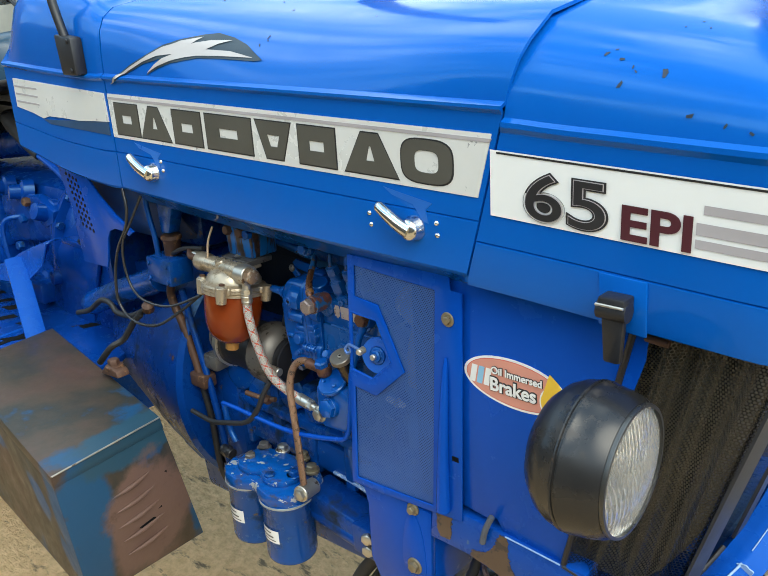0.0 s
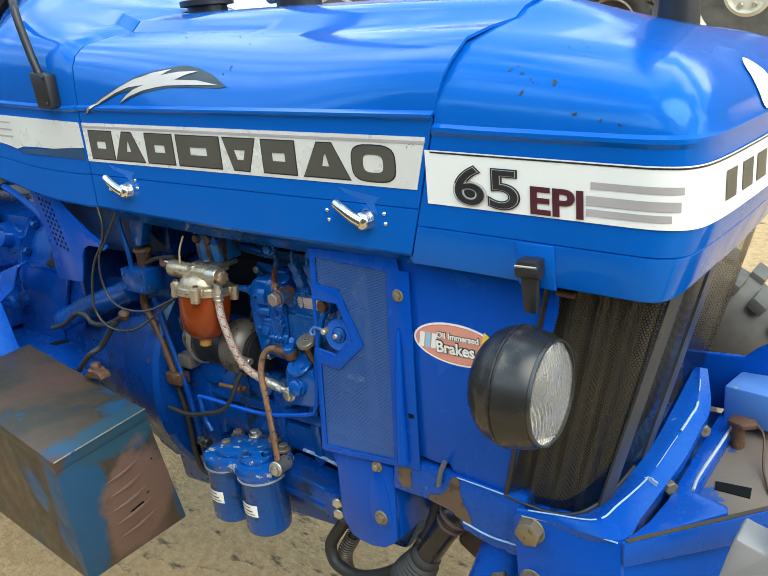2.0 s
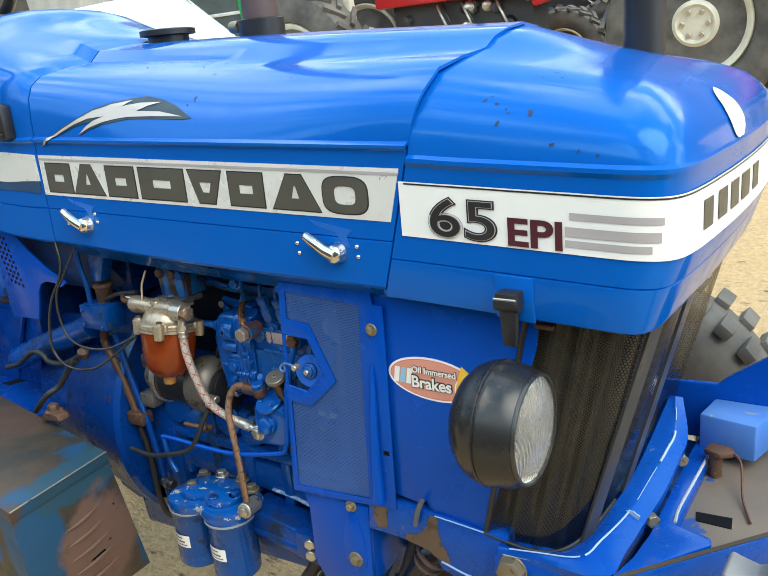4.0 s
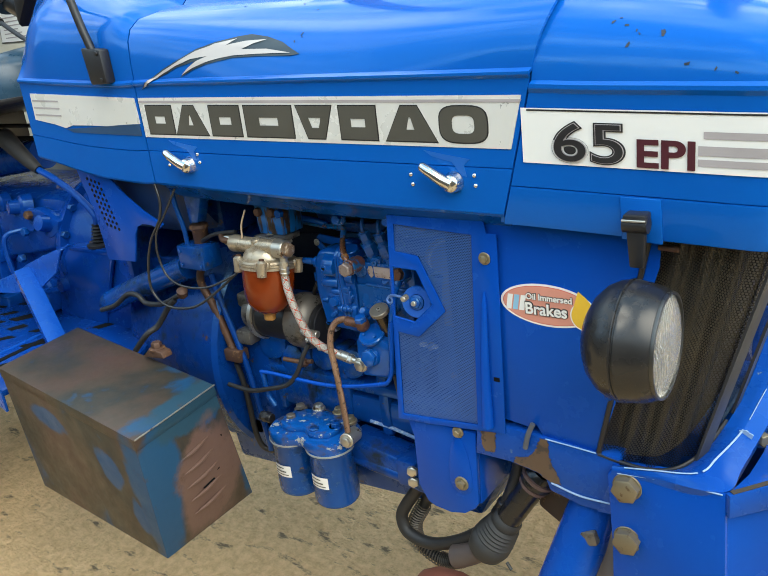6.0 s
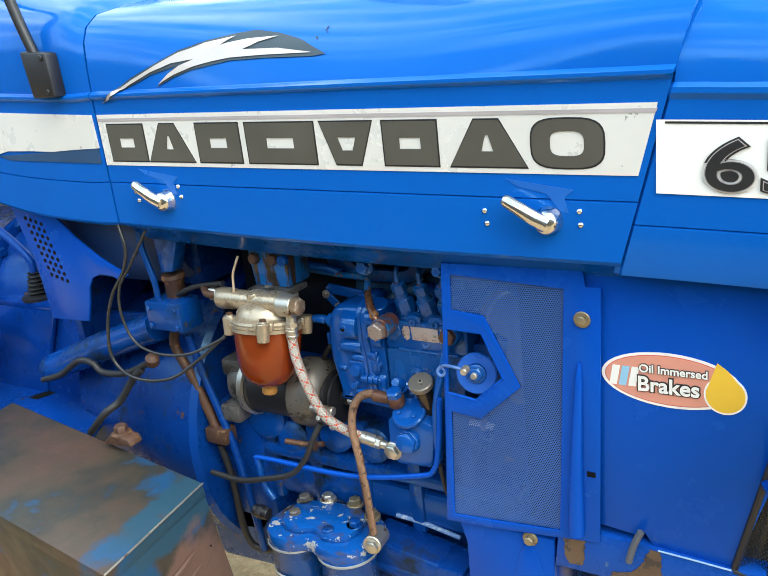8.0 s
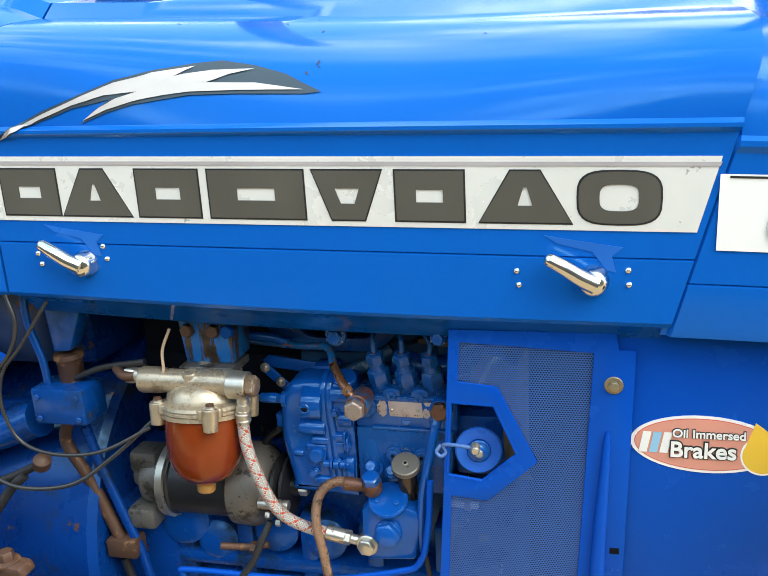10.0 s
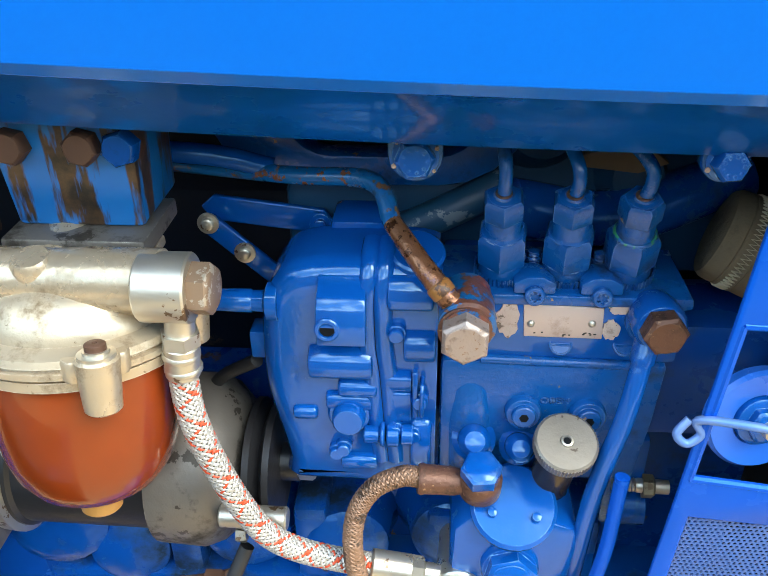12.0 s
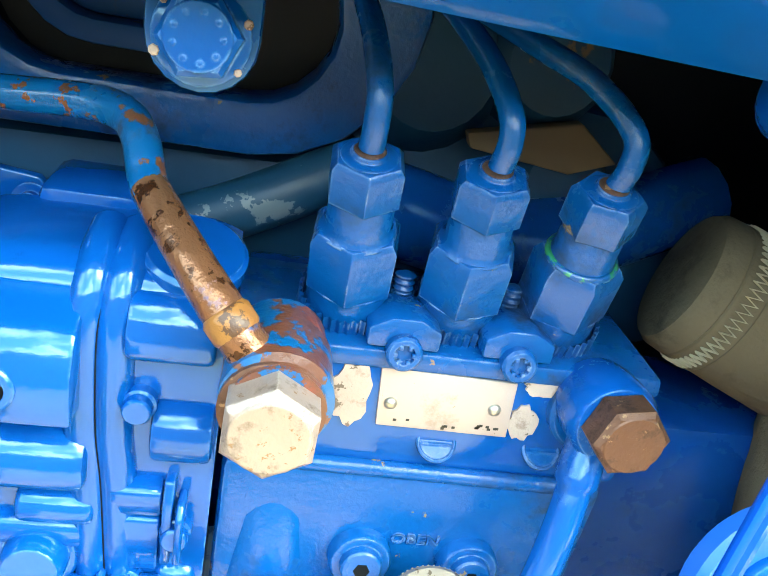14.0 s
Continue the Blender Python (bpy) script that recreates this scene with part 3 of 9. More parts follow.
# ---- the flash mark on the hood, laid on its curved side ----
def laid_on(target, bm, off):
    """Lay a flat mark, drawn in x and z, on the near side of a panel."""
    bpy.context.view_layer.update()
    for v in bm.verts:
        ok, p, nrm, _ = target.ray_cast(Vector((v.co.x, -0.5, v.co.z)), Vector((0, 1, 0)))
        if ok:
            v.co = p - nrm.normalized() * (off if nrm.y > 0 else -off)
    return bm


def flash(pts, material, name, off, label=""):
    bm = prism(B(), pts, 0, 0.0004)
    low = [f for f in bm.faces if f.calc_center_median().y > 0.0001]
    bmesh.ops.delete(bm, geom=low, context="FACES")
    bmesh.ops.triangulate(bm, faces=bm.faces[:])
    for _ in range(2):
        bmesh.ops.subdivide_edges(bm, edges=[e for e in bm.edges if e.calc_length() > 0.012], cuts=1, use_grid_fill=True)
        bmesh.ops.triangulate(bm, faces=bm.faces[:])
    return part(name, laid_on(hood, bm, off), material, hood, label)


FLASH = [(-0.723, 1.305), (-0.697, 1.316), (-0.659, 1.331), (-0.614, 1.346), (-0.576, 1.358), (-0.534, 1.365), (-0.489, 1.369), (-0.510, 1.361), (-0.470, 1.364), (-0.426, 1.363), (-0.452, 1.359), (-0.475, 1.353), (-0.423, 1.350), (-0.372, 1.341), (-0.395, 1.342), (-0.443, 1.344), (-0.493, 1.345), (-0.520, 1.343), (-0.554, 1.339), (-0.584, 1.332), (-0.612, 1.322), (-0.593, 1.334), (-0.574, 1.342), (-0.549, 1.348), (-0.587, 1.346), (-0.624, 1.338), (-0.664, 1.325), (-0.689, 1.315)]
TAIL = [(-0.726, 1.3025), (-0.700, 1.3175), (-0.660, 1.334), (-0.614, 1.349), (-0.576, 1.361), (-0.534, 1.368), (-0.490, 1.3725), (-0.462, 1.3735), (-0.427, 1.367), (-0.393, 1.357), (-0.354, 1.3385), (-0.372, 1.3375), (-0.443, 1.341), (-0.493, 1.342), (-0.554, 1.336), (-0.585, 1.329), (-0.616, 1.3185), (-0.600, 1.331), (-0.580, 1.342), (-0.624, 1.335), (-0.664, 1.322)]
flash(TAIL, plain("slate_ink", (0.025, 0.045, 0.06), 0.4), "flash_shadow", 0.0014)
flash(FLASH, plain("flash_silver", (0.50, 0.47, 0.45), 0.35), "flash_mark", 0.0026, "silver flash mark")


# ---- scattered paint chips on the nose and hood ----
def chip(target, x, z, size, seed):
    random.seed(seed)
    bpy.context.view_layer.update()
    ok, p, nrm, _ = target.ray_cast(Vector((x, -0.5, z)), Vector((0, 1, 0)))
    if not ok:
        return
    u = nrm.cross(Vector((0, 0, 1))).normalized()
    w = nrm.cross(u).normalized()
    bm = B()
    n_ = random.randint(5, 8)
    lean = random.uniform(0, 3)
    ring = []
    for k in range(n_):
        t = 2 * math.pi * k / n_
        r = size * random.uniform(0.5, 1.2)
        a, b_ = r * math.cos(t), 0.5 * r * math.sin(t)
        ring.append(bm.verts.new(p + nrm * 0.0006 + u * (a * math.cos(lean) - b_ * math.sin(lean)) + w * (a * math.sin(lean) + b_ * math.cos(lean))))
    bm.faces.new(ring)
    part("paint_chip", bm, DARK_CHIP, target)


DARK_CHIP = plain("dark_chip", (0.02, 0.03, 0.05), 0.6)
chips_at = [(0.180, 1.327, 0.006), (0.121, 1.343, 0.0035), (0.137, 1.338, 0.0035), (0.143, 1.318, 0.0045), (0.150, 1.332, 0.0025), (0.170, 1.362, 0.0022), (0.19, 1.360, 0.0022), (0.178, 1.365, 0.002), (0.211, 1.294, 0.004), (0.241, 1.287, 0.0028), (0.262, 1.282, 0.0028), (0.154, 1.328, 0.002), (0.128, 1.346, 0.002)]
for k, (x, z, r) in enumerate(chips_at):
    chip(nose, x, z, r, 40 + k)
for k, (x, z, r) in enumerate([(-0.372, 1.398, 0.003), (-0.362, 1.366, 0.004), (-0.372, 1.357, 0.0035), (-0.545, 1.418, 0.004), (-0.36, 1.362, 0.0025), (-0.42, 1.410, 0.0025), (-0.39, 1.412, 0.002), (-0.20, 1.385, 0.002)]):
    chip(hood, x, z, r, 80 + k)


# ---- white maker's shield on the top front of the nose ----
def build_shield():
    bpy.context.view_layer.update()
    bm = B()
    n_ = 24
    mid = bm.verts.new((0, 0, 0))
    ring = [bm.verts.new((0, 0, 0)) for _ in range(n_)]
    for k in range(n_):
        bm.faces.new((mid, ring[k], ring[(k + 1) % n_]))
    for k, v in enumerate([mid] + ring):
        t = 2 * math.pi * k / n_
        w, h = (0.0, 0.0) if k == 0 else (0.036 * math.cos(t), 0.030 * math.sin(t) - 0.006 * abs(math.cos(t)))
        ok, p, _, _ = nose.ray_cast(Vector((0.9, 0.25 + w, 1.50 + h * 0.5)), Vector((-0.86, 0, -0.31 + h * 1.1)).normalized())
        v.co = p + Vector((0.0016, 0, 0.0012)) if ok else Vector((0.34, 0.25 + w, 1.30 + h))
    part("shield_mark", bm, WHITE_DECAL, nose, "white shield decal")


build_shield()


# ---- perforated sheet: round holes let light through ----
def perforated(name, base, pitch, hole, rough=0.35, axes=(0, 2), skew=True):
    m, n, l, b = mat(name)
    co = n.new("ShaderNodeTexCoord")
    sp = n.new("ShaderNodeSeparateXYZ")
    l.new(co.outputs["UV" if axes == (0, 1) else "Object"], sp.inputs[0])

    def op(kind, a, b_=None, c=None):
        k = n.new("ShaderNodeMath")
        k.operation = kind
        for i, v in enumerate((a, b_, c)):
            if v is None:
                continue
            if isinstance(v, (int, float)):
                k.inputs[i].default_value = v
            else:
                l.new(v, k.inputs[i])
        return k.outputs[0]

    u = op("DIVIDE", sp.outputs[axes[0]], pitch)
    v = op("DIVIDE", sp.outputs[axes[1]], pitch * 0.866)
    row = op("FLOOR", v)
    shift = op("MULTIPLY", op("FLOORED_MODULO", row, 2.0), 0.5)
    fu = op("SUBTRACT", op("FRACT", op("ADD", u, shift)), 0.5)
    fv = op("MULTIPLY", op("SUBTRACT", op("FRACT", v), 0.5), 0.866)
    r = op("SQRT", op("ADD", op("MULTIPLY", fu, fu), op("MULTIPLY", fv, fv)))
    solid = op("GREATER_THAN", r, hole)
    l.new(solid, b.inputs["Alpha"])
    g = tex(n, l, "ShaderNodeTexNoise", 5, 4)
    l.new(ramp(n, l, g.outputs["Fac"], [(0.3, base), (0.7, tuple(c * 0.75 for c in base))]), b.inputs["Base Color"])
    b.inputs["Roughness"].default_value = rough
    return m


MESH_BLUE = perforated("perforated_blue", (0.035, 0.13, 0.42), 0.0028, 0.34)
MESH_BLACK = perforated("perforated_black", (0.012, 0.012, 0.012), 0.0044, 0.39, 0.25, (0, 1))


# ---- side plates below the hood ----
def build_side_plates():
    y0, y1 = 0.027, 0.030
    # one frame round two meshes and the hatch
    frame_out = [(-0.240, 1.092), (-0.071, 1.092), (-0.069, 1.074), (-0.052, 1.074), (-0.060, 0.752), (-0.112, 0.746), (-0.200, 0.737), (-0.264, 0.733), (-0.252, 0.90)]
    hatch = [(-0.241, 1.010), (-0.194, 1.008), (-0.170, 0.952), (-0.208, 0.917), (-0.247, 0.922)]
    mesh = [(-0.229, 1.078), (-0.093, 1.070), (-0.109, 0.757), (-0.200, 0.749), (-0.252, 0.745), (-0.243, 0.897), (-0.203, 0.893), (-0.149, 0.944), (-0.190, 1.030), (-0.232, 1.034)]
    bm = prism(B(), frame_out, y0, y1, 0.0012, holes=[hatch, mesh])
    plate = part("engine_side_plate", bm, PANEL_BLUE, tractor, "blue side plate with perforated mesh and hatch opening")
    part("mesh", prism(B(), mesh, 0.0300, 0.0308), MESH_BLUE, plate, "fine perforated blue mesh")
    bm = B()  # folded rim along the hatch and free edge
    for a, b in zip(hatch, hatch[1:] + hatch[:1]):
        tube(bm, [(a[0], 0.0285, a[1]), (b[0], 0.0285, b[1])], 0.0022, 8, 1)
    part("rim", bm, PANEL_BLUE, plate)
    bm = B()  # pressed flute
    tube(bm, [(-0.078, 0.0265, 0.985), (-0.079, 0.024, 0.955), (-0.084, 0.0225, 0.86), (-0.087, 0.0225, 0.762)], 0.004, 10, 6, lambda t: 0.002 + 0.008 * t)
    part("flute", bm, PANEL_BLUE, plate)
    bm = cyl(B(), (-0.073, 0.027, 1.037), (-0.073, 0.0245, 1.037), 0.0095)
    hexa(bm, (-0.073, 0.0245, 1.037), (0, -1, 0), 0.010, 0.004)
    part("bolt", bm, BRASS, plate, "brass-coloured bolt")
    part("slot", prism(B(), [(-0.073, 0.848), (-0.063, 0.848), (-0.063, 0.841), (-0.073, 0.841)], 0.0265, 0.0272), DARK, plate)

    pts = [(-0.085, 1.110), (0.176, 1.110), (0.172, 1.045), (0.086, 0.751), (0.040, 0.755), (0.001, 0.758), (-0.010, 0.776), (-0.022, 0.770), (-0.085, 0.777), (-0.085, 0.90), (-0.085, 1.05)]
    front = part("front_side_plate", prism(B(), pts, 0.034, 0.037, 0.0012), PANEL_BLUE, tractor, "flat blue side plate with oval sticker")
    # the radiator side wall behind the plates keeps light out
    return plate, front


plate, front_plate = build_side_plates()


def ellipse(cx, cz, a, b, n=40, tilt=0.0):
    out = []
    for i in range(n):
        t = 2 * math.pi * i / n
        x, z = a * math.cos(t), b * math.sin(t)
        out.append((cx + x * math.cos(tilt) - z * math.sin(tilt), cz + x * math.sin(tilt) + z * math.cos(tilt)))
    return out


def build_sticker():
    cx, cz, ti = 0.0165, 0.973, -0.03
    y = 0.0336
    part("sticker", prism(B(), ellipse(cx, cz, 0.0715, 0.0315, tilt=ti), y - 0.0006, y + 0.0006), WHITE_DECAL, front_plate, "white-edged oval brake sticker")
    part("sticker_field", prism(B(), ellipse(cx, cz, 0.0668, 0.0277, tilt=ti), y - 0.0010, y), PINK_INK, front_plate)
    part("sticker_edge", prism(B(), ellipse(cx, cz, 0.0677, 0.0286, tilt=ti), y - 0.0008, y), RED_INK, front_plate)
    part("sticker_edge", prism(B(), ellipse(cx + 0.0555, cz - 0.009, 0.0208, 0.0215), y - 0.0011, y), WHITE_DECAL, front_plate)
    part("sticker_drop", prism(B(), ellipse(cx + 0.0555, cz - 0.009, 0.0190, 0.0195) , y - 0.0012, y), YELLOW_INK, front_plate)
    part("sticker_drop", prism(B(), [(cx + 0.0385, cz - 0.001), (cx + 0.0715, cz + 0.001), (cx + 0.058, cz + 0.018), (cx + 0.047, cz + 0.0265)], y - 0.0013, y - 0.0001), YELLOW_INK, front_plate)
    for k, mt in enumerate((WHITE_DECAL, LIGHT_BLUE_INK, WHITE_DECAL)):
        x = cx - 0.063 + 0.0102 * k
        part("sticker_bar", prism(B(), [(x, cz - 0.011), (x + 0.008, cz - 0.011), (x + 0.012, cz + 0.012), (x + 0.004, cz + 0.012)], y - 0.0014, y), mt, front_plate)
    for body, x, z, size, sx in (("Oil Immersed", cx - 0.031, cz + 0.008, 0.0125, 1.0), ("Brakes", cx - 0.033, cz - 0.014, 0.024, 0.98)):
        for bold, dy, ink in ((0.075, 0.0016, BLACK_INK), (0.02, 0.0026, WHITE_DECAL)):
            cu = text_mesh(body, size, sx, 0.0, bold)
            for v in cu.verts:
                v.co += Vector((x, y - dy, z))
            part("sticker_word", cu, ink, front_plate)


build_sticker()


# ---- grille: a folded black mesh that wraps round the radiator ----
def grille_line(t):
    """Plan outline at the top (t = 0) and the bottom (t = 1)."""
    top = [(0.165, 0.036), (0.200, 0.038), (0.245, 0.040), (0.280, 0.046), (0.303, 0.062), (0.315, 0.095), (0.322, 0.15), (0.326, 0.22), (0.327, YC)]
    low = [(0.086, 0.036, 0.753), (0.120, 0.036, 0.748), (0.152, 0.037, 0.746), (0.184, 0.042, 0.750), (0.206, 0.060, 0.758), (0.222, 0.095, 0.770), (0.234, 0.15, 0.787), (0.243, 0.22, 0.806), (0.245, YC, 0.828)]
    a = smooth_line([(x, y, 1.105) for x, y in top], 10)
    b = smooth_line(low, 10)
    return [p.lerp(q, t) for p, q in zip(a, b)]


def build_grille():
    bm = B()
    rows, place = [], []
    for k in range(13):
        line = grille_line(k / 12)
        row, s, spot = [], 0.0, []
        for i, p in enumerate(line):
            d = (line[min(i + 1, len(line) - 1)] - line[max(i - 1, 0)]).normalized()
            if i:
                s += (p - line[i - 1]).length
            nrm = Vector((d.y, -d.x, 0))
            wave = 0.007 * math.cos(2 * math.pi * s / 0.036) if s < 0.17 else 0.0
            row.append(p - nrm * (0.008 - wave))
            spot.append((s * 1.25, 0.37 * k / 12))
        rows.append(row + [Vector((p.x, 2 * YC - p.y, p.z)) for p in row[-2::-1]])
        place.append(spot + [(2 * spot[-1][0] - a, b_) for a, b_ in spot[-2::-1]])
    vs = grid(bm, rows)
    where = {v: uv for vr, pr in zip(vs, place) for v, uv in zip(vr, pr)}
    lay = bm.loops.layers.uv.new("sheet")
    for f_ in bm.faces:
        for lp in f_.loops:
            lp[lay].uv = where[lp.vert]
    grille = part("grille", bm, MESH_BLACK, tractor, "folded black mesh radiator grille", 60)
    bm = B()
    core = [[Vector((p.x - 0.030, max(p.y + 0.016, 0.060), p.z)) for p in grille_line(k / 4)] for k in range(5)]
    grid(bm, core)
    part("radiator_core", bm, paint("radiator_fins", (0.11, 0.09, 0.058), (0.02, 0.017, 0.012), 0.7, None, bumpy=0.6, bscale=300), tractor, "dusty tan radiator core")
    # plain posts at the front corner
    for i0, i1, off in ((41, 47, 0.004), (61, 65, 0.004)):
        rr = []
        for k in range(9):
            line = grille_line(k / 8)
            seg = []
            for i in range(i0, i1 + 1):
                d = (line[i + 1] - line[i - 1]).normalized()
                seg.append(line[i] + Vector((d.y, -d.x, 0)) * off)
            rr.append(seg)
        t = B()
        grid(t, rr)
        thicken(t, 0.004)
        part("post", t, plain("post_grey", (0.045, 0.047, 0.052), 0.35) if i0 == 41 else bpy.data.materials["post_grey"], grille, "plain dark grey corner post")
    # black foot rim along the lower and rear edges
    low = [p + Vector((0, -0.004, 0)) for p in grille_line(1.0)[:60]]
    rim = [p - Vector((0, 0.002, 0)) for p in (grille_line(0.0)[0], grille_line(0.5)[0], grille_line(1.0)[0])]
    part("rim", tube(B(), low, 0.003, 8, 1), BLACK, grille)
    part("rim", tube(B(), rim, 0.004, 8, 1), BLACK, grille)
    return grille


build_grille()


def ragged(outline, n=9, amp=0.0028):
    """The outline with worn, uneven edges."""
    random.seed(len(outline) * 7 + 3)
    out = []
    for (x0, z0), (x1, z1) in zip(outline, outline[1:] + outline[:1]):
        for k in range(n):
            t = k / n
            out.append((lerp(x0, x1, t) + random.uniform(-amp, amp) * (k > 0), lerp(z0, z1, t) + random.uniform(-amp, amp) * (k > 0) * 0.3))
    return out


# ---- blue lower guard, frame rail, front bracket ----
def build_front_frame():
    # guard that sweeps up in front of the grille
    foot = smooth_line([(0.108, 0.030, 0.744), (0.152, 0.033, 0.746), (0.193, 0.044, 0.751), (0.212, 0.065, 0.760), (0.234, 0.13, 0.782), (0.243, 0.20, 0.801), (0.247, 0.25, 0.820), (0.247, 0.33, 0.840), (0.246, 0.37, 0.848)], 6)
    crease = smooth_line([(0.112, 0.016, 0.748), (0.165, 0.016, 0.757), (0.226, 0.022, 0.766), (0.241, 0.06, 0.772), (0.258, 0.125, 0.783), (0.267, 0.19, 0.801), (0.275, 0.25, 0.820), (0.276, 0.285, 0.830), (0.257, 0.365, 0.850)], 6)
    edge = smooth_line([(0.112, 0.014, 0.742), (0.172, 0.012, 0.748), (0.262, 0.008, 0.756), (0.272, 0.065, 0.762), (0.279, 0.13, 0.772), (0.288, 0.19, 0.788), (0.292, 0.25, 0.808), (0.291, 0.30, 0.820), (0.266, 0.37, 0.848)], 6)
    rows = []
    for f_, c_, e_ in zip(foot, crease, edge):
        rows.append([f_ + Vector((-0.010, 0.012, -0.01)), f_, f_.lerp(c_, 0.5), f_.lerp(c_, 0.90) + Vector((0, 0, 0.0008)), c_.lerp(e_, 0.12), c_.lerp(e_, 0.6), e_, e_ + Vector((-0.004, 0.006, -0.02)), e_ + Vector((-0.03, 0.02, -0.09))])
    bm = B()
    grid(bm, rows)
    g = part("lower_guard", thicken(bm, 0.003), WORN_BLUE, tractor, "blue guard sweeping round the grille foot")
    scuff = plain("scuffed_paint", (0.34, 0.50, 0.72), 0.5)
    # pale tubes along the crease: rubbed paint with its edge highlight painted in
    for i, j, w in ((2, 13, 0.0010), (13, 25, 0.0014), (26, 33, 0.0007), (33, 43, 0.0020), (44, 47, 0.0009)):
        pts = [crease[k] + Vector((0.0005, -0.0005, 0.0011)) for k in range(i, j)]
        part("worn_lit_edge", tube(B(), pts, w, 6, 1), scuff, g)
    p = crease[24]
    part("scuff_mark", prism(B(), ragged([(p.x - 0.004, p.z + 0.001), (p.x + 0.012, p.z - 0.010), (p.x + 0.015, p.z - 0.003), (p.x + 0.006, p.z + 0.003)], 4, 0.0015), p.y - 0.004, p.y - 0.002), scuff, g)
    # frame rail with brown bare patches
    pts = [(-0.112, 0.757), (-0.060, 0.763), (0.015, 0.760), (0.084, 0.755), (0.118, 0.756), (0.118, 0.676), (0.056, 0.674), (0.006, 0.684), (-0.010, 0.694), (-0.055, 0.702), (-0.118, 0.702)]
    rail = part("frame_rail", prism(B(), pts, 0.030, 0.060, 0.002), WORN_BLUE, tractor, "blue frame rail with bare rusty patches")
    for q in ([(-0.104, 0.7555), (-0.078, 0.759), (-0.080, 0.730), (-0.084, 0.712), (-0.100, 0.711), (-0.105, 0.730)], [(-0.050, 0.704), (-0.046, 0.714), (-0.024, 0.720), (-0.010, 0.738), (-0.004, 0.757), (0.008, 0.757), (0.010, 0.730), (0.016, 0.712), (0.028, 0.684), (0.010, 0.6845), (-0.008, 0.6955)]):
        part("bare_patch", prism(B(), ragged(q, 7, 0.0022), 0.0290, 0.0312), BARE_BROWN, rail, "bare brown metal")
    part("worn_lit_edge", tube(B(), [(0.012, 0.029, 0.684), (0.056, 0.029, 0.6745), (0.104, 0.029, 0.6755)], 0.0016, 6, 4), scuff, rail)
    part("worn_lit_edge", tube(B(), [(0.006, 0.029, 0.759), (0.05, 0.029, 0.757), (0.084, 0.029, 0.755)], 0.0011, 6, 4), scuff, rail)
    bm = prism(B(), [(-0.004, 0.691), (0.056, 0.674), (0.118, 0.676), (0.118, 0.652), (0.056, 0.652), (0.006, 0.664)], 0.036, 0.046, 0.002)
    part("rail_lip", bm, WORN_BLUE, rail)
    part("rail_web", box(B(), -0.118, 0.118, 0.060, 0.16, 0.700, 0.712, 0.002), BLOCK_BLUE, rail)
    part("cotter", tube(B(), [(-0.012, 0.026, 0.782), (-0.020, 0.024, 0.762), (-0.026, 0.024, 0.738)], 0.0042, 8, 4), plain("dull_lead", (0.10, 0.11, 0.13), 0.5), rail, "bent grey tab")
    # heavy front bracket with two hexagon bolts
    pts = [(0.104, 0.734), (0.112, 0.741), (0.180, 0.748), (0.266, 0.755), (0.272, 0.50), (0.110, 0.50), (0.110, 0.62)]
    bm = prism(B(), pts, 0.016, 0.050, 0.003)
    for v in bm.verts:
        v.co.y -= 0.012 * max(0.0, (v.co.x - 0.17) / 0.10)
    br = part("front_bracket", bm, PANEL_BLUE, tractor, "heavy blue front bracket")
    part("worn_lit_edge", tube(B(), [(0.120, 0.0145, 0.7405), (0.18, 0.013, 0.7475), (0.262, 0.004, 0.7545)], 0.0011, 6, 4), scuff, br)
    for z in (0.722, 0.634):
        bm = cyl(B(), (0.134, 0.016, z), (0.134, 0.013, z), 0.021)
        bolt = part("hex_bolt", hexa(B(), (0.134, 0.013, z), (0, -1, 0), 0.034, 0.014, 0.2, False), BRASS, br, "large tarnished hexagon bolt")
        part("washer", bm, BRASS, bolt)
    # hanging bracket under the mesh plate
    pts = [(-0.250, 0.735), (-0.119, 0.735), (-0.120, 0.700), (-0.124, 0.600), (-0.131, 0.588), (-0.152, 0.572), (-0.181, 0.565), (-0.212, 0.568), (-0.226, 0.574), (-0.242, 0.606), (-0.241, 0.70)]
    hb = part("engine_bracket", prism(B(), pts, 0.034, 0.044, 0.002), PANEL_BLUE, tractor, "blue plate bracket below the side plate")
    part("bracket_return", prism(B(), [(-0.128, 0.735), (-0.119, 0.735), (-0.123, 0.595), (-0.132, 0.59)], 0.044, 0.16, 0.001), PANEL_BLUE, hb)
    part("boss", prism(B(), [(-0.168 + 0.022 * math.cos(a_), 0.634 + 0.022 * math.sin(a_) * (1.0 if math.sin(a_) < 0 else 4.0)) for a_ in [2 * math.pi * k / 20 for k in range(20)]], 0.0325, 0.036, 0.001, Matrix.Translation((0.015, 0, 0))), PANEL_BLUE, hb)
    for x, z, r in ((-0.150, 0.731, 0.010), (-0.152, 0.633, 0.013)):
        bm = cyl(B(), (x, 0.034, z), (x, 0.030, z), r)
        hexa(bm, (x, 0.030, z), (0, -1, 0), r * 1.1, 0.006, 0.4)
        part("bolt", bm, BRASS, hb, "tarnished bolt with washer")
    # front carrier: a plate with a sunken well, level with the bracket's top
    lay = lambda z: Matrix(((1, 0, 0, 0), (0, 0, 1, 0), (0, 1, 0, z), (0, 0, 0, 1)))
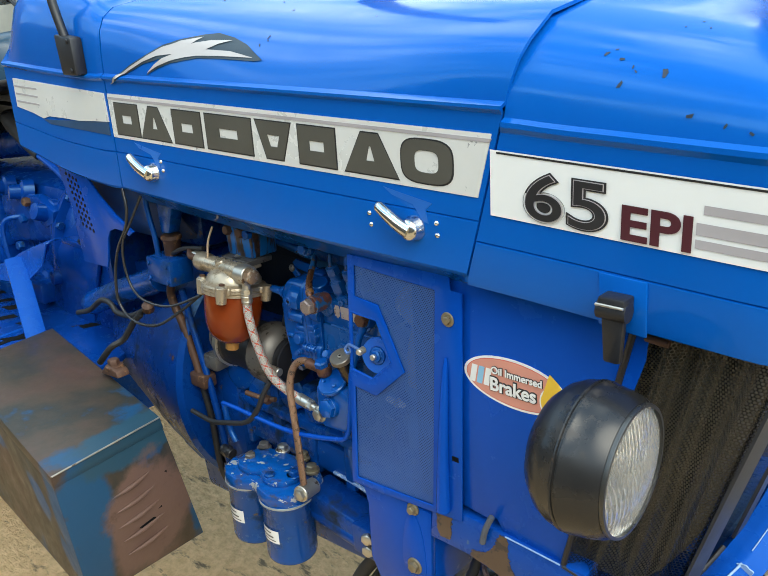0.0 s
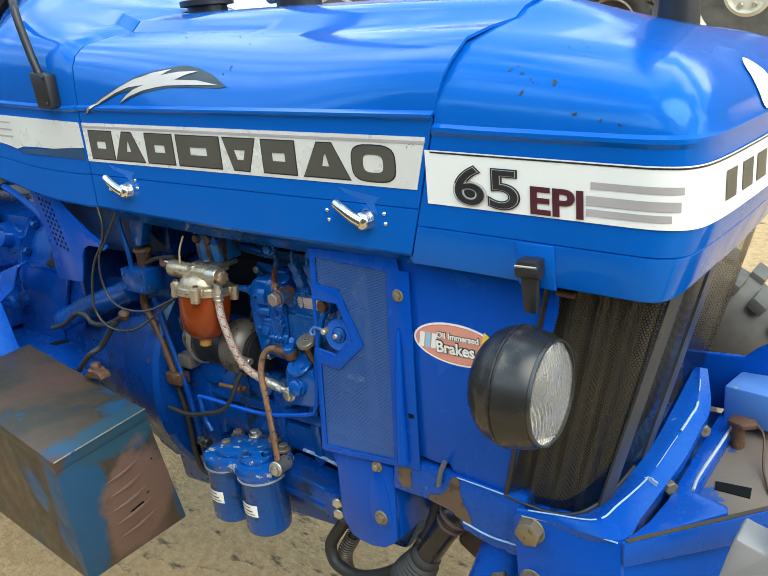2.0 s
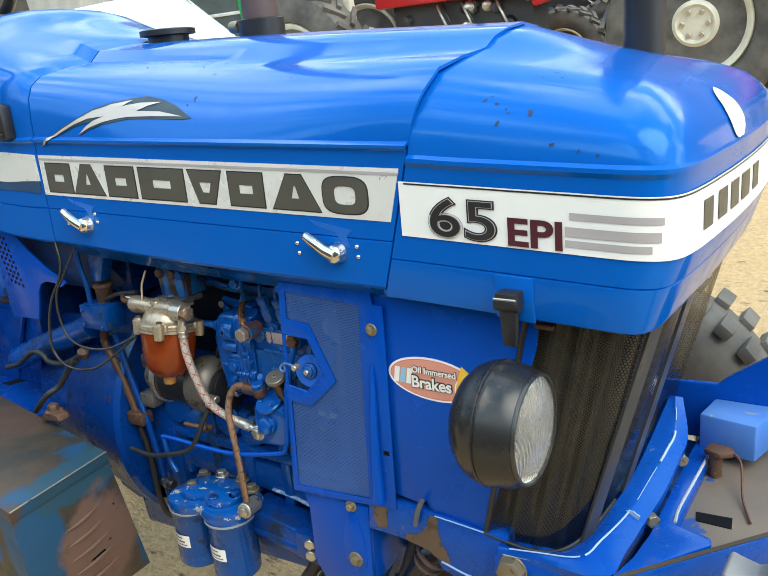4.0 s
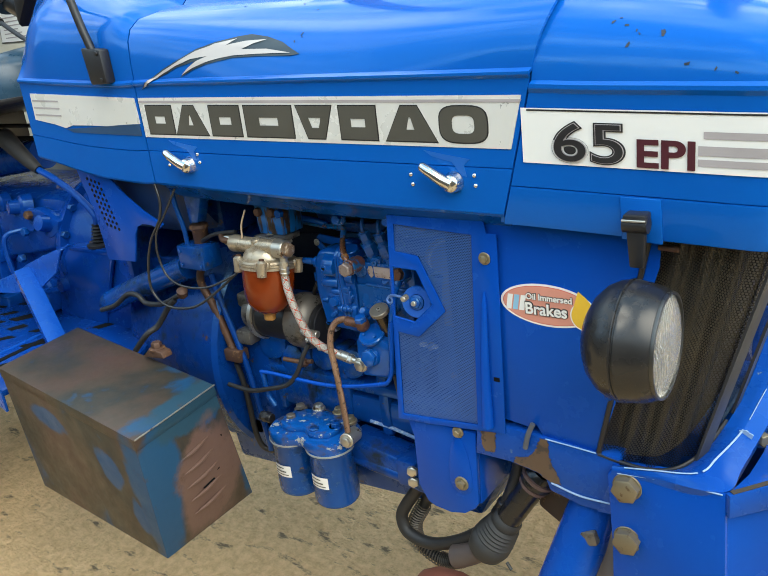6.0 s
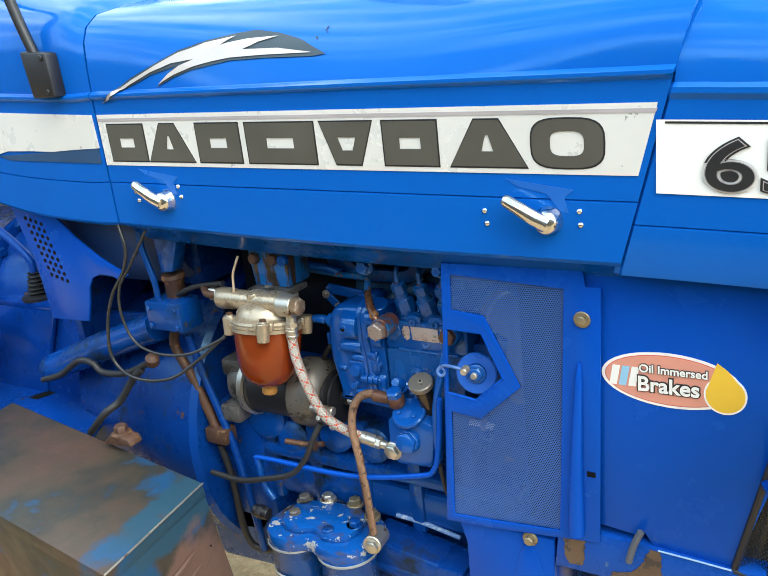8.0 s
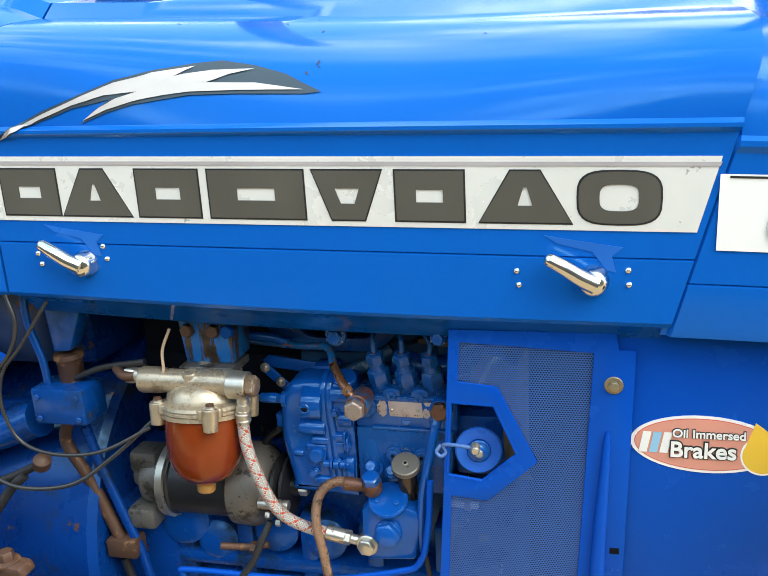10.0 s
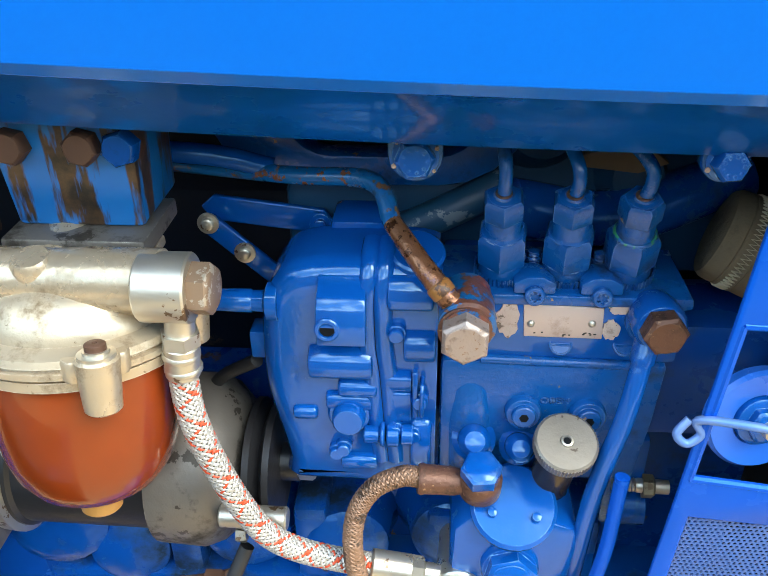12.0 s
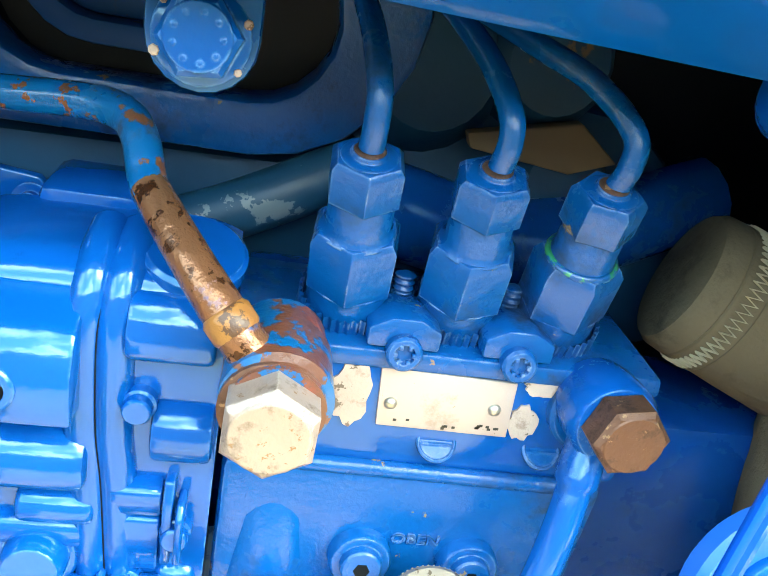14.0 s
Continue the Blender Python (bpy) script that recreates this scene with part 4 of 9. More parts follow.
    out = [(0.268, 0.006), (0.362, 0.133), (0.358, 0.146), (0.340, 0.153), (0.308, 0.158), (0.304, 0.20), (0.307, 0.36), (0.309, 0.46), (0.282, 0.46), (0.280, 0.38), (0.284, 0.208), (0.286, 0.124), (0.281, 0.062)]
    wc = part("front_carrier", prism(B(), out, -0.012, 0.0, 0.002, lay(0.7575)), WORN_BLUE, tractor, "open front carrier of worn blue steel")
    part("worn_lit_edge", tube(B(), [(0.3085, 0.162, 0.7580), (0.305, 0.20, 0.7580), (0.3065, 0.30, 0.7580), (0.3075, 0.38, 0.7580)], 0.0024, 6, 3), plain("bared_edge", (0.42, 0.46, 0.50), 0.5, bumpy=0.5), wc)
    part("carrier_wall", prism(B(), [(0.304, 0.158), (0.310, 0.158), (0.309, 0.46), (0.303, 0.46)], 0, 0.022, 0.001, lay(0.7345)), WORN_BLUE, wc, "worn blue upright wall")
    part("carrier_floor", prism(B(), [(0.29, 0.06), (0.362, 0.120), (0.60, 0.42), (0.60, 0.62), (0.29, 0.62)], 0, 0.006, 0.001, lay(0.730)), paint("dirty_floor", (0.16, 0.125, 0.095), (0.10, 0.09, 0.085), 0.6, (0.01, 0.06, 0.25), 0.66, 14, dirt=(0.24, 0.17, 0.11)), wc, "dirty bare metal floor")
    d = Vector((0.159, 0.191, 0)).normalized()
    turn = math.atan2(d.y, d.x)
    M = Matrix.Translation((0.268, 0.004, 0.757)) @ Matrix.Rotation(turn, 4, "Z")
    part("carrier_edge", prism(B(), [(0.0, -0.034), (0.0, 0.0), (0.245, 0.0), (0.245, -0.044), (0.05, -0.036)], -0.005, 0.005, 0.0015, M), WORN_BLUE, wc, "blue front bar with dirty edge")
    part("grime_line", box(B(), 0.006, 0.24, -0.0035, 0.0035, 0.0004, 0.0016, 0.0, M), plain("edge_grime", (0.06, 0.045, 0.03), 0.8), wc)
    part("slot", prism(B(), [(0.320, 0.232), (0.368, 0.237), (0.372, 0.210), (0.325, 0.210)], 0, 0.001, 0, lay(0.7364)), DARK, wc)
    part("carrier_pad", prism(B(), [(0.286, 0.392), (0.372, 0.378), (0.388, 0.44), (0.380, 0.462), (0.296, 0.46)], 0, 0.062, 0.005, lay(0.752)), paint("pale_worn_blue", (0.05, 0.17, 0.52), (0.10, 0.24, 0.58), 0.5, (0.25, 0.27, 0.30), 0.70, 30, bumpy=0.4), wc, "raised pad of pale worn blue")
    pin = part("pin", cyl(B(), (0.322, 0.345, 0.737), (0.322, 0.345, 0.775), 0.010), RUST, wc, "rusty pin on a wire")
    part("pin_head", prism(B(), [(0.305, 0.340), (0.330, 0.330), (0.348, 0.345), (0.344, 0.362), (0.310, 0.366)], 0, 0.010, 0.003, lay(0.772)), RUST, pin)
    bm = tube(B(), [(0.345, 0.350, 0.780), (0.360, 0.335, 0.770), (0.372, 0.285, 0.745), (0.385, 0.25, 0.740), (0.392, 0.232, 0.739)], 0.0020, 6)
    part("wire", bm, RUST, wc, "dark twisted wire")
    part("cross_plate", prism(B(), [(0.20, 0.832), (0.240, 0.834), (0.299, 0.837), (0.314, 0.852), (0.445, 0.952), (0.60, 1.05), (0.60, 0.735), (0.20, 0.735)], 0.462, 0.474, 0.003), PANEL_BLUE, wc, "blue cross plate with stepped upper edge")
    for x, y, z in ((0.284, 0.300, 0.776), (0.284, 0.145, 0.762)):
        part("nut", hexa(B(), (x - 0.008, y + 0.008, z), (0.7, -0.7, 0), 0.018, 0.014, 0.2), BRASS, wc)
    part("front_face", prism(B(), [(0.0, -0.26), (0.0, -0.012), (0.24, -0.030), (0.24, -0.26)], 0.006, 0.014, 0.002, M), PANEL_BLUE, wc, "blue face below the bar")
    # cast weight hung before the bar, its lower edge scraped white
    weight = [(0.376, 0.722), (0.384, 0.752), (0.398, 0.808), (0.402, 0.815), (0.413, 0.811), (0.432, 0.806), (0.441, 0.811), (0.446, 0.826), (0.450, 0.842), (0.70, 0.90), (0.70, 0.705), (0.47, 0.700), (0.42, 0.704), (0.392, 0.714)]
    wt = part("front_weight", prism(B(), weight, 0.0, 0.050, 0.003), paint("bare_weight", (0.27, 0.26, 0.255), (0.19, 0.185, 0.19), 0.6, (0.08, 0.18, 0.42), 0.70, 11, bumpy=0.3), wc, "bare grey cast front weight")
    rest = [(0.446, 0.846), (0.50, 0.842), (0.70, 0.868), (0.74, 1.03), (0.50, 1.02), (0.470, 1.00)]
    part("weight_plate", prism(B(), rest, -0.004, 0.006, 0.002), paint("weight_flaking", (0.30, 0.29, 0.285), (0.22, 0.215, 0.21), 0.6, (0.10, 0.24, 0.52), 0.655, 22, bumpy=0.3, dirt=(0.20, 0.15, 0.11), dirt_at=0.62, dirt_scale=14), wt, "grey plate with blue paint remains")
    part("white_edge", tube(B(), [(0.376, 0.001, 0.721), (0.392, 0.001, 0.713), (0.42, 0.001, 0.703), (0.47, 0.001, 0.699), (0.60, 0.001, 0.701)], 0.0035, 8, 4), WHITE_DECAL, wt, "white scraped lower edge")


build_front_frame()


# ---- headlamp ----
def build_lamp():
    d = Vector((1.0, 0.02, 0.0)).normalized()
    c = Vector((0.210, -0.080, 0.993))
    k_ = 1.04
    prof = [(0, 0), (0.0, 0.022), (0.004, 0.036), (0.012, 0.050), (0.024, 0.0615), (0.036, 0.0672), (0.047, 0.0694), (0.048, 0.0702), (0.0495, 0.0702), (0.0505, 0.0686), (0.052, 0.0686), (0.053, 0.0702), (0.0545, 0.0702), (0.056, 0.0692), (0.072, 0.0672), (0.084, 0.0640), (0.090, 0.0605), (0.090, 0.0570), (0.084, 0.0570), (0.084, 0)]
    bm = lathe(B(), c - d * 0.086, d, [(a_, r_ * k_) for a_, r_ in prof], 56)
    lamp = part("headlamp", bm, LAMP_BLACK, tractor, "round black headlamp with ribbed lens", 35)
    rim = lathe(B(), c, d, [(a_, r_ * k_) for a_, r_ in ((0.002, 0.0592), (0.006, 0.0606), (0.0085, 0.0600), (0.0085, 0.0572), (0.002, 0.0572), (0.002, 0.0592))], 56)
    part("rim", rim, plain("rim_steel", (0.10, 0.10, 0.095), 0.3, 0.8), lamp, "thin dull steel rim")
    refl = lathe(B(), c, d, [(0.002, 0.0572 * k_), (-0.008, 0.053), (-0.020, 0.044), (-0.030, 0.033), (-0.037, 0.020), (-0.040, 0.010), (-0.040, 0)], 40)
    part("reflector", refl, paint("reflector_silver", (0.95, 0.94, 0.91), (0.90, 0.88, 0.84), 0.22, None, metallic=0.3, bumpy=0.15, bscale=40), lamp, "bright silvered reflector")
    part("bulb", lathe(B(), c - d * 0.038, d, [(0, 0.009), (0.010, 0.009), (0.012, 0.006), (0.022, 0.007), (0.028, 0.005), (0.030, 0)], 20), plain("bulb_brown", (0.10, 0.07, 0.05), 0.2), lamp)
    gm, _, _, b = mat("lens_glass")
    b.inputs["Base Color"].default_value = (0.97, 0.97, 0.95, 1)
    b.inputs["Transmission Weight"].default_value = 0.94
    b.inputs["IOR"].default_value = 1.30
    b.inputs["Roughness"].default_value = 0.06
    bm = B()
    fr = axis_matrix(c, d)
    rows = []
    steps = [-1 + 2 * k / 16 for k in range(17)]
    for k in range(-70, 71):
        u = k * 0.000848
        h = math.sqrt(max(0.0, 0.0594**2 - u * u))
        # flutes lean and bow across the glass
        rows.append([fr @ Vector((u, v * h, 0.0150 - 0.0095 * (u * u + (v * h) ** 2) / 0.00326 + 0.0011 * math.cos((u + 0.35 * v * h + 4.0 * (v * h) ** 2) * 2 * math.pi / 0.0062))) for v in steps])
    grid(bm, rows)
    thicken(bm, 0.002)
    glass = part("lens", bm, gm, lamp, "fluted glass lens")
    glass.visible_shadow = False
    bm = tube(B(), [c - d * 0.06 + Vector((0, 0, -0.062)), c - d * 0.07 + Vector((0, 0.02, -0.09)), (0.115, 0.03, 0.87)], 0.006, 8)
    part("stalk", bm, PANEL_BLUE, lamp)


build_lamp()


# ---- handles, latch, mirror arm ----
def build_handle(x, z, parent):
    k_ = 0.80
    x, z = x - 0.003, z - 0.001
    bm = lathe(B(), (x + 0.024 * k_, 0.001, z - 0.012 * k_), (0, -1, 0), [(a_ * k_, r_ * k_) for a_, r_ in [(0, 0), (0, 0.019), (0.004, 0.019), (0.008, 0.0165), (0.016, 0.0165), (0.021, 0.0140), (0.0235, 0.009), (0.0240, 0)]], 32)
    tube(bm, [Vector((x, 0, z)) + Vector(p) * k_ for p in ((0.026, -0.016, -0.013), (0.010, -0.020, -0.004), (-0.008, -0.022, 0.008), (-0.025, -0.020, 0.017))], 0.009, 18, 8, lambda t: (0.0118 - 0.0030 * t) * k_)
    lathe(bm, Vector((x, 0, z)) + Vector((-0.025, -0.020, 0.017)) * k_, (-0.84, 0, 0.42), [(0, 0.0088 * k_), (0.004 * k_, 0.0076 * k_), (0.0065 * k_, 0.004 * k_), (0.0072 * k_, 0)], 18)
    h = part("handle", bm, CHROME, parent, "chrome lever handle")
    # flat lighter blue patch paints the light caught by the dent round the handle
    part("dent_highlight", prism(B(), [(x - 0.026, z + 0.034), (x - 0.004, z + 0.030), (x + 0.046, z + 0.022), (x + 0.036, z + 0.014), (x + 0.040, z - 0.002), (x + 0.032, z + 0.0), (x + 0.018, z + 0.018), (x - 0.014, z + 0.026)], -0.0007, 0.0003), plain("dent_highlight_blue", (0.005, 0.125, 0.50), 0.3) if "dent_highlight_blue" not in bpy.data.materials else bpy.data.materials["dent_highlight_blue"], h)
    return h


def rivet(x, z, parent, r=0.0033):
    part("rivet", lathe(B(), (x, 0.0005, z), (0, -1, 0), [(0, 0), (0, r), (0.0015, r * 0.9), (0.0028, r * 0.45), (0.003, 0)], 12), CHROME, parent)


build_handle(-0.652, 1.180, hood)
build_handle(-0.112, 1.165, hood)
for x, z in ((-0.167, 1.163), (-0.165, 1.149), (-0.064, 1.164), (-0.063, 1.150), (-0.695, 1.180), (-0.692, 1.168), (-0.612, 1.188), (-0.609, 1.174)):
    rivet(x, z, hood)


def build_latch():
    x, z = 0.160, 1.118
    part("latch_plate", prism(B(), [(x - 0.025, z + 0.026), (x + 0.025, z + 0.024), (x + 0.027, z - 0.032), (x - 0.023, z - 0.028)], -0.0025, 0.001, 0.002), HOOD_BLUE, nose, "raised blue pad")
    bm = box(B(), x - 0.014, x + 0.014, -0.024, -0.002, z - 0.010, z + 0.010, 0.003)
    lat = part("rubber_latch", bm, BLACK, nose, "black rubber hood latch")
    part("roll", lathe(B(), (x - 0.015, -0.016, z - 0.004), (1, 0, 0), [(0, 0), (0, 0.010), (0.030, 0.010), (0.030, 0)], 18), BLACK, lat)
    part("strap", prism(B(), [(x - 0.0125, z), (x + 0.0125, z), (x + 0.0095, z - 0.058), (x - 0.008, z - 0.058)], -0.020, -0.010, 0.003), BLACK, lat)
    part("pin", tube(B(), [(x - 0.014, -0.0265, z + 0.003), (x + 0.014, -0.0265, z + 0.003)], 0.0015, 8, 1), STEEL, lat)
    bm = cyl(B(), (x + 0.012, 0.030, z - 0.045), (x + 0.037, 0.030, z - 0.047), 0.004)
    part("hook", bm, RUST, lat)


build_latch()


def build_mirror_arm():
    x = -0.825
    bm = prism(B(), [(x - 0.026, 1.384), (x + 0.028, 1.378), (x + 0.030, 1.318), (x - 0.018, 1.318)], -0.020, 0.002, 0.004)
    arm = part("mirror_bracket", bm, BLACK, tractor, "black mirror arm in a bolted bracket")
    for z in (1.372, 1.326):
        part("screw", cyl(B(), (x + 0.020, -0.020, z), (x + 0.020, -0.023, z), 0.004, None, 0.001, 12), BLACK, arm)
    bm = tube(B(), [(x - 0.004, -0.010, 1.375), (x - 0.018, -0.012, 1.42), (x - 0.034, -0.012, 1.475), (x - 0.05, -0.005, 1.505), (x - 0.09, 0.02, 1.525), (x - 0.20, 0.06, 1.535)], 0.0075, 12)
    part("arm", bm, BLACK, arm)


build_mirror_arm()


# ---- engine bay: large castings behind ----
def build_block():
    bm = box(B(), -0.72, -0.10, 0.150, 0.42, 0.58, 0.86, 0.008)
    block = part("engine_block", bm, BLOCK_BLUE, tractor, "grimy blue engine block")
    # upper block and head: bay shade painted in by their near-black colour
    part("upper_block", box(B(), -0.71, -0.11, 0.205, 0.42, 0.86, 0.99, 0.004), BAY_SHADE, block)
    part("cylinder_head", box(B(), -0.70, -0.12, 0.19, 0.42, 0.99, 1.13, 0.01), BAY_SHADE, tractor, "cylinder head, coloured near black for the shade of the bay")
    part("sump", prism(B(), [(-0.80, 0.60), (-0.12, 0.60), (-0.16, 0.52), (-0.78, 0.48)], 0.10, 0.42, 0.01), BLOCK_BLUE, tractor, "blue oil sump")
    # shroud in the recess colour, so shade behind the plates is painted in
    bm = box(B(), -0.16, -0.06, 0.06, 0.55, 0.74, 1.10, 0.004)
    part("radiator_shroud", bm, DARK, tractor, "radiator shroud, coloured near black as if in shade")
    # bell housing, smooth and barrel-like
    bm = lathe(B(), (-1.10, 0.31, 0.72), (1, 0, 0), [(0, 0), (0, 0.20), (0.10, 0.225), (0.24, 0.26), (0.33, 0.275), (0.37, 0.280), (0.38, 0.272), (0.38, 0)], 48)
    part("bell_housing", bm, BLOCK_BLUE, tractor, "blue clutch housing with rusty patches")
    # crankcase ledge and ribs
    bm = box(B(), -0.70, -0.20, 0.105, 0.16, 0.715, 0.735, 0.006)
    box(bm, -0.66, -0.16, 0.115, 0.16, 0.64, 0.70, 0.01)
    for x in (-0.63, -0.54, -0.45, -0.36, -0.27):
        box(bm, x - 0.012, x + 0.012, 0.110, 0.16, 0.63, 0.80, 0.006)
    rib_ = part("crankcase_rib", bm, CAST_BLUE, tractor, "ribbed blue crankcase wall")
    part("worn_lit_edge", tube(B(), [(-0.399, 0.113, 0.651), (-0.352, 0.113, 0.648), (-0.292, 0.113, 0.638)], 0.0035, 8, 4), paint("rubbed_pale", (0.22, 0.36, 0.58), (0.03, 0.10, 0.34), 0.5, (0.45, 0.52, 0.60), 0.62, 90, bumpy=0.5), rib_, "pale rubbed edge")
    # cast lumps of the timing side
    for x, z, r, h in ((-0.63, 0.775, 0.035, 0.055), (-0.585, 0.745, 0.028, 0.05), (-0.50, 0.765, 0.03, 0.045), (-0.43, 0.76, 0.028, 0.05), (-0.36, 0.77, 0.026, 0.045)):
        bm = lathe(B(), (x, 0.16, z), (0.1, -1, 0.15), [(0, r * 1.5), (h * 0.5, r * 1.15), (h, r), (h + 0.006, r * 0.7), (h + 0.006, 0)], 22)
        part("casting_boss", bm, CAST_BLUE, block)
    part("clutch_cover", prism(B(), [(-0.86, 0.80), (-0.640, 0.80), (-0.628, 0.60), (-0.66, 0.555), (-0.80, 0.530), (-0.86, 0.55)], 0.100, 0.30, 0.012), BLOCK_BLUE, block, "dark grimy clutch cover")
    # long dark tube under the rail and lower rod
    bm = prism(B(), [(-0.42, 0.640), (-0.22, 0.612), (-0.20, 0.575), (-0.24, 0.560), (-0.44, 0.590)], 0.06, 0.12, 0.006)
    part("lower_beam", bm, BLOCK_BLUE, tractor, "dark blue lower beam")


build_block()


def build_filters():
    lay = Matrix(((1, 0, 0, 0), (0, 0, 1, 0), (0, 1, 0, 0), (0, 0, 0, 1)))
    out = [(-0.588, 0.040), (-0.582, 0.080), (-0.556, 0.100), (-0.500, 0.112), (-0.440, 0.115), (-0.408, 0.095), (-0.400, 0.050), (-0.412, 0.014), (-0.440, -0.002), (-0.470, 0.002), (-0.492, 0.012), (-0.506, 0.010), (-0.526, -0.002), (-0.555, -0.002), (-0.577, 0.012)]
    hb = prism(B(), out, 0.624, 0.648, 0.006, lay)
    prism(hb, [(lerp(-0.50, x, 0.72), lerp(0.066, y, 0.72)) for x, y in out], 0.646, 0.660, 0.005, lay)
    head = part("filter_head", hb, paint("chipped_cast_blue", (0.0, 0.085, 0.36), (0.0, 0.06, 0.27), 0.3, (0.34, 0.36, 0.36), 0.665, 48, coat=0.8, ior=1.5, spec=0.1, bumpy=0.5, bscale=70, dirt=(0.06, 0.048, 0.036), dirt_at=0.53, dirt_scale=16), tractor, "blue twin filter head, paint chipped")
    for x, y, z, mt in ((-0.552, 0.085, 0.660, ALU_DARK), (-0.516, 0.099, 0.662, STEEL), (-0.468, 0.104, 0.662, BRASS), (-0.428, 0.088, 0.660, BRASS), (-0.545, 0.048, 0.658, ALU_DARK), (-0.440, 0.058, 0.660, CAST_BLUE), (-0.470, 0.030, 0.656, CAST_BLUE)):
        bm = cyl(B(), (x, y, z - 0.006), (x, y, z), 0.0135)
        hexa(bm, (x, y, z), (0, 0, 1), 0.017, 0.008, x * 9)
        part("plug", bm, mt, head)
    # side union with its pipe
    bm = cyl(B(), (-0.602, 0.050, 0.642), (-0.630, 0.050, 0.644), 0.010)
    hexa(bm, (-0.612, 0.050, 0.643), (-1, 0, 0.05), 0.020, 0.012, 0.3)
    part("side_union", bm, BLACK, head)
    for x in (-0.543, -0.449):
        bm = lathe(B(), (x, 0.045, 0.628), (0, 0, -1), [(0, 0), (0, 0.0455), (0.003, 0.0472), (0.007, 0.0472), (0.010, 0.0455), (0.013, 0.0435), (0.112, 0.0440), (0.118, 0.0425), (0.123, 0.037), (0.123, 0)], 36)
        can = part("filter_can", bm, CAST_BLUE, head, "blue spin-on filter can with small label")
        part("rim", lathe(B(), (x, 0.045, 0.6265), (0, 0, -1), [(0, 0.0455), (0.001, 0.0480), (0.004, 0.0480), (0.005, 0.0455)], 36), plain("bared_rim", (0.36, 0.38, 0.38), 0.5, 0.3, 0.4) if x < -0.5 else bpy.data.materials["bared_rim"], can)

        def band(a0, a1, z0, z1, off, mt, nm, label=""):
            lab = B()
            grid(lab, [[(x + (0.0440 + off) * math.cos(a), 0.045 + (0.0440 + off) * math.sin(a), z) for z in (z0, z1)] for a in [radians(lerp(a0, a1, k / 8)) for k in range(9)]])
            return part(nm, lab, mt, can, label)
        band(-122, -66, 0.553, 0.578, 0.0006, WHITE_DECAL, "label", "small white label")
        for j, (z0, z1) in enumerate(((0.557, 0.559), (0.563, 0.566), (0.571, 0.5735))):
            band(-118, -74 - 6 * j, z0, z1, 0.0011, GREY_INK, "label_bar")


build_filters()


RUST_HEAD = paint("browned_hexagon", (0.34, 0.24, 0.16), (0.22, 0.13, 0.08), 0.4, (0.45, 0.38, 0.30), 0.64, 150, metallic=0.5, bumpy=0.4)


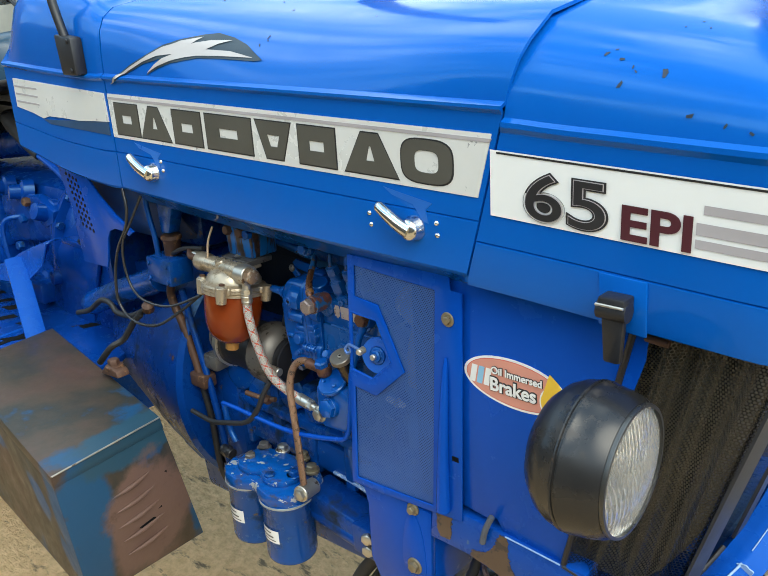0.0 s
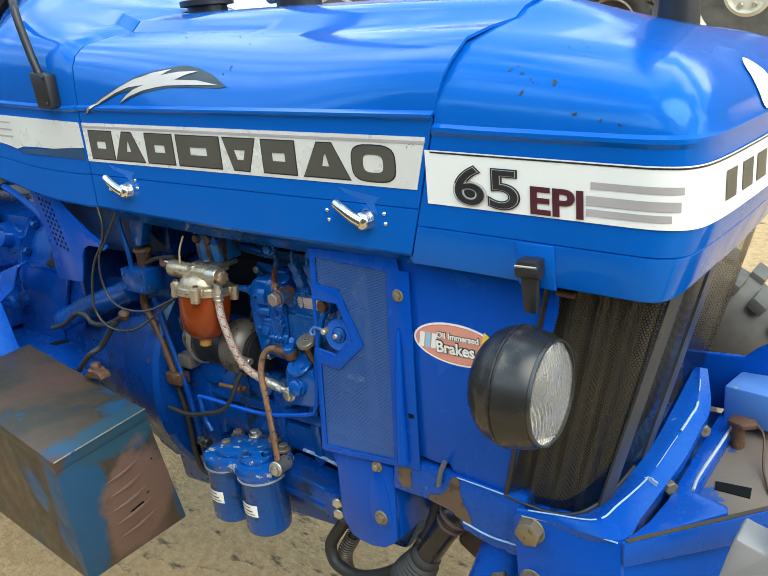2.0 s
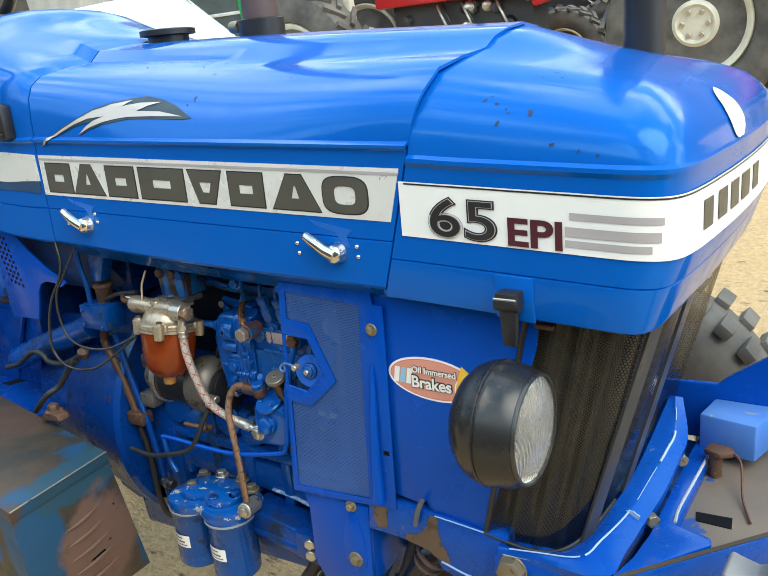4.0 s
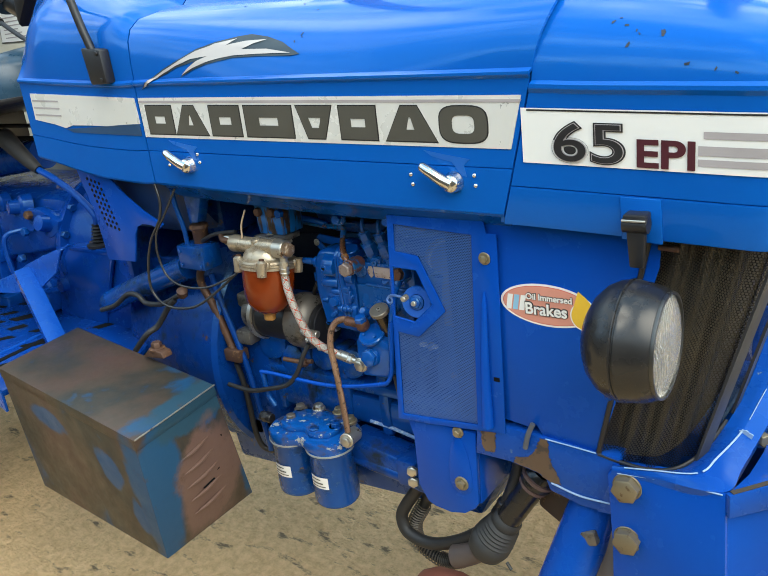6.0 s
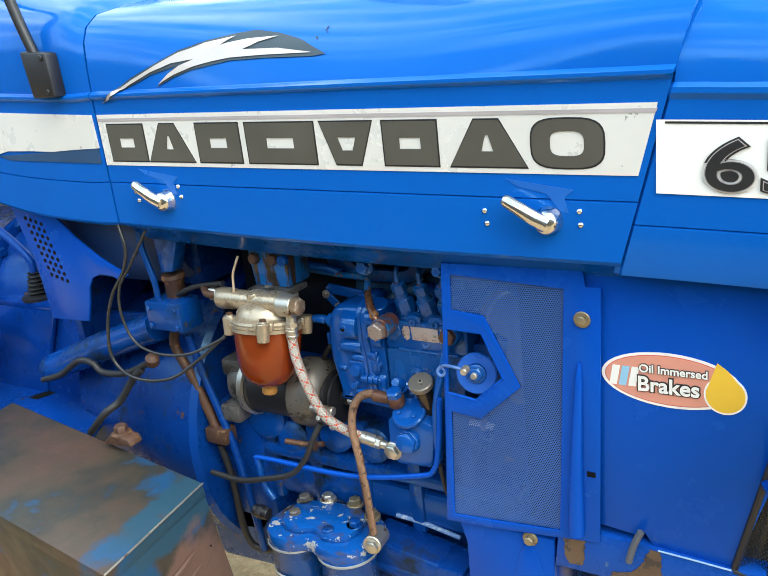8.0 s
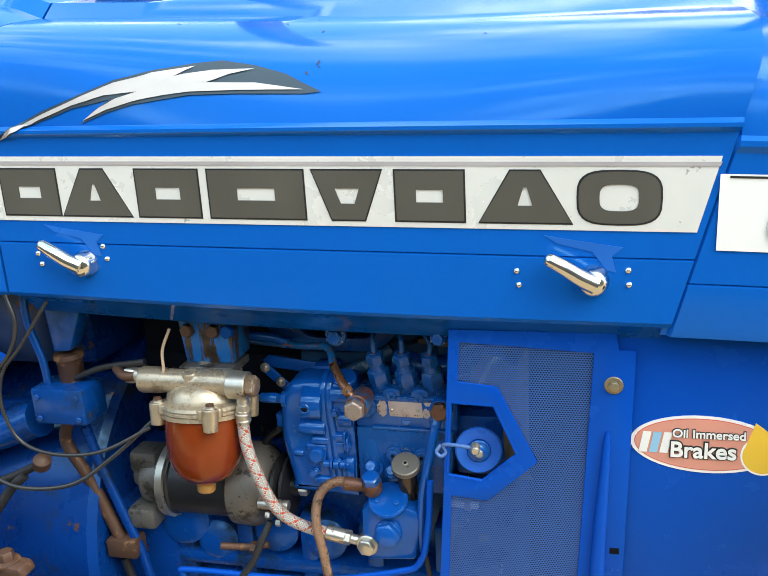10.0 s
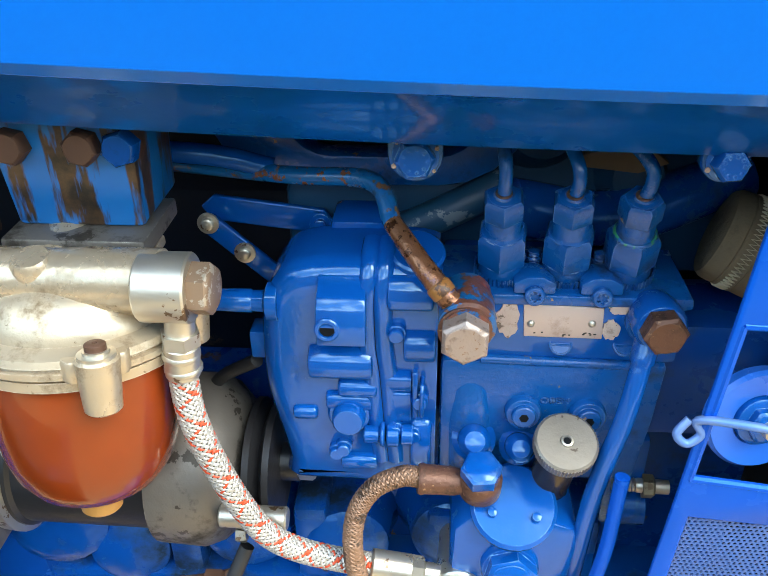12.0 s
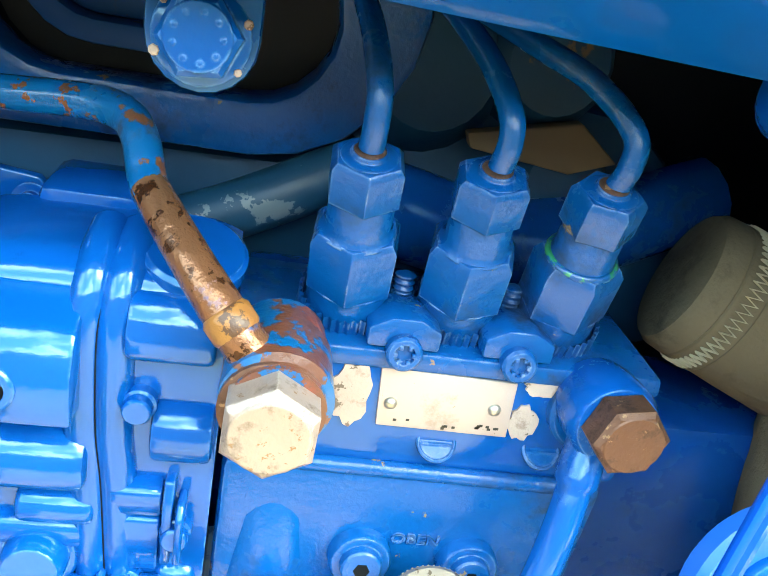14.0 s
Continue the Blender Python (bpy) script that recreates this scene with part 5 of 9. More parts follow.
def build_bowl():
    """Fuel strainer: cast head, amber glass bowl."""
    c = Vector((-0.547, 0.060, 0))
    lean = pose(c.x, c.y, 0.972, -10, 0, 0) @ Matrix.Translation((0, 0, -0.972))
    bm = lathe(B(), (0, 0, 0.972), (0, 0, 1), [(0, 0), (0, 0.051), (0.002, 0.0535), (0.005, 0.0535), (0.0058, 0.0515), (0.0068, 0.0515), (0.0076, 0.0535), (0.011, 0.0525), (0.013, 0.049), (0.0145, 0.0455), (0.021, 0.0445), (0.030, 0.0385), (0.038, 0.028), (0.0425, 0.014), (0.0435, 0.0)], 48)
    bm.transform(lean)
    head = part("strainer_head", bm, ALU, tractor, "cast aluminium fuel strainer head")
    flip = Matrix(((1, 0, 0, 0), (0, 0, 1, 0), (0, 1, 0, 0), (0, 0, 0, 1)))
    for a in (302, 212, 30, 122):
        p = Vector((0.0555 * math.cos(radians(a)), 0.0555 * math.sin(radians(a)), 0.0))
        bm = cyl(B(), p + Vector((0, 0, 0.958)), p + Vector((0, 0, 0.9845)), 0.0085, 0.0100)
        bm.transform(lean)
        lug = part("lug", bm, ALU, head)
        q = p * 0.55
        t = Vector((-p.y, p.x, 0)).normalized() * 0.013
        bm = prism(B(), [(p.x + t.x, p.y + t.y), (q.x + t.x * 1.8, q.y + t.y * 1.8), (q.x - t.x * 1.8, q.y - t.y * 1.8), (p.x - t.x, p.y - t.y)], 0.9725, 0.9840, 0.002, flip)
        bm.transform(lean)
        part("web", bm, ALU, lug)
        if a > 200:
            u = lean @ (p + Vector((0, 0, 0.9845)))
            ax_ = (lean.to_3x3() @ Vector((0, 0, 1))).normalized()
            part("washer", lathe(B(), u, ax_, [(0, 0), (0, 0.0085), (0.0016, 0.0085), (0.0018, 0.0060), (0.0034, 0.0060), (0.0034, 0)], 20), STEEL, lug)
            part("screw", lathe(B(), u + ax_ * 0.003, ax_, [(0, 0), (0, 0.0048), (0.0030, 0.0048), (0.0036, 0.0040), (0.0036, 0.0012), (0.0018, 0.0010), (0.0018, 0)], 16), RUST, lug, "rust-tinged screw")
    port = lathe(B(), (-0.621, 0.052, 1.0105), (1, -0.03, 0.012), [(0, 0), (0, 0.0155), (0.003, 0.0165), (0.022, 0.0160), (0.034, 0.0145), (0.080, 0.0145), (0.092, 0.0155), (0.126, 0.0155), (0.128, 0.013), (0.128, 0)], 32)
    part("cross_port", port, ALU, head)
    part("top_boss", lathe(B(), (-0.553, 0.046, 1.018), (0, -0.2, 1), [(0, 0.0100), (0.006, 0.0095), (0.008, 0.008), (0.008, 0)], 22), ALU, head)
    part("neck", cyl(B(), (-0.555, 0.055, 1.000), (-0.550, 0.095, 1.012), 0.018), ALU, head)
    part("mounting_foot", box(B(), -0.585, -0.507, 0.060, 0.092, 1.008, 1.014, 0.002), ALU, head)
    for x in (-0.560, -0.535, -0.512):
        part("foot_rib", box(B(), x - 0.002, x + 0.002, 0.056, 0.082, 1.000, 1.018, 0.001), ALU, head)
    am, n, l, b = mat("amber_bowl")
    t = tex(n, l, "ShaderNodeTexNoise", 9, 4)
    l.new(ramp(n, l, t.outputs["Fac"], [(0.3, (0.16, 0.024, 0.004)), (0.7, (0.24, 0.038, 0.006))]), b.inputs["Base Color"])
    b.inputs["Roughness"].default_value = 0.18
    b.inputs["Subsurface Weight"].default_value = 0.12
    b.inputs["Subsurface Radius"].default_value = (0.02, 0.006, 0.002)
    b.inputs["Coat Weight"].default_value = 0.35
    b.inputs["Specular IOR Level"].default_value = 0.25
    bm = lathe(B(), (0, 0, 0), (0, 0, -1), [(0, 0), (0, 0.0485), (0.006, 0.0490), (0.020, 0.0485), (0.040, 0.0470), (0.056, 0.0448), (0.070, 0.0405), (0.080, 0.034), (0.088, 0.024), (0.092, 0.014), (0.093, 0.0)], 48)
    bm.transform(pose(c.x, c.y, 0.9725, -9, 2, 0))
    bowl = part("glass_bowl", bm, am, head, "amber fuel bowl")
    bm = lathe(B(), (0, 0, 0), (0, 0, -1), [(0.088, 0.0), (0.088, 0.0135), (0.093, 0.0135), (0.095, 0.0115), (0.104, 0.0110), (0.106, 0.009), (0.106, 0)], 28)
    bm.transform(pose(c.x, c.y, 0.9725, -9, 2, 0))
    part("drain_plug", bm, plain("amber_plug", (0.42, 0.20, 0.05), 0.35), bowl, "tan drain plug")
    bm = lathe(B(), (0, 0, 0), (0, 0, -1), [(0, 0.048), (0, 0.0525), (0.005, 0.0525), (0.005, 0.048)], 44)
    bm.transform(pose(c.x, c.y, 0.9725, -10, 0, 0))
    part("gasket", bm, ALU, head)
    # banjo on the right, small union on the left
    bj = Vector((-0.484, 0.045, 1.011))
    bm = cyl(B(), bj - Vector((0.020, 0, 0)), bj + Vector((0.004, 0, 0)), 0.0165)
    part("union", bm, STEEL, head)
    part("banjo_bolt", hexa(B(), bj + Vector((0.004, 0, 0)), (1, -0.05, 0), 0.022, 0.010, 0.3), RUST_HEAD, head, "brown banjo bolt")
    bm = cyl(B(), (-0.632, 0.058, 1.013), (-0.622, 0.058, 1.013), 0.010)
    hexa(bm, (-0.645, 0.058, 1.013), (1, 0, 0), 0.018, 0.012)
    part("union", bm, STEEL, head)
    bm = cyl(B(), bj + Vector((-0.004, -0.002, -0.010)), bj + Vector((-0.0045, -0.003, -0.024)), 0.0072)
    hexa(bm, bj + Vector((-0.0045, -0.003, -0.022)), (-0.06, -0.03, -1), 0.0165, 0.008)
    cyl(bm, bj + Vector((-0.0050, -0.003, -0.029)), bj + Vector((-0.0063, -0.004, -0.047)), 0.0088, 0.0084)
    for k in range(2):
        u = bj + Vector((-0.0056, -0.0035, -0.034 - 0.008 * k))
        lathe(bm, u, (-0.06, -0.03, -1), [(-0.001, 0.0086), (0, 0.0093), (0.0014, 0.0093), (0.0024, 0.0086)], 20)
    part("ferrule", bm, STEEL, head, "dull crimped steel ferrule")


build_bowl()


BRAID = paint("braid_steel", (0.54, 0.51, 0.46), (0.38, 0.35, 0.31), 0.35, None, metallic=0.4)
BRAID_RED = plain("braid_red", (0.60, 0.07, 0.02), 0.5)
BRAID_CORE = plain("braid_core", (0.07, 0.06, 0.05), 0.7)
BRAID_RUST = paint("rusty_braid", (0.30, 0.17, 0.10), (0.15, 0.08, 0.05), 0.4, (0.07, 0.04, 0.025), 0.64, 120, metallic=0.4, bumpy=0.4)


def braid(pts, R, n_, turn, width, core, wire, parent, label, red=()):
    """A hose under woven strands that wind both ways round it."""
    hose_ = part("braided_hose", tube(B(), pts, R * 0.93, 16, 8), core, parent, label)
    line = smooth_line(pts, 24)
    s_, frames, up = 0.0, [], Vector((0.2, 0.3, 0.9))
    for i, p in enumerate(line):
        d = (line[min(i + 1, len(line) - 1)] - line[max(i - 1, 0)]).normalized()
        up = (up - d * up.dot(d)).normalized()
        if i:
            s_ += (p - line[i - 1]).length
        frames.append((p, up.copy(), d.cross(up), s_))
    for way in (1, -1):
        for k in range(n_):
            bm = B()
            rows = []
            for p, u, w, s_ in frames:
                row = []
                for e in (-1, -0.5, 0.5, 1):
                    t = way * (2 * math.pi * s_ / turn) + 2 * math.pi * k / n_ + e * width
                    lift = R * (1.0 + 0.05 * math.cos(n_ * (2 * math.pi * s_ / turn) + (0 if way > 0 else math.pi)) - 0.06 * (abs(e) > 0.9))
                    row.append(p + (u * math.cos(t) + w * math.sin(t)) * lift)
                rows.append(row)
            grid(bm, rows)
            part("strand", bm, BRAID_RED if k in red else wire, hose_)
    return hose_


def build_hoses():
    hose = braid([(-0.4905, 0.041, 0.966), (-0.4900, 0.041, 0.943), (-0.4870, 0.042, 0.922), (-0.4810, 0.043, 0.899), (-0.4720, 0.045, 0.871), (-0.4610, 0.048, 0.847), (-0.4450, 0.051, 0.832), (-0.4210, 0.055, 0.820), (-0.3980, 0.056, 0.815)], 0.0070, 12, 0.040, 0.20, BRAID_CORE, BRAID, tractor, "silver braided fuel hose with red flecks", (0, 6))
    bm = cyl(B(), (-0.404, 0.0558, 0.8165), (-0.380, 0.0570, 0.8115), 0.0092)
    hexa(bm, (-0.382, 0.0570, 0.8120), (0.96, 0.05, -0.2), 0.016, 0.009)
    cyl(bm, (-0.374, 0.0575, 0.8100), (-0.362, 0.0580, 0.8075), 0.0062)
    cyl(bm, (-0.352, 0.050, 0.806), (-0.350, 0.090, 0.806), 0.0135)
    hexa(bm, (-0.352, 0.052, 0.806), (-0.1, -1, 0), 0.019, 0.008)
    part("hose_end", bm, STEEL, hose, "bright hose union")
    bm = cyl(B(), (-0.394, 0.030, 0.654), (-0.400, 0.066, 0.650), 0.014)
    hexa(bm, (-0.393, 0.031, 0.654), (0.1, -1, 0), 0.018, 0.008)
    part("pipe_union", bm, STEEL, tractor, "bright pipe union on the filter head")
    # thin blue pipe running along the block
    bm = tube(B(), [(-0.600, 0.050, 0.700), (-0.602, 0.046, 0.742), (-0.585, 0.045, 0.751), (-0.43, 0.045, 0.754), (-0.315, 0.045, 0.778), (-0.286, 0.045, 0.795), (-0.275, 0.045, 0.84), (-0.271, 0.050, 0.90)], 0.004, 12)
    part("fuel_pipe", bm, PANEL_BLUE, tractor, "thin bright blue fuel pipe")
    # cables looping at the rear of the bay
    for pts, r, mt in (
        ([(-0.752, 0.004, 1.130), (-0.743, 0.0, 1.096), (-0.757, 0.0, 1.061), (-0.795, 0.0, 1.018), (-0.821, 0.0, 0.966), (-0.828, 0.0, 0.910), (-0.788, 0.0, 0.881), (-0.709, 0.0, 0.889), (-0.660, 0.02, 0.918), (-0.610, 0.045, 0.960)], 0.0027, plain("black_cable", (0.030, 0.030, 0.031), 0.22)),
        ([(-0.700, 0.006, 1.122), (-0.742, 0.0, 1.068), (-0.774, 0.0, 1.033), (-0.784, 0.0, 0.990), (-0.768, 0.0, 0.946), (-0.723, 0.0, 0.930), (-0.665, 0.01, 0.932), (-0.610, 0.035, 0.955)], 0.0023, bpy.data.materials["black_cable"]),
        ([(-1.074, 0.03, 0.823), (-1.018, 0.03, 0.841), (-0.961, 0.03, 0.874), (-0.925, 0.03, 0.876), (-0.904, 0.03, 0.862), (-0.860, 0.025, 0.866), (-0.817, 0.02, 0.878), (-0.770, 0.02, 0.900)], 0.0056, RUBBER),
        ([(-0.785, 0.015, 0.888), (-0.803, 0.010, 0.872), (-0.835, 0.0, 0.832), (-0.852, -0.02, 0.817), (-0.888, -0.03, 0.780)], 0.0062, RUBBER),
        ([(-0.700, 0.040, 0.705), (-0.640, 0.040, 0.703), (-0.590, 0.040, 0.716), (-0.535, 0.042, 0.735), (-0.505, 0.045, 0.765), (-0.488, 0.050, 0.800), (-0.478, 0.060, 0.822)], 0.0046, RUBBER),
    ):
        part("cable", tube(B(), pts, r, 10), mt, tractor, "thin control cable" if r < 0.005 else "black rubber hose")


build_hoses()


def build_toolbox():
    m, n, l, b = mat("old_box_paint")
    big = tex(n, l, "ShaderNodeTexNoise", 5.0, 7, 0.65)
    mid = tex(n, l, "ShaderNodeTexNoise", 22.0, 7, 0.7)
    c = ramp(n, l, big.outputs["Fac"], [(0.36, (0.010, 0.055, 0.125)), (0.42, (0.030, 0.030, 0.025)), (0.52, (0.055, 0.040, 0.028)), (0.70, (0.085, 0.046, 0.034))])

    def stain(centre, size, c, tone, soft=0.10, wob=0.5):
        """A worn area with a ragged edge round a point of the box."""
        co = n.new("ShaderNodeTexCoord")
        mp = n.new("ShaderNodeMapping")
        mp.vector_type = "TEXTURE"
        mp.inputs["Location"].default_value, mp.inputs["Scale"].default_value = centre, [2 * k for k in size]
        l.new(co.outputs["Object"], mp.inputs["Vector"])
        ln = n.new("ShaderNodeVectorMath")
        ln.operation = "LENGTH"
        l.new(mp.outputs[0], ln.inputs[0])
        wobble = tex(n, l, "ShaderNodeTexNoise", 14.0, 6, 0.65)
        ad = n.new("ShaderNodeMath")
        ad.operation = "MULTIPLY_ADD"
        l.new(wobble.outputs["Fac"], ad.inputs[0])
        ad.inputs[1].default_value = wob
        l.new(ln.outputs["Value"], ad.inputs[2])
        f_ = ramp(n, l, ad.outputs[0], [(0.72 - soft, (1,)), (0.72, (0,))])
        return mixc(n, l, f_, c, tone)
    c = stain((-0.575, -0.25, 0.66), (0.06, 0.06, 0.22), c, (0.010, 0.058, 0.125))
    c = stain((-0.60, -0.03, 0.68), (0.05, 0.035, 0.20), c, (0.010, 0.058, 0.125))
    c = stain((-0.575, -0.14, 0.775), (0.05, 0.16, 0.045), c, (0.018, 0.055, 0.085))
    c = stain((-0.59, -0.135, 0.625), (0.06, 0.095, 0.135), c, (0.125, 0.074, 0.058))
    f = ramp(n, l, mid.outputs["Fac"], [(0.60, (0,)), (0.75, (1,))])
    c = mixc(n, l, f, c, (0.075, 0.042, 0.030))
    for at, size in (((-0.70, -0.28, 0.68), (0.05, 0.06, 0.05)), ((-0.92, -0.25, 0.72), (0.09, 0.06, 0.03)), ((-0.64, -0.28, 0.60), (0.03, 0.06, 0.05))):
        c = stain(at, size, c, (0.010, 0.060, 0.14))
    l.new(c, b.inputs["Base Color"])
    l.new(ramp(n, l, mid.outputs["Fac"], [(0.3, (0.32,)), (0.7, (0.55,))]), b.inputs["Roughness"])
    b.inputs["Specular IOR Level"].default_value = 0.3
    bump(n, l, b, mid.outputs["Fac"], 0.25, 0.002)
    top = [Vector(p) for p in ((-0.551, -0.291, 0.790), (-0.578, -0.095, 0.790), (-1.112, -0.015, 0.790), (-1.080, -0.223, 0.790))]
    low = [Vector(p) for p in ((-0.594, -0.256, 0.522), (-0.608, -0.030, 0.516), (-1.11, 0.03, 0.530), (-1.055, -0.215, 0.512))]

    def corner_box(a, b_, bev):
        t = B()
        va, vb = [t.verts.new(p) for p in a], [t.verts.new(p) for p in b_]
        t.faces.new(va)
        t.faces.new(vb[::-1])
        for i in range(4):
            t.faces.new((va[i], vb[i], vb[(i + 1) % 4], va[(i + 1) % 4]))
        bmesh.ops.recalc_face_normals(t, faces=t.faces[:])
        bmesh.ops.bevel(t, geom=t.edges[:], offset=bev, segments=2, affect="EDGES", profile=0.5)
        return t

    def end(u, v, off=0.0):
        """On the end panel: u across from the near corner, v down, 0 to 1."""
        p = top[0].lerp(top[1], u).lerp(low[0].lerp(low[1], u), v)
        n_ = (top[1] - top[0]).cross(low[0] - top[0]).normalized()
        return p + (n_ if n_.x > 0 else -n_) * off

    def side(u, v, off=0.0):
        p = top[0].lerp(top[3], u).lerp(low[0].lerp(low[3], u), v)
        n_ = (top[3] - top[0]).cross(low[0] - top[0]).normalized()
        return p + (n_ if n_.y < 0 else -n_) * off

    def patch_on(where, outline, off, thick=0.0006):
        t = B()
        t.faces.new([t.verts.new(where(u, v, off)) for u, v in outline])
        return t

    tb = part("tool_box", corner_box(top, low, 0.002), m, tractor, "worn steel box, faded teal and rust")
    cen = sum(top, Vector()) / 4
    lid = part("lid", corner_box([cen + (p - cen) * 1.008 + Vector((0, 0, 0.003)) for p in top], [cen + (p.lerp(q, 0.075) - cen) * 1.008 for p, q in zip(top, low)], 0.002), m, tb)
    # bright line drawn in as the highlight on the lid's top edge
    bm = tube(B(), [end(0, 0, 0.003) + Vector((0, 0, 0.003)), end(1, 0, 0.003) + Vector((0, 0, 0.003))], 0.0014, 6, 1)
    part("worn_lit_edge", bm, STEEL, lid)
    for k in range(5):
        v = 0.33 + 0.115 * k
        bm = tube(B(), [end(0.36, v + 0.02, 0.0022), end(0.55, v, 0.0055), end(0.74, v - 0.02, 0.0022)], 0.0028, 8, 4, lambda t: 0.0008 + 0.0026 * math.sin(math.pi * t))
        part("louvre", bm, m, tb)
    for pts in ([(0.50, 0.655), (0.66, 0.635), (0.66, 0.655), (0.55, 0.68)], [(0.70, 0.60), (0.74, 0.585), (0.74, 0.60)], [(0.86, 0.36), (0.885, 0.36), (0.88, 0.38)]):
        part("hole", patch_on(end, pts, 0.0035), DARK, tb)


build_toolbox()


def build_platform():
    """Foot plate, pedal panel, seat, gearbox seen behind."""
    flat = Matrix(((1, 0, 0, 0), (0, 0, 1, 0), (0, 1, 0, 0), (0, 0, 0, 1)))
    top = 0.720
    out = [(-2.025, 0.188), (-1.451, -0.099), (-1.403, -0.134), (-1.381, -0.156), (-1.346, -0.167), (-1.135, -0.208), (-1.135, 0.0), (-1.0, 0.01), (-1.0, 0.05), (-1.046, 0.135), (-1.201, 0.203), (-1.6, 0.31), (-1.95, 0.32)]
    pl = part("foot_plate", prism(B(), out, top - 0.014, top, 0.002, flat), GEAR_BLUE, tractor, "worn blue foot plate with diamond slots")
    random.seed(5)
    dark_hole = paint("slot_dark", (0.006, 0.007, 0.007), (0.012, 0.011, 0.010), 0.9, None, spec=0.05)
    spots = [(-1.801, 0.097), (-1.753, 0.159), (-1.746, 0.062), (-1.688, 0.12), (-1.636, 0.164), (-1.677, 0.028), (-1.581, 0.022), (-1.648, -0.022), (-1.533, 0.084), (-1.478, 0.029), (-1.495, -0.06), (-1.44, -0.033), (-1.393, 0.044), (-1.403, -0.123), (-1.614, 0.084), (-1.317, -0.02), (-1.243, 0.128)]
    for k, (x, y) in enumerate(spots):
        w, h = random.uniform(0.024, 0.038), random.uniform(0.013, 0.020)
        if k == 8:
            w, h = 0.045, 0.026
        c_, s_ = math.cos(0.62), math.sin(0.62)
        pts = [(x + a * w * c_ - b_ * h * s_, y + a * w * s_ + b_ * h * c_) for a, b_ in ((-1, -0.2), (-0.25, -1), (1, 0.15), (0.3, 1))]
        part("slot", prism(B(), pts, top - 0.0005, top + 0.0012, 0.0, flat), dark_hole, pl)
    part("edge_lip", tube(B(), [(-2.009, 0.18, top), (-1.451, -0.1, top), (-1.381, -0.157, top), (-1.346, -0.168, top), (-1.138, -0.209, top)], 0.004, 8, 1), WORN_BLUE, pl)
    lip = [(-1.461, -0.095), (-1.381, -0.157), (-1.346, -0.168), (-1.136, -0.210), (-1.136, -0.204), (-1.344, -0.162), (-1.378, -0.151), (-1.459, -0.088)]
    part("skirt", prism(B(), lip, top - 0.050, top - 0.002, 0.001, flat), WORN_BLUE, pl, "folded blue edge of the foot plate")
    for slit in ([(-1.313, -0.134), (-1.333, 0.038), (-1.317, 0.034), (-1.295, -0.138)], [(-1.29, -0.148), (-1.234, -0.051), (-1.224, -0.059), (-1.278, -0.152)]):
        part("slit", prism(B(), slit, top - 0.0005, top + 0.0014, 0.0, flat), DARK, pl)
    part("raised_seam", tube(B(), [(-1.341, -0.129, top), (-1.362, 0.053, top)], 0.006, 8, 1), WORN_BLUE, pl)
    # curled heel flange and its square brace
    edge = [(-1.783, 0.791), (-1.692, 0.797), (-1.590, 0.822), (-1.488, 0.853), (-1.434, 0.878), (-1.345, 0.910), (-1.260, 0.937), (-1.216, 0.951)]
    rows = []
    for k, (x, z) in enumerate(edge):
        w = (0.008, 0.012, 0.028, 0.048, 0.064, 0.074, 0.052, 0.006)[k]
        rows.append([(x, 0.088, z + 0.002), (x, 0.074, z + 0.004), (x, 0.069, z), (x - 0.004, 0.066, z - 0.35 * w), (x - 0.008, 0.062, z - 0.75 * w), (x - 0.010, 0.056, z - w)])
    fl = B()
    grid(fl, rows)
    part("flange", thicken(fl, 0.003), WORN_BLUE, pl, "curled blue heel flange", 60)
    q0, q1 = Vector((-1.425, 0.058, 0.868)), Vector((-1.245, 0.000, 0.722))
    d_ = (q1 - q0).normalized()
    s_ = d_.cross(Vector((0, 0, 1))).normalized() * 0.022
    u_ = s_.cross(d_).normalized() * 0.014
    bm = B()
    ends = [[bm.verts.new(p + k * s_ + h * u_) for k, h in ((-1, -1), (1, -1), (1, 1), (0.2, 1.25), (-1, 1))] for p in (q0, q1)]
    bm.faces.new(ends[0])
    bm.faces.new(ends[1][::-1])
    for k in range(5):
        bm.faces.new((ends[0][k], ends[0][(k + 1) % 5], ends[1][(k + 1) % 5], ends[1][k]))
    bmesh.ops.recalc_face_normals(bm, faces=bm.faces[:])
    part("brace", bm, WORN_BLUE, pl, "square blue brace", 20)
    # tunnel panel behind, with its grimy top shelf
    part("riser", prism(B(), [(-1.450, 0.715), (-1.245, 0.715), (-1.232, 0.760), (-1.149, 0.908), (-1.325, 0.922), (-1.40, 0.86)], 0.140, 0.19, 0.004), GEAR_BLUE, pl, "dark blue tunnel panel")
    part("bell_panel", prism(B(), [(-1.255, 0.715), (-0.90, 0.715), (-0.86, 0.93), (-1.150, 0.906)], 0.144, 0.16, 0.003), GEAR_BLUE, pl, "blue panel behind the steering tube")
    part("panel_seam", tube(B(), [(-1.150, 0.138, 0.906), (-1.232, 0.138, 0.752)], 0.006, 8, 1), GEAR_BLUE, pl)
    part("shelf", prism(B(), [(-1.33, 0.138), (-1.145, 0.138), (-1.09, 0.26), (-1.31, 0.26)], 0.908, 0.922, 0.003, flat), GEAR_BLUE, pl, "grimy blue shelf under the lever boot")
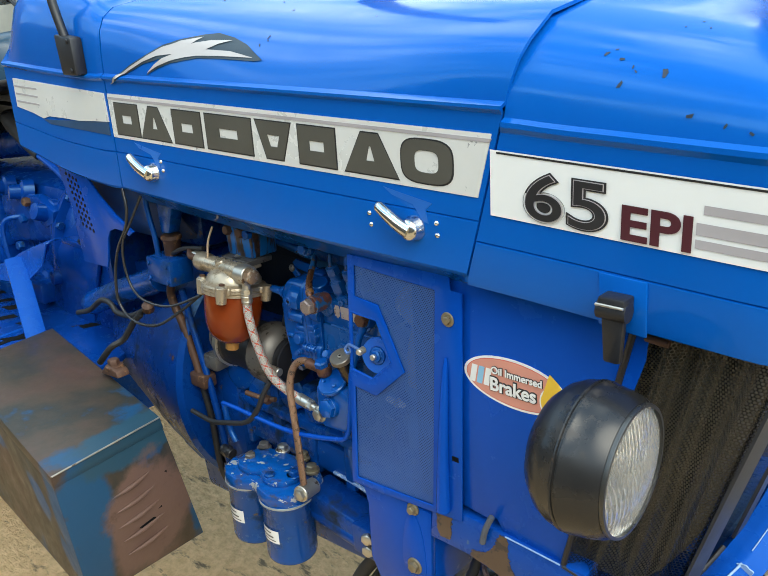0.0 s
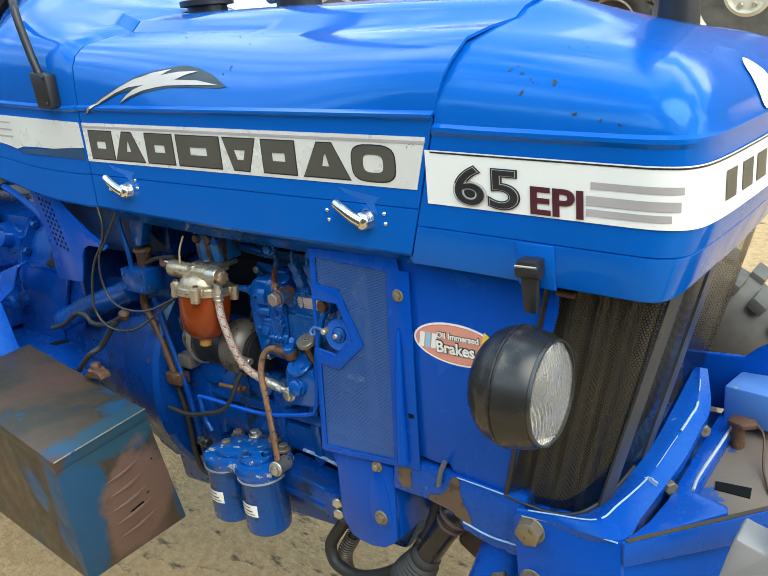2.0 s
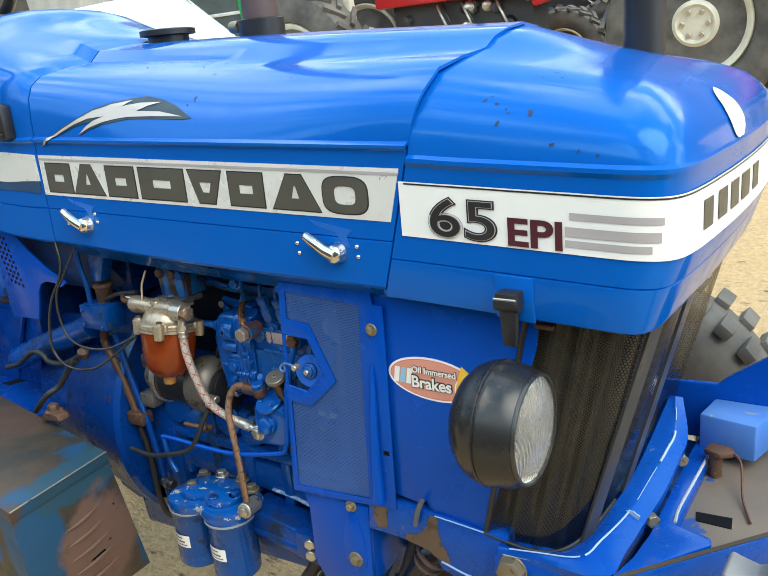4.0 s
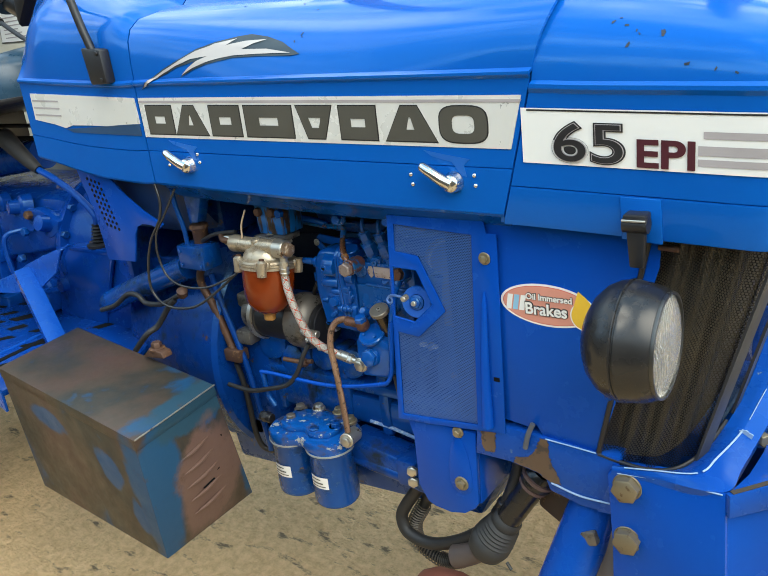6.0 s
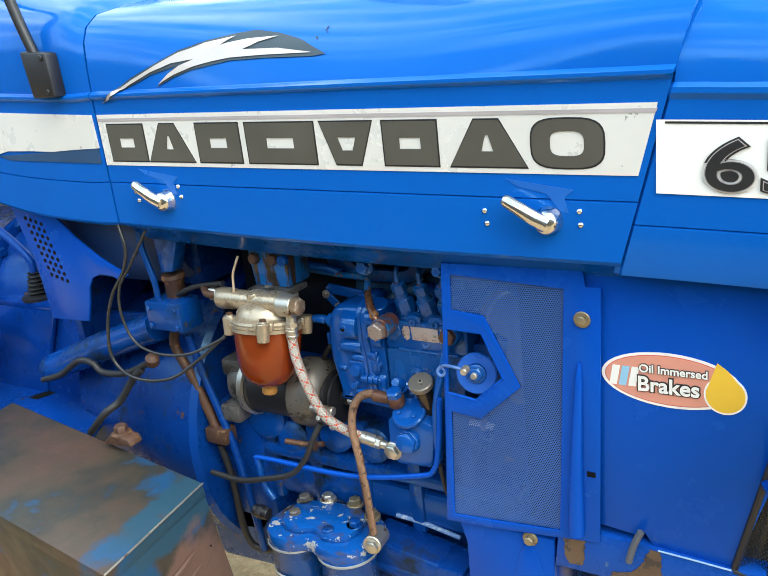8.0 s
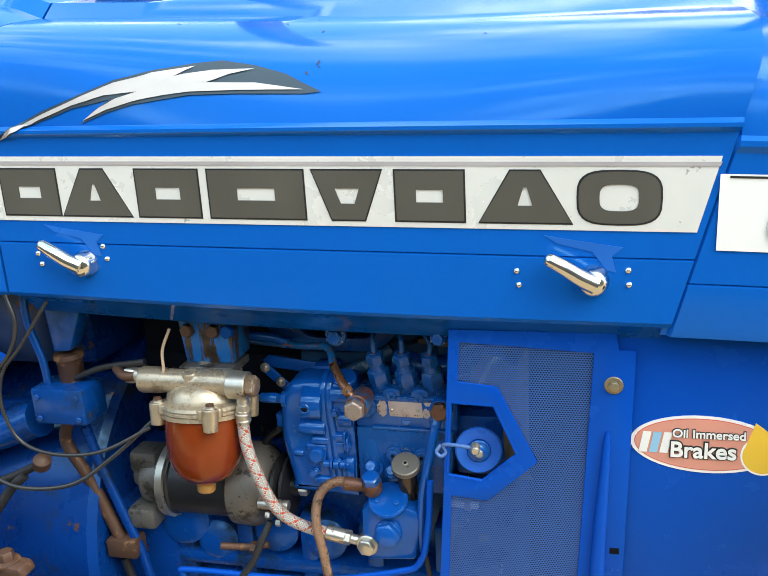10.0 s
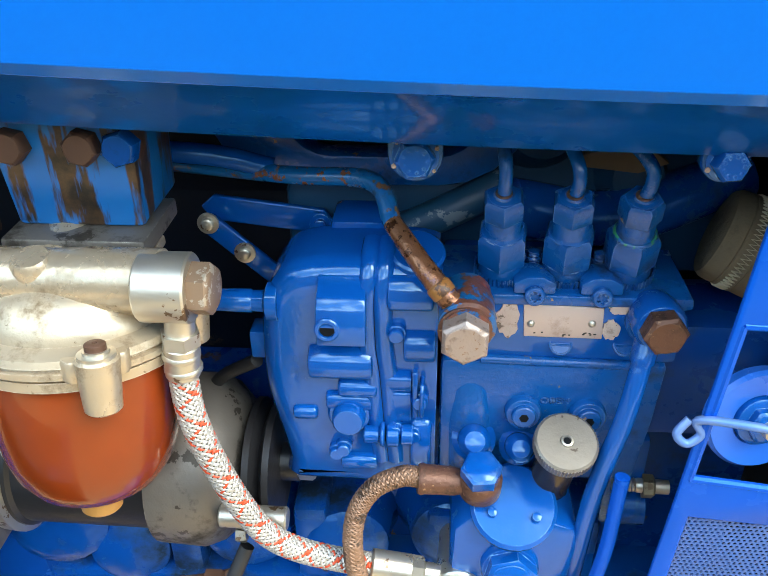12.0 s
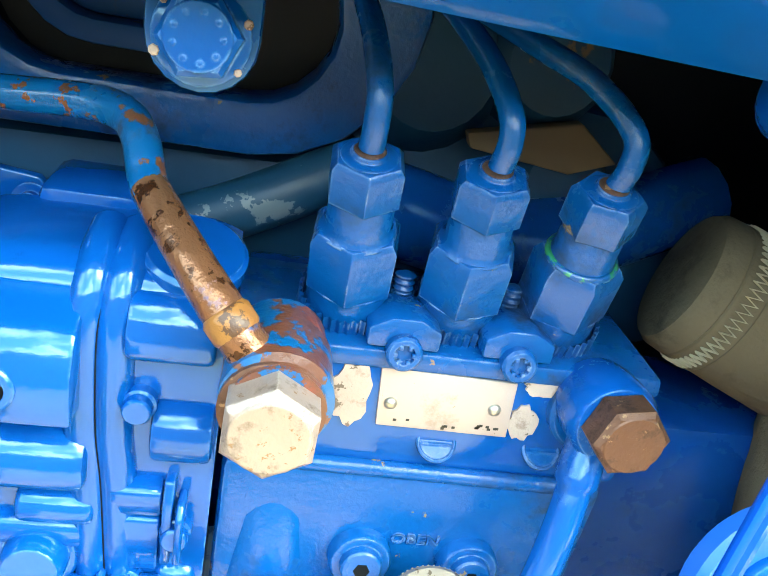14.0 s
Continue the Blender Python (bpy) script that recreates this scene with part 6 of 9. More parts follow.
    for k in range(7):
        x, y = random.uniform(-1.29, -1.15), random.uniform(0.155, 0.235)
        part("shelf_bolt", hexa(B(), (x, y, 0.922), (0, 0, 1), random.uniform(0.010, 0.020), 0.008, k), GEAR_BLUE if k % 3 else RUST, pl)
    # apron below the cowl, arched over the linkage
    ap = part("apron", prism(B(), [(-1.045, 1.175), (-1.032, 1.140), (-1.006, 1.058), (-0.996, 0.951), (-0.904, 0.954), (-0.890, 0.99), (-0.882, 1.016), (-0.869, 1.032), (-0.849, 1.039), (-0.822, 1.038), (-0.803, 1.031), (-0.785, 1.042), (-0.841, 1.067), (-0.889, 1.098), (-0.927, 1.132), (-0.94, 1.165)], 0.028, 0.033, 0.0015), PANEL_BLUE, tractor, "blue apron plate with round holes")
    for i in range(4):
        for j in range(9):
            x, z = -1.002 + 0.0125 * i + 0.0040 * j, 1.128 - 0.0120 * j - 0.003 * i
            part("hole", lathe(B(), (x, 0.0279, z), (0, -1, 0), [(0, 0), (0, 0.0036), (0.0005, 0.0036), (0.0005, 0)], 10), DARK, ap)
    # rounded tank wall behind the apron
    bm = B()
    grid(bm, [[(x, 0.062 + 0.05 * ((z - 1.09) / 0.09) ** 2 * (1 if z < 1.09 else 0.2) + 0.10 * max(0.0, (x + 0.80) / 0.06) ** 2, z) for z in [1.005 + 0.0175 * k for k in range(9)]] for x in [-1.02 + 0.02 * k for k in range(14)]])
    part("tank_wall", thicken(bm, 0.003), paint("dull_blue_grey", (0.015, 0.05, 0.16), (0.03, 0.055, 0.12), 0.4, (0.16, 0.07, 0.03), 0.71, 16, bumpy=0.3), tractor, "dull blue-grey rounded tank wall", 60)
    # gearbox with its covers, studs and pipes
    gb = part("gearbox", box(B(), -2.6, -1.38, 0.185, 0.50, 0.36, 1.03, 0.03), GEAR_BLUE, tractor, "blue gearbox casting behind the cowl")
    part("bell_housing", lathe(B(), (-1.62, 0.33, 0.88), (1, 0, 0), [(0, 0.10), (0.02, 0.15), (0.10, 0.165), (0.20, 0.175), (0.235, 0.195), (0.255, 0.195), (0.26, 0.175), (0.33, 0.165), (0.40, 0.10)], 36), GEAR_BLUE, gb, "rounded blue bell housing")
    for k in range(5):
        a_ = radians(200 + 22 * k)
        part("flange_bolt", hexa(B(), (-1.365, 0.33 + 0.185 * math.cos(a_), 0.88 - 0.185 * math.sin(a_)), (1, 0, 0), 0.018, 0.012, k), CAST_BLUE, gb)
    part("top_tube", cyl(B(), (-2.15, 0.28, 1.055), (-1.568, 0.28, 1.125), 0.042), GEAR_BLUE, gb)
    part("cover", prism(B(), [(-1.66, 0.86), (-1.40, 0.90), (-1.36, 0.98), (-1.44, 1.01), (-1.66, 0.99)], 0.145, 0.18, 0.012), GEAR_BLUE, gb)
    part("cover", prism(B(), [(-2.0, 0.70), (-1.70, 0.72), (-1.68, 0.95), (-1.80, 1.0), (-2.0, 0.98)], 0.13, 0.18, 0.015), GEAR_BLUE, gb)
    random.seed(21)
    for k in range(26):
        x, z = random.uniform(-2.1, -1.33), random.uniform(0.68, 1.05)
        r = random.uniform(0.012, 0.034)
        if k % 2:
            bm = lathe(B(), (x, 0.18, z), (random.uniform(-0.3, 0.3), -1, random.uniform(0, 0.5)), [(0, r * 1.4), (r, r * 1.2), (r * 1.2, r * 0.8), (r * 2.2, r * 0.7), (r * 2.3, 0)], 16)
        else:
            bm = box(B(), x - r, x + r * 1.5, 0.18 - r * 2.0, 0.19, z - r * 0.8, z + r * 0.8, r * 0.25, None)
        part("boss", bm, GEAR_BLUE if k % 3 else CAST_BLUE, gb)
    for k in range(9):
        x, z = random.uniform(-2.0, -1.4), random.uniform(0.75, 1.0)
        part("stud", hexa(B(), (x, 0.135, z), (0.1, -1, 0.1), 0.02, 0.014, k), CAST_BLUE if k % 3 else RUST, gb)
    for k in (1, 4):
        x, z = -1.42 - 0.11 * k, 0.98 - 0.03 * (k % 3)
        bm = tube(B(), [(x, 0.15, z), (x - 0.03, 0.10, z - 0.02), (x - 0.02, 0.10, z - 0.15), (x - 0.06, 0.14, z - 0.22)], 0.0065, 8)
        part("pipe", bm, GEAR_BLUE, gb)
    # gear lever with rubber boot
    lv = part("lever", tube(B(), [(-1.228, 0.168, 0.971), (-1.227, 0.168, 0.996), (-1.25, 0.168, 1.02), (-1.294, 0.168, 1.051), (-1.358, 0.168, 1.083), (-1.423, 0.168, 1.106)], 0.0085, 14), WORN_BLUE, tractor, "blue hand lever with black grip")
    part("grip", tube(B(), [(-1.423, 0.168, 1.106), (-1.451, 0.168, 1.123), (-1.499, 0.168, 1.155), (-1.539, 0.168, 1.186), (-1.553, 0.168, 1.201)], 0.016, 14, 6, lambda t: 0.012 + 0.012 * min(1.0, 1.5 * t) - 0.006 * max(0.0, t - 0.85) / 0.15), RUBBER, lv, "black grip")
    prof = [(0, 0.034), (0.006, 0.035)]
    for k in range(6):
        prof += [(0.010 + 0.008 * k, 0.017 - 0.0012 * k), (0.014 + 0.008 * k, 0.023 - 0.0017 * k)]
    prof += [(0.049 + 0.006, 0.0085)]
    part("boot", lathe(B(), (-1.228, 0.168, 0.922), (0, 0, 1), prof, 20), RUBBER, lv, "ribbed black boot")
    # seat, tipped back a little
    tip = Matrix.Translation((-1.76, 0.31, 1.30)) @ Matrix.Rotation(radians(-6), 4, "Y")
    bm = B()
    rows = []
    for i in range(23):
        u = -1 + 2 * i / 22
        row = []
        for j in range(23):
            v = -1 + 2 * j / 22
            x = u * math.sqrt(max(0, 1 - v * v / 2)) * 0.33
            y = v * math.sqrt(max(0, 1 - u * u / 2)) * 0.30
            h = 0.075 * (1 - max(abs(u), abs(v)) ** 5) - 0.02 * (1 - u * u) * (1 - v * v)
            h += 0.008 * math.sin(v * 7 + u * 3) * (1 - abs(u)) + 0.006 * math.sin(u * 11 + v * 5)
            row.append((x, y, 0.02 + h))
        rows.append(row)
    grid(bm, rows)
    r = bmesh.ops.extrude_face_region(bm, geom=bm.faces[:])
    for v in r["geom"]:
        if isinstance(v, bmesh.types.BMVert):
            v.co = Vector((v.co.x * 0.96, v.co.y * 0.96, -0.045))
    bm.transform(tip)
    st = part("seat", bm, WORN_VINYL, tractor, "worn dark blue vinyl seat", 70)
    part("piping", tube(B(), [tip @ Vector((0.322 * math.cos(a), 0.292 * math.sin(a), 0.022)) for a in [2 * math.pi * k / 24 for k in range(25)]], 0.006, 8, 2), WORN_VINYL, st)
    part("seat_base", box(B(), -0.36, 0.34, -0.31, 0.31, -0.062, -0.046, 0.006, tip), BLACK, st, "black seat base")
    bm = box(B(), -2.36, -2.20, 0.02, 0.60, 1.475, 1.90, 0.065)
    part("backrest", bm, WORN_VINYL, st, "worn dark blue backrest")
    part("suspension", box(B(), -2.35, -1.96, 0.16, 0.48, 1.13, 1.235, 0.012), BLACK, st, "black sprung seat frame")
    part("slide_rail", box(B(), -2.30, -1.80, 0.14, 0.40, 1.135, 1.150, 0.002), DARK, st)
    part("rod", cyl(B(), (-1.97, 0.31, 1.198), (-1.65, 0.31, 1.195), 0.006), BLACK, st)
    part("adjuster_knob", cyl(B(), (-1.87, 0.29, 1.172), (-1.79, 0.29, 1.170), 0.008), RED_PAINT, st, "red adjuster")
    # steering wheel and column
    ax = (-0.42, 0, 0.90)
    hub = part("steering_wheel", lathe(B(), (-1.58, 0.31, 1.535), ax, [(-0.03, 0), (-0.03, 0.05), (0, 0.06), (0.03, 0.05), (0.035, 0)], 24), BLACK, tractor, "black steering wheel with broad spokes")
    M = axis_matrix((-1.60, 0.31, 1.605), ax)
    part("rim", tube(B(), [M @ Vector((0.215 * math.cos(a), 0.215 * math.sin(a), 0.0)) for a in [2 * math.pi * i / 24 for i in range(25)]], 0.016, 12, 3), BLACK, hub)
    for a in (0.3, 2.4, 4.5):
        m_ = M @ Matrix.Rotation(a, 4, "Z")
        part("spoke", prism(B(), [(0.02, -0.055), (0.06, -0.045), (0.20, -0.004), (0.212, 0.004), (0.19, 0.010), (0.08, -0.022), (0.02, -0.028)], -0.020, 0.020, 0.004, m_), BLACK, hub)
    part("column", tube(B(), [(-1.57, 0.31, 1.53), (-1.45, 0.31, 1.475), (-1.20, 0.31, 1.38)], 0.045, 16, 3), BLACK, hub, "black column shroud")
    bm = tube(B(), [(-1.30, 0.18, 1.395), (-1.37, 0.18, 1.425), (-1.45, 0.18, 1.468)], 0.0055, 10, 5)
    stalk = part("stalk", bm, BLACK, hub)
    part("knob", tube(B(), [(-1.44, 0.18, 1.463), (-1.475, 0.18, 1.482), (-1.505, 0.18, 1.498)], 0.014, 12, 4, lambda t: 0.009 + 0.006 * t), RUBBER, stalk)
    part("dash_cover", prism(B(), [(-1.36, 1.44), (-1.35, 1.53), (-1.31, 1.562), (-1.20, 1.568), (-1.19, 1.55), (-1.30, 1.50)], 0.17, 0.45, 0.012), BLACK, tractor, "black dash cover")
    # cream mudguards
    bm = prism(B(), [(-1.80, 0.93), (-1.86, 1.45), (-1.93, 1.56), (-2.05, 1.615), (-2.25, 1.628), (-2.60, 1.66), (-3.0, 1.60), (-3.2, 1.3), (-3.2, 0.93)], 0.66, 0.668, 0.002)
    fd = part("mudguard", bm, CREAM, tractor, "cream mudguard with pasted notices")
    part("mudguard_top", prism(B(), [(-1.93, 1.56), (-2.05, 1.615), (-2.25, 1.628), (-2.60, 1.66), (-3.0, 1.60), (-3.0, 1.592), (-2.60, 1.652), (-2.25, 1.62), (-2.05, 1.607), (-1.935, 1.553)], 0.655, 1.02, 0.001), CREAM, fd)
    part("ledge", box(B(), -3.2, -1.80, 0.62, 0.66, 0.93, 0.945, 0.003), CREAM, fd)
    note = part("notice", prism(B(), [(-2.30, 1.43), (-2.125, 1.425), (-2.105, 1.52), (-2.285, 1.528)], 0.6575, 0.6600), WHITE_DECAL, fd, "white paper notice")
    part("notice_frame", prism(B(), [(-2.305, 1.425), (-2.120, 1.420), (-2.100, 1.524), (-2.29, 1.533)], 0.6588, 0.6602), GREY_INK, fd)
    for k in range(6):
        part("notice_bar", box(B(), -2.27, -2.14 - 0.02 * (k % 3), 0.6568, 0.6576, 1.44 + 0.013 * k, 1.4435 + 0.013 * k, 0.0), PALE_GREY, note)
    note = part("notice", prism(B(), [(-2.085, 1.418), (-1.955, 1.414), (-1.945, 1.512), (-2.07, 1.518)], 0.6575, 0.6600), YELLOW_INK, fd, "yellow warning notice")
    for k in range(6):
        part("notice_bar", box(B(), -2.065, -1.975 - 0.015 * (k % 2), 0.6568, 0.6576, 1.428 + 0.013 * k, 1.433 + 0.013 * k, 0.0), RED_INK, note)
    bm = prism(B(), [(-1.745, 0.97), (-1.742, 0.80), (-1.750, 0.64), (-1.80, 0.60), (-2.4, 0.60), (-2.6, 1.0), (-2.4, 1.25), (-1.95, 1.15)], -0.03, -0.024, 0.002)
    nf = part("mudguard", bm, CREAM, tractor, "cream mudguard edge beside the foot plate")
    part("seam_line", box(B(), -2.4, -1.744, -0.032, -0.029, 0.86, 0.864, 0.0), PALE_GREY, nf)
    # rear wheels on their axle
    for y in (-0.20, 0.86):
        gz = ground_z(-2.5, y)
        bm = lathe(B(), (-2.5, y - 0.17, gz + 0.66), (0, 1, 0), [(0.05, 0.36), (0.0, 0.42), (-0.01, 0.54), (0.03, 0.63), (0.10, 0.66), (0.24, 0.66), (0.31, 0.63), (0.35, 0.54), (0.34, 0.42), (0.29, 0.36), (0.18, 0.34), (0.17, 0.0), (0.15, 0.0), (0.15, 0.34)], 48)
        part("rear_wheel", bm, RUBBER, tractor, "black rear tyre")
    part("rear_axle", cyl(B(), (-2.5, -0.1, 0.72), (-2.5, 0.78, 0.74), 0.09), CAST_BLUE, tractor, "blue rear axle")


build_platform()


# ---- injection pump and its plumbing ----
PUMP_STEEL = paint("pump_plate_metal", (0.55, 0.445, 0.405), (0.46, 0.365, 0.33), 0.42, (0.30, 0.23, 0.18), 0.76, 420, metallic=0.3, bumpy=0.2, bscale=140, dirt=(0.42, 0.31, 0.25), dirt_at=0.63, dirt_scale=60)
RUST_HEX = paint("copper_rust", (0.15, 0.066, 0.038), (0.095, 0.042, 0.027), 0.45, (0.30, 0.17, 0.09), 0.70, 320, metallic=0.4, bumpy=0.6, bscale=260, dirt=(0.06, 0.03, 0.02), dirt_at=0.56, dirt_scale=120)
PALE_HEX = paint("pale_zinc", (0.385, 0.315, 0.29), (0.26, 0.20, 0.17), 0.40, (0.22, 0.13, 0.075), 0.70, 420, metallic=0.45, bumpy=0.5, bscale=220, dirt=(0.17, 0.12, 0.09), dirt_at=0.57, dirt_scale=90, soft_edge=0.0012, wear=(0.60, 0.52, 0.45))
PIPE_RUST = paint("pipe_peeling", (0.0, 0.10, 0.30), (0.0, 0.085, 0.25), 0.25, (0.16, 0.060, 0.025), 0.655, 150, coat=0.5, bumpy=0.6, bscale=170, dirt=(0.03, 0.05, 0.08), dirt_at=0.60, dirt_scale=60)
PIPE_BARE = paint("pipe_bare_rust", (0.34, 0.17, 0.09), (0.18, 0.065, 0.028), 0.20, (0.07, 0.025, 0.010), 0.64, 240, metallic=0.55, bumpy=0.8, bscale=190, dirt=(0.0, 0.08, 0.24), dirt_at=0.63, dirt_scale=90)
FLAKED = paint("flaked_metal", (0.52, 0.42, 0.37), (0.36, 0.28, 0.25), 0.55, (0.13, 0.095, 0.075), 0.66, 230, metallic=0.15, bumpy=0.6, bscale=300, dirt=(0.27, 0.19, 0.155), dirt_at=0.56, dirt_scale=130)
BRUSHED = paint("brushed_knob", (0.30, 0.27, 0.23), (0.22, 0.195, 0.165), 0.36, (0.10, 0.08, 0.06), 0.72, 200, metallic=0.7, bumpy=0.2, bscale=220)
RUSTY_UNION = paint("rusty_union", (0.055, 0.030, 0.024), (0.14, 0.042, 0.020), 0.35, (0.0, 0.075, 0.22), 0.575, 90, coat=0.4, bumpy=0.6, bscale=200, dirt=(0.24, 0.05, 0.025), dirt_at=0.62, dirt_scale=70)
SEALANT = paint("green_sealant", (0.0, 0.080, 0.28), (0.0, 0.065, 0.24), 0.3, (0.03, 0.22, 0.09), 0.60, 110, coat=0.5, bumpy=0.5, bscale=300)
KHAKI = paint("khaki_canvas", (0.15, 0.115, 0.072), (0.10, 0.075, 0.047), 0.85, None, bumpy=0.8, bscale=240, dirt=(0.07, 0.054, 0.035), dirt_at=0.58, dirt_scale=30, spec=0.15)

pump = part("injection_pump", box(B(), -0.366, -0.243, 0.088, 0.150, 0.945, 0.985, 0.003), PUMP_BLUE, tractor, "glossy blue three-line injection pump")


def build_pump_body():
    # lower body, a little proud, with rounded top ledge
    bm = prism(B(), [(-0.366, 0.945), (-0.247, 0.945), (-0.249, 0.905), (-0.254, 0.862), (-0.366, 0.862)], 0.0855, 0.150, 0.0035)
    part("lower_body", bm, SATIN_BLUE, pump)
    bm = tube(B(), [(-0.345, 0.0875, 0.9455), (-0.256, 0.0875, 0.9435)], 0.0028, 10, 1)
    part("ledge", bm, SATIN_BLUE, pump)
    # top deck edge
    bm = prism(B(), [(-0.367, 0.986), (-0.2415, 0.986), (-0.2405, 0.980), (-0.250, 0.9775), (-0.262, 0.980), (-0.345, 0.980), (-0.355, 0.976), (-0.367, 0.979)], 0.0865, 0.140, 0.0012)
    part("deck", bm, SATIN_BLUE, pump)
    # name plate with rivets, bare patches beside it
    plate_ = part("name_plate", prism(B(), [(-0.3250, 0.9805), (-0.2845, 0.9795), (-0.2835, 0.9605), (-0.3235, 0.9610)], 0.0868, 0.0882, 0.0004), PUMP_STEEL, pump, "blank scuffed metal name plate")
    for x, z in ((-0.3205, 0.9690), (-0.2895, 0.9700)):
        part("rivet", lathe(B(), (x, 0.087, z), (0, -1, 0), [(0, 0), (0, 0.0021), (0.0009, 0.0018), (0.0016, 0.0009), (0.0017, 0)], 14), STEEL, plate_)
    random.seed(14)
    for x, z, n_ in ((-0.3155, 0.9630, 2), (-0.3020, 0.9622, 4), (-0.2905, 0.9635, 9)):
        for k in range(n_):
            u, w = x + random.uniform(-0.0035, 0.0035), z + random.uniform(-0.0008, 0.0008)
            part("ink_fleck", box(B(), u - 0.0005, u + 0.0005, 0.0866, 0.0870, w - 0.0003, w + 0.0004, 0), BLACK_INK, plate_)

    def flake(cx, cz, rx, rz, seed):
        random.seed(seed)
        pts = []
        for k in range(22):
            t = 2 * math.pi * k / 22
            r = random.uniform(0.78, 1.12)
            pts.append((cx + rx * r * math.cos(t), cz + rz * r * math.sin(t)))
        return part("bare_patch", prism(B(), pts, 0.0872, 0.0884, 0.0), FLAKED, pump, "bare grey metal where paint flaked")
    flake(-0.3322, 0.9710, 0.0062, 0.0112, 3)
    flake(-0.2765, 0.9785, 0.0058, 0.0034, 5)
    flake(-0.2795, 0.9660, 0.0046, 0.0064, 6)
    # filler screws set slanting under the plate
    for x, z in ((-0.304, 0.9555), (-0.271, 0.9560)):
        bm = lathe(B(), (x, 0.0885, z), (0, -0.75, 0.65), [(0, 0), (0, 0.0062), (0.0012, 0.0062), (0.0016, 0.0054), (0.0010, 0.0050), (0.0010, 0)], 22)
        box(bm, x - 0.005, x + 0.005, 0.0870, 0.0880, z - 0.0004, z + 0.0004, 0)
        part("slot_screw", bm, SATIN_BLUE, pump)
    # round bosses with socket plugs
    for x, z in ((-0.3205, 0.913), (-0.2855, 0.912)):
        bm = lathe(B(), (x, 0.0870, z), (0, -1, 0.12), [(0, 0), (0, 0.0105), (0.002, 0.0100), (0.006, 0.0098), (0.0072, 0.0090), (0.0072, 0.0066), (0.0100, 0.0064), (0.0106, 0.0058), (0.0106, 0.0026)], 26)
        b_ = part("plug", bm, SATIN_BLUE, pump)
        part("socket", lathe(B(), (x, 0.0765, z + 0.0012), (0, -1, 0.12), [(0, 0), (0, 0.0026), (0.0002, 0.0026), (0.0002, 0)], 6), DARK, b_)
    bm = text_mesh("OBEN", 0.0052, 1.15)
    for v in bm.verts:
        v.co += Vector((-0.3115, 0.0852, 0.9185))
    part("cast_letters", bm, SATIN_BLUE, pump)
    # left and right round pads behind the banjos
    for x, z, r in ((-0.3525, 0.972, 0.0135), (-0.2605, 0.973, 0.0130)):
        bm = lathe(B(), (x, 0.0885, z), (0, -1, 0.05), [(0, 0), (0, r), (0.004, r), (0.0052, r - 0.0012), (0.0052, 0)], 28)
        part("pad", bm, SATIN_BLUE, pump)
    # smooth swelling at the left of the lower body
    bm = lathe(B(), (-0.349, 0.098, 0.870), (0, 0, 1), [(0, 0.0165), (0.03, 0.0170), (0.055, 0.0150), (0.066, 0.010), (0.070, 0)], 22)
    part("swelling", bm, SATIN_BLUE, pump)


build_pump_body()


def build_valve(x, turn, lean):
    up = Vector((lean, -0.36, 1)).normalized()
    a = Vector((x, 0.1085, 0.985))
    bm = lathe(B(), a, up, [(-0.006, 0), (-0.006, 0.0140), (0.0025, 0.0142), (0.0030, 0.0132), (0.0065, 0.0132), (0.0090, 0.0120), (0.0162, 0.0120)], 30)
    v = part("delivery_valve", bm, SATIN_BLUE, pump, "blue hexagon delivery valve holder")
    # knurled foot
    fr = axis_matrix(a, up)
    bm = B()
    rows = []
    for k in range(145):
        t = 2 * math.pi * k / 144
        r = 0.0136 + 0.0006 * math.cos(t * 36)
        rows.append([fr @ Vector((r * math.cos(t), r * math.sin(t), z)) for z in (0.0040, 0.0110)])
    grid(bm, rows)
    part("knurl", bm, SATIN_BLUE, v, "", 20)
    part("holder", hexa(B(), a + up * 0.0158, up, 0.0232, 0.0190, turn, False), SATIN_BLUE, v)
    bm = lathe(B(), a + up * 0.0340, up, [(0, 0.0108), (0.0012, 0.0098), (0.0025, 0.0090), (0.0115, 0.0088), (0.0125, 0.0080)], 30)
    part("neck", bm, SATIN_BLUE, v)
    bm = hexa(B(), a + up * 0.0460, up, 0.0182, 0.0120, turn + 0.12, False)
    part("pipe_nut", bm, SATIN_BLUE, v)
    bm = lathe(B(), a + up * 0.0568, up, [(0, 0.0078), (0.0012, 0.0074), (0.0020, 0.0050), (0.0030, 0.0046)], 22)
    part("nut_collar", bm, SATIN_BLUE, v)
    part("rust_ring", lathe(B(), a + up * 0.0590, up, [(0, 0.0049), (0.0005, 0.0046), (0.0012, 0.0036), (0.0014, 0.0030)], 20), RUST_HEX, v, "ring of rust round the pipe")
    part("sealant", lathe(B(), a + up * 0.0022, up, [(0, 0.0140), (0.0004, 0.0147), (0.0012, 0.0148), (0.0018, 0.0138)], 28), SEALANT, v, "smear of green sealant")
    return v, a + up * 0.057


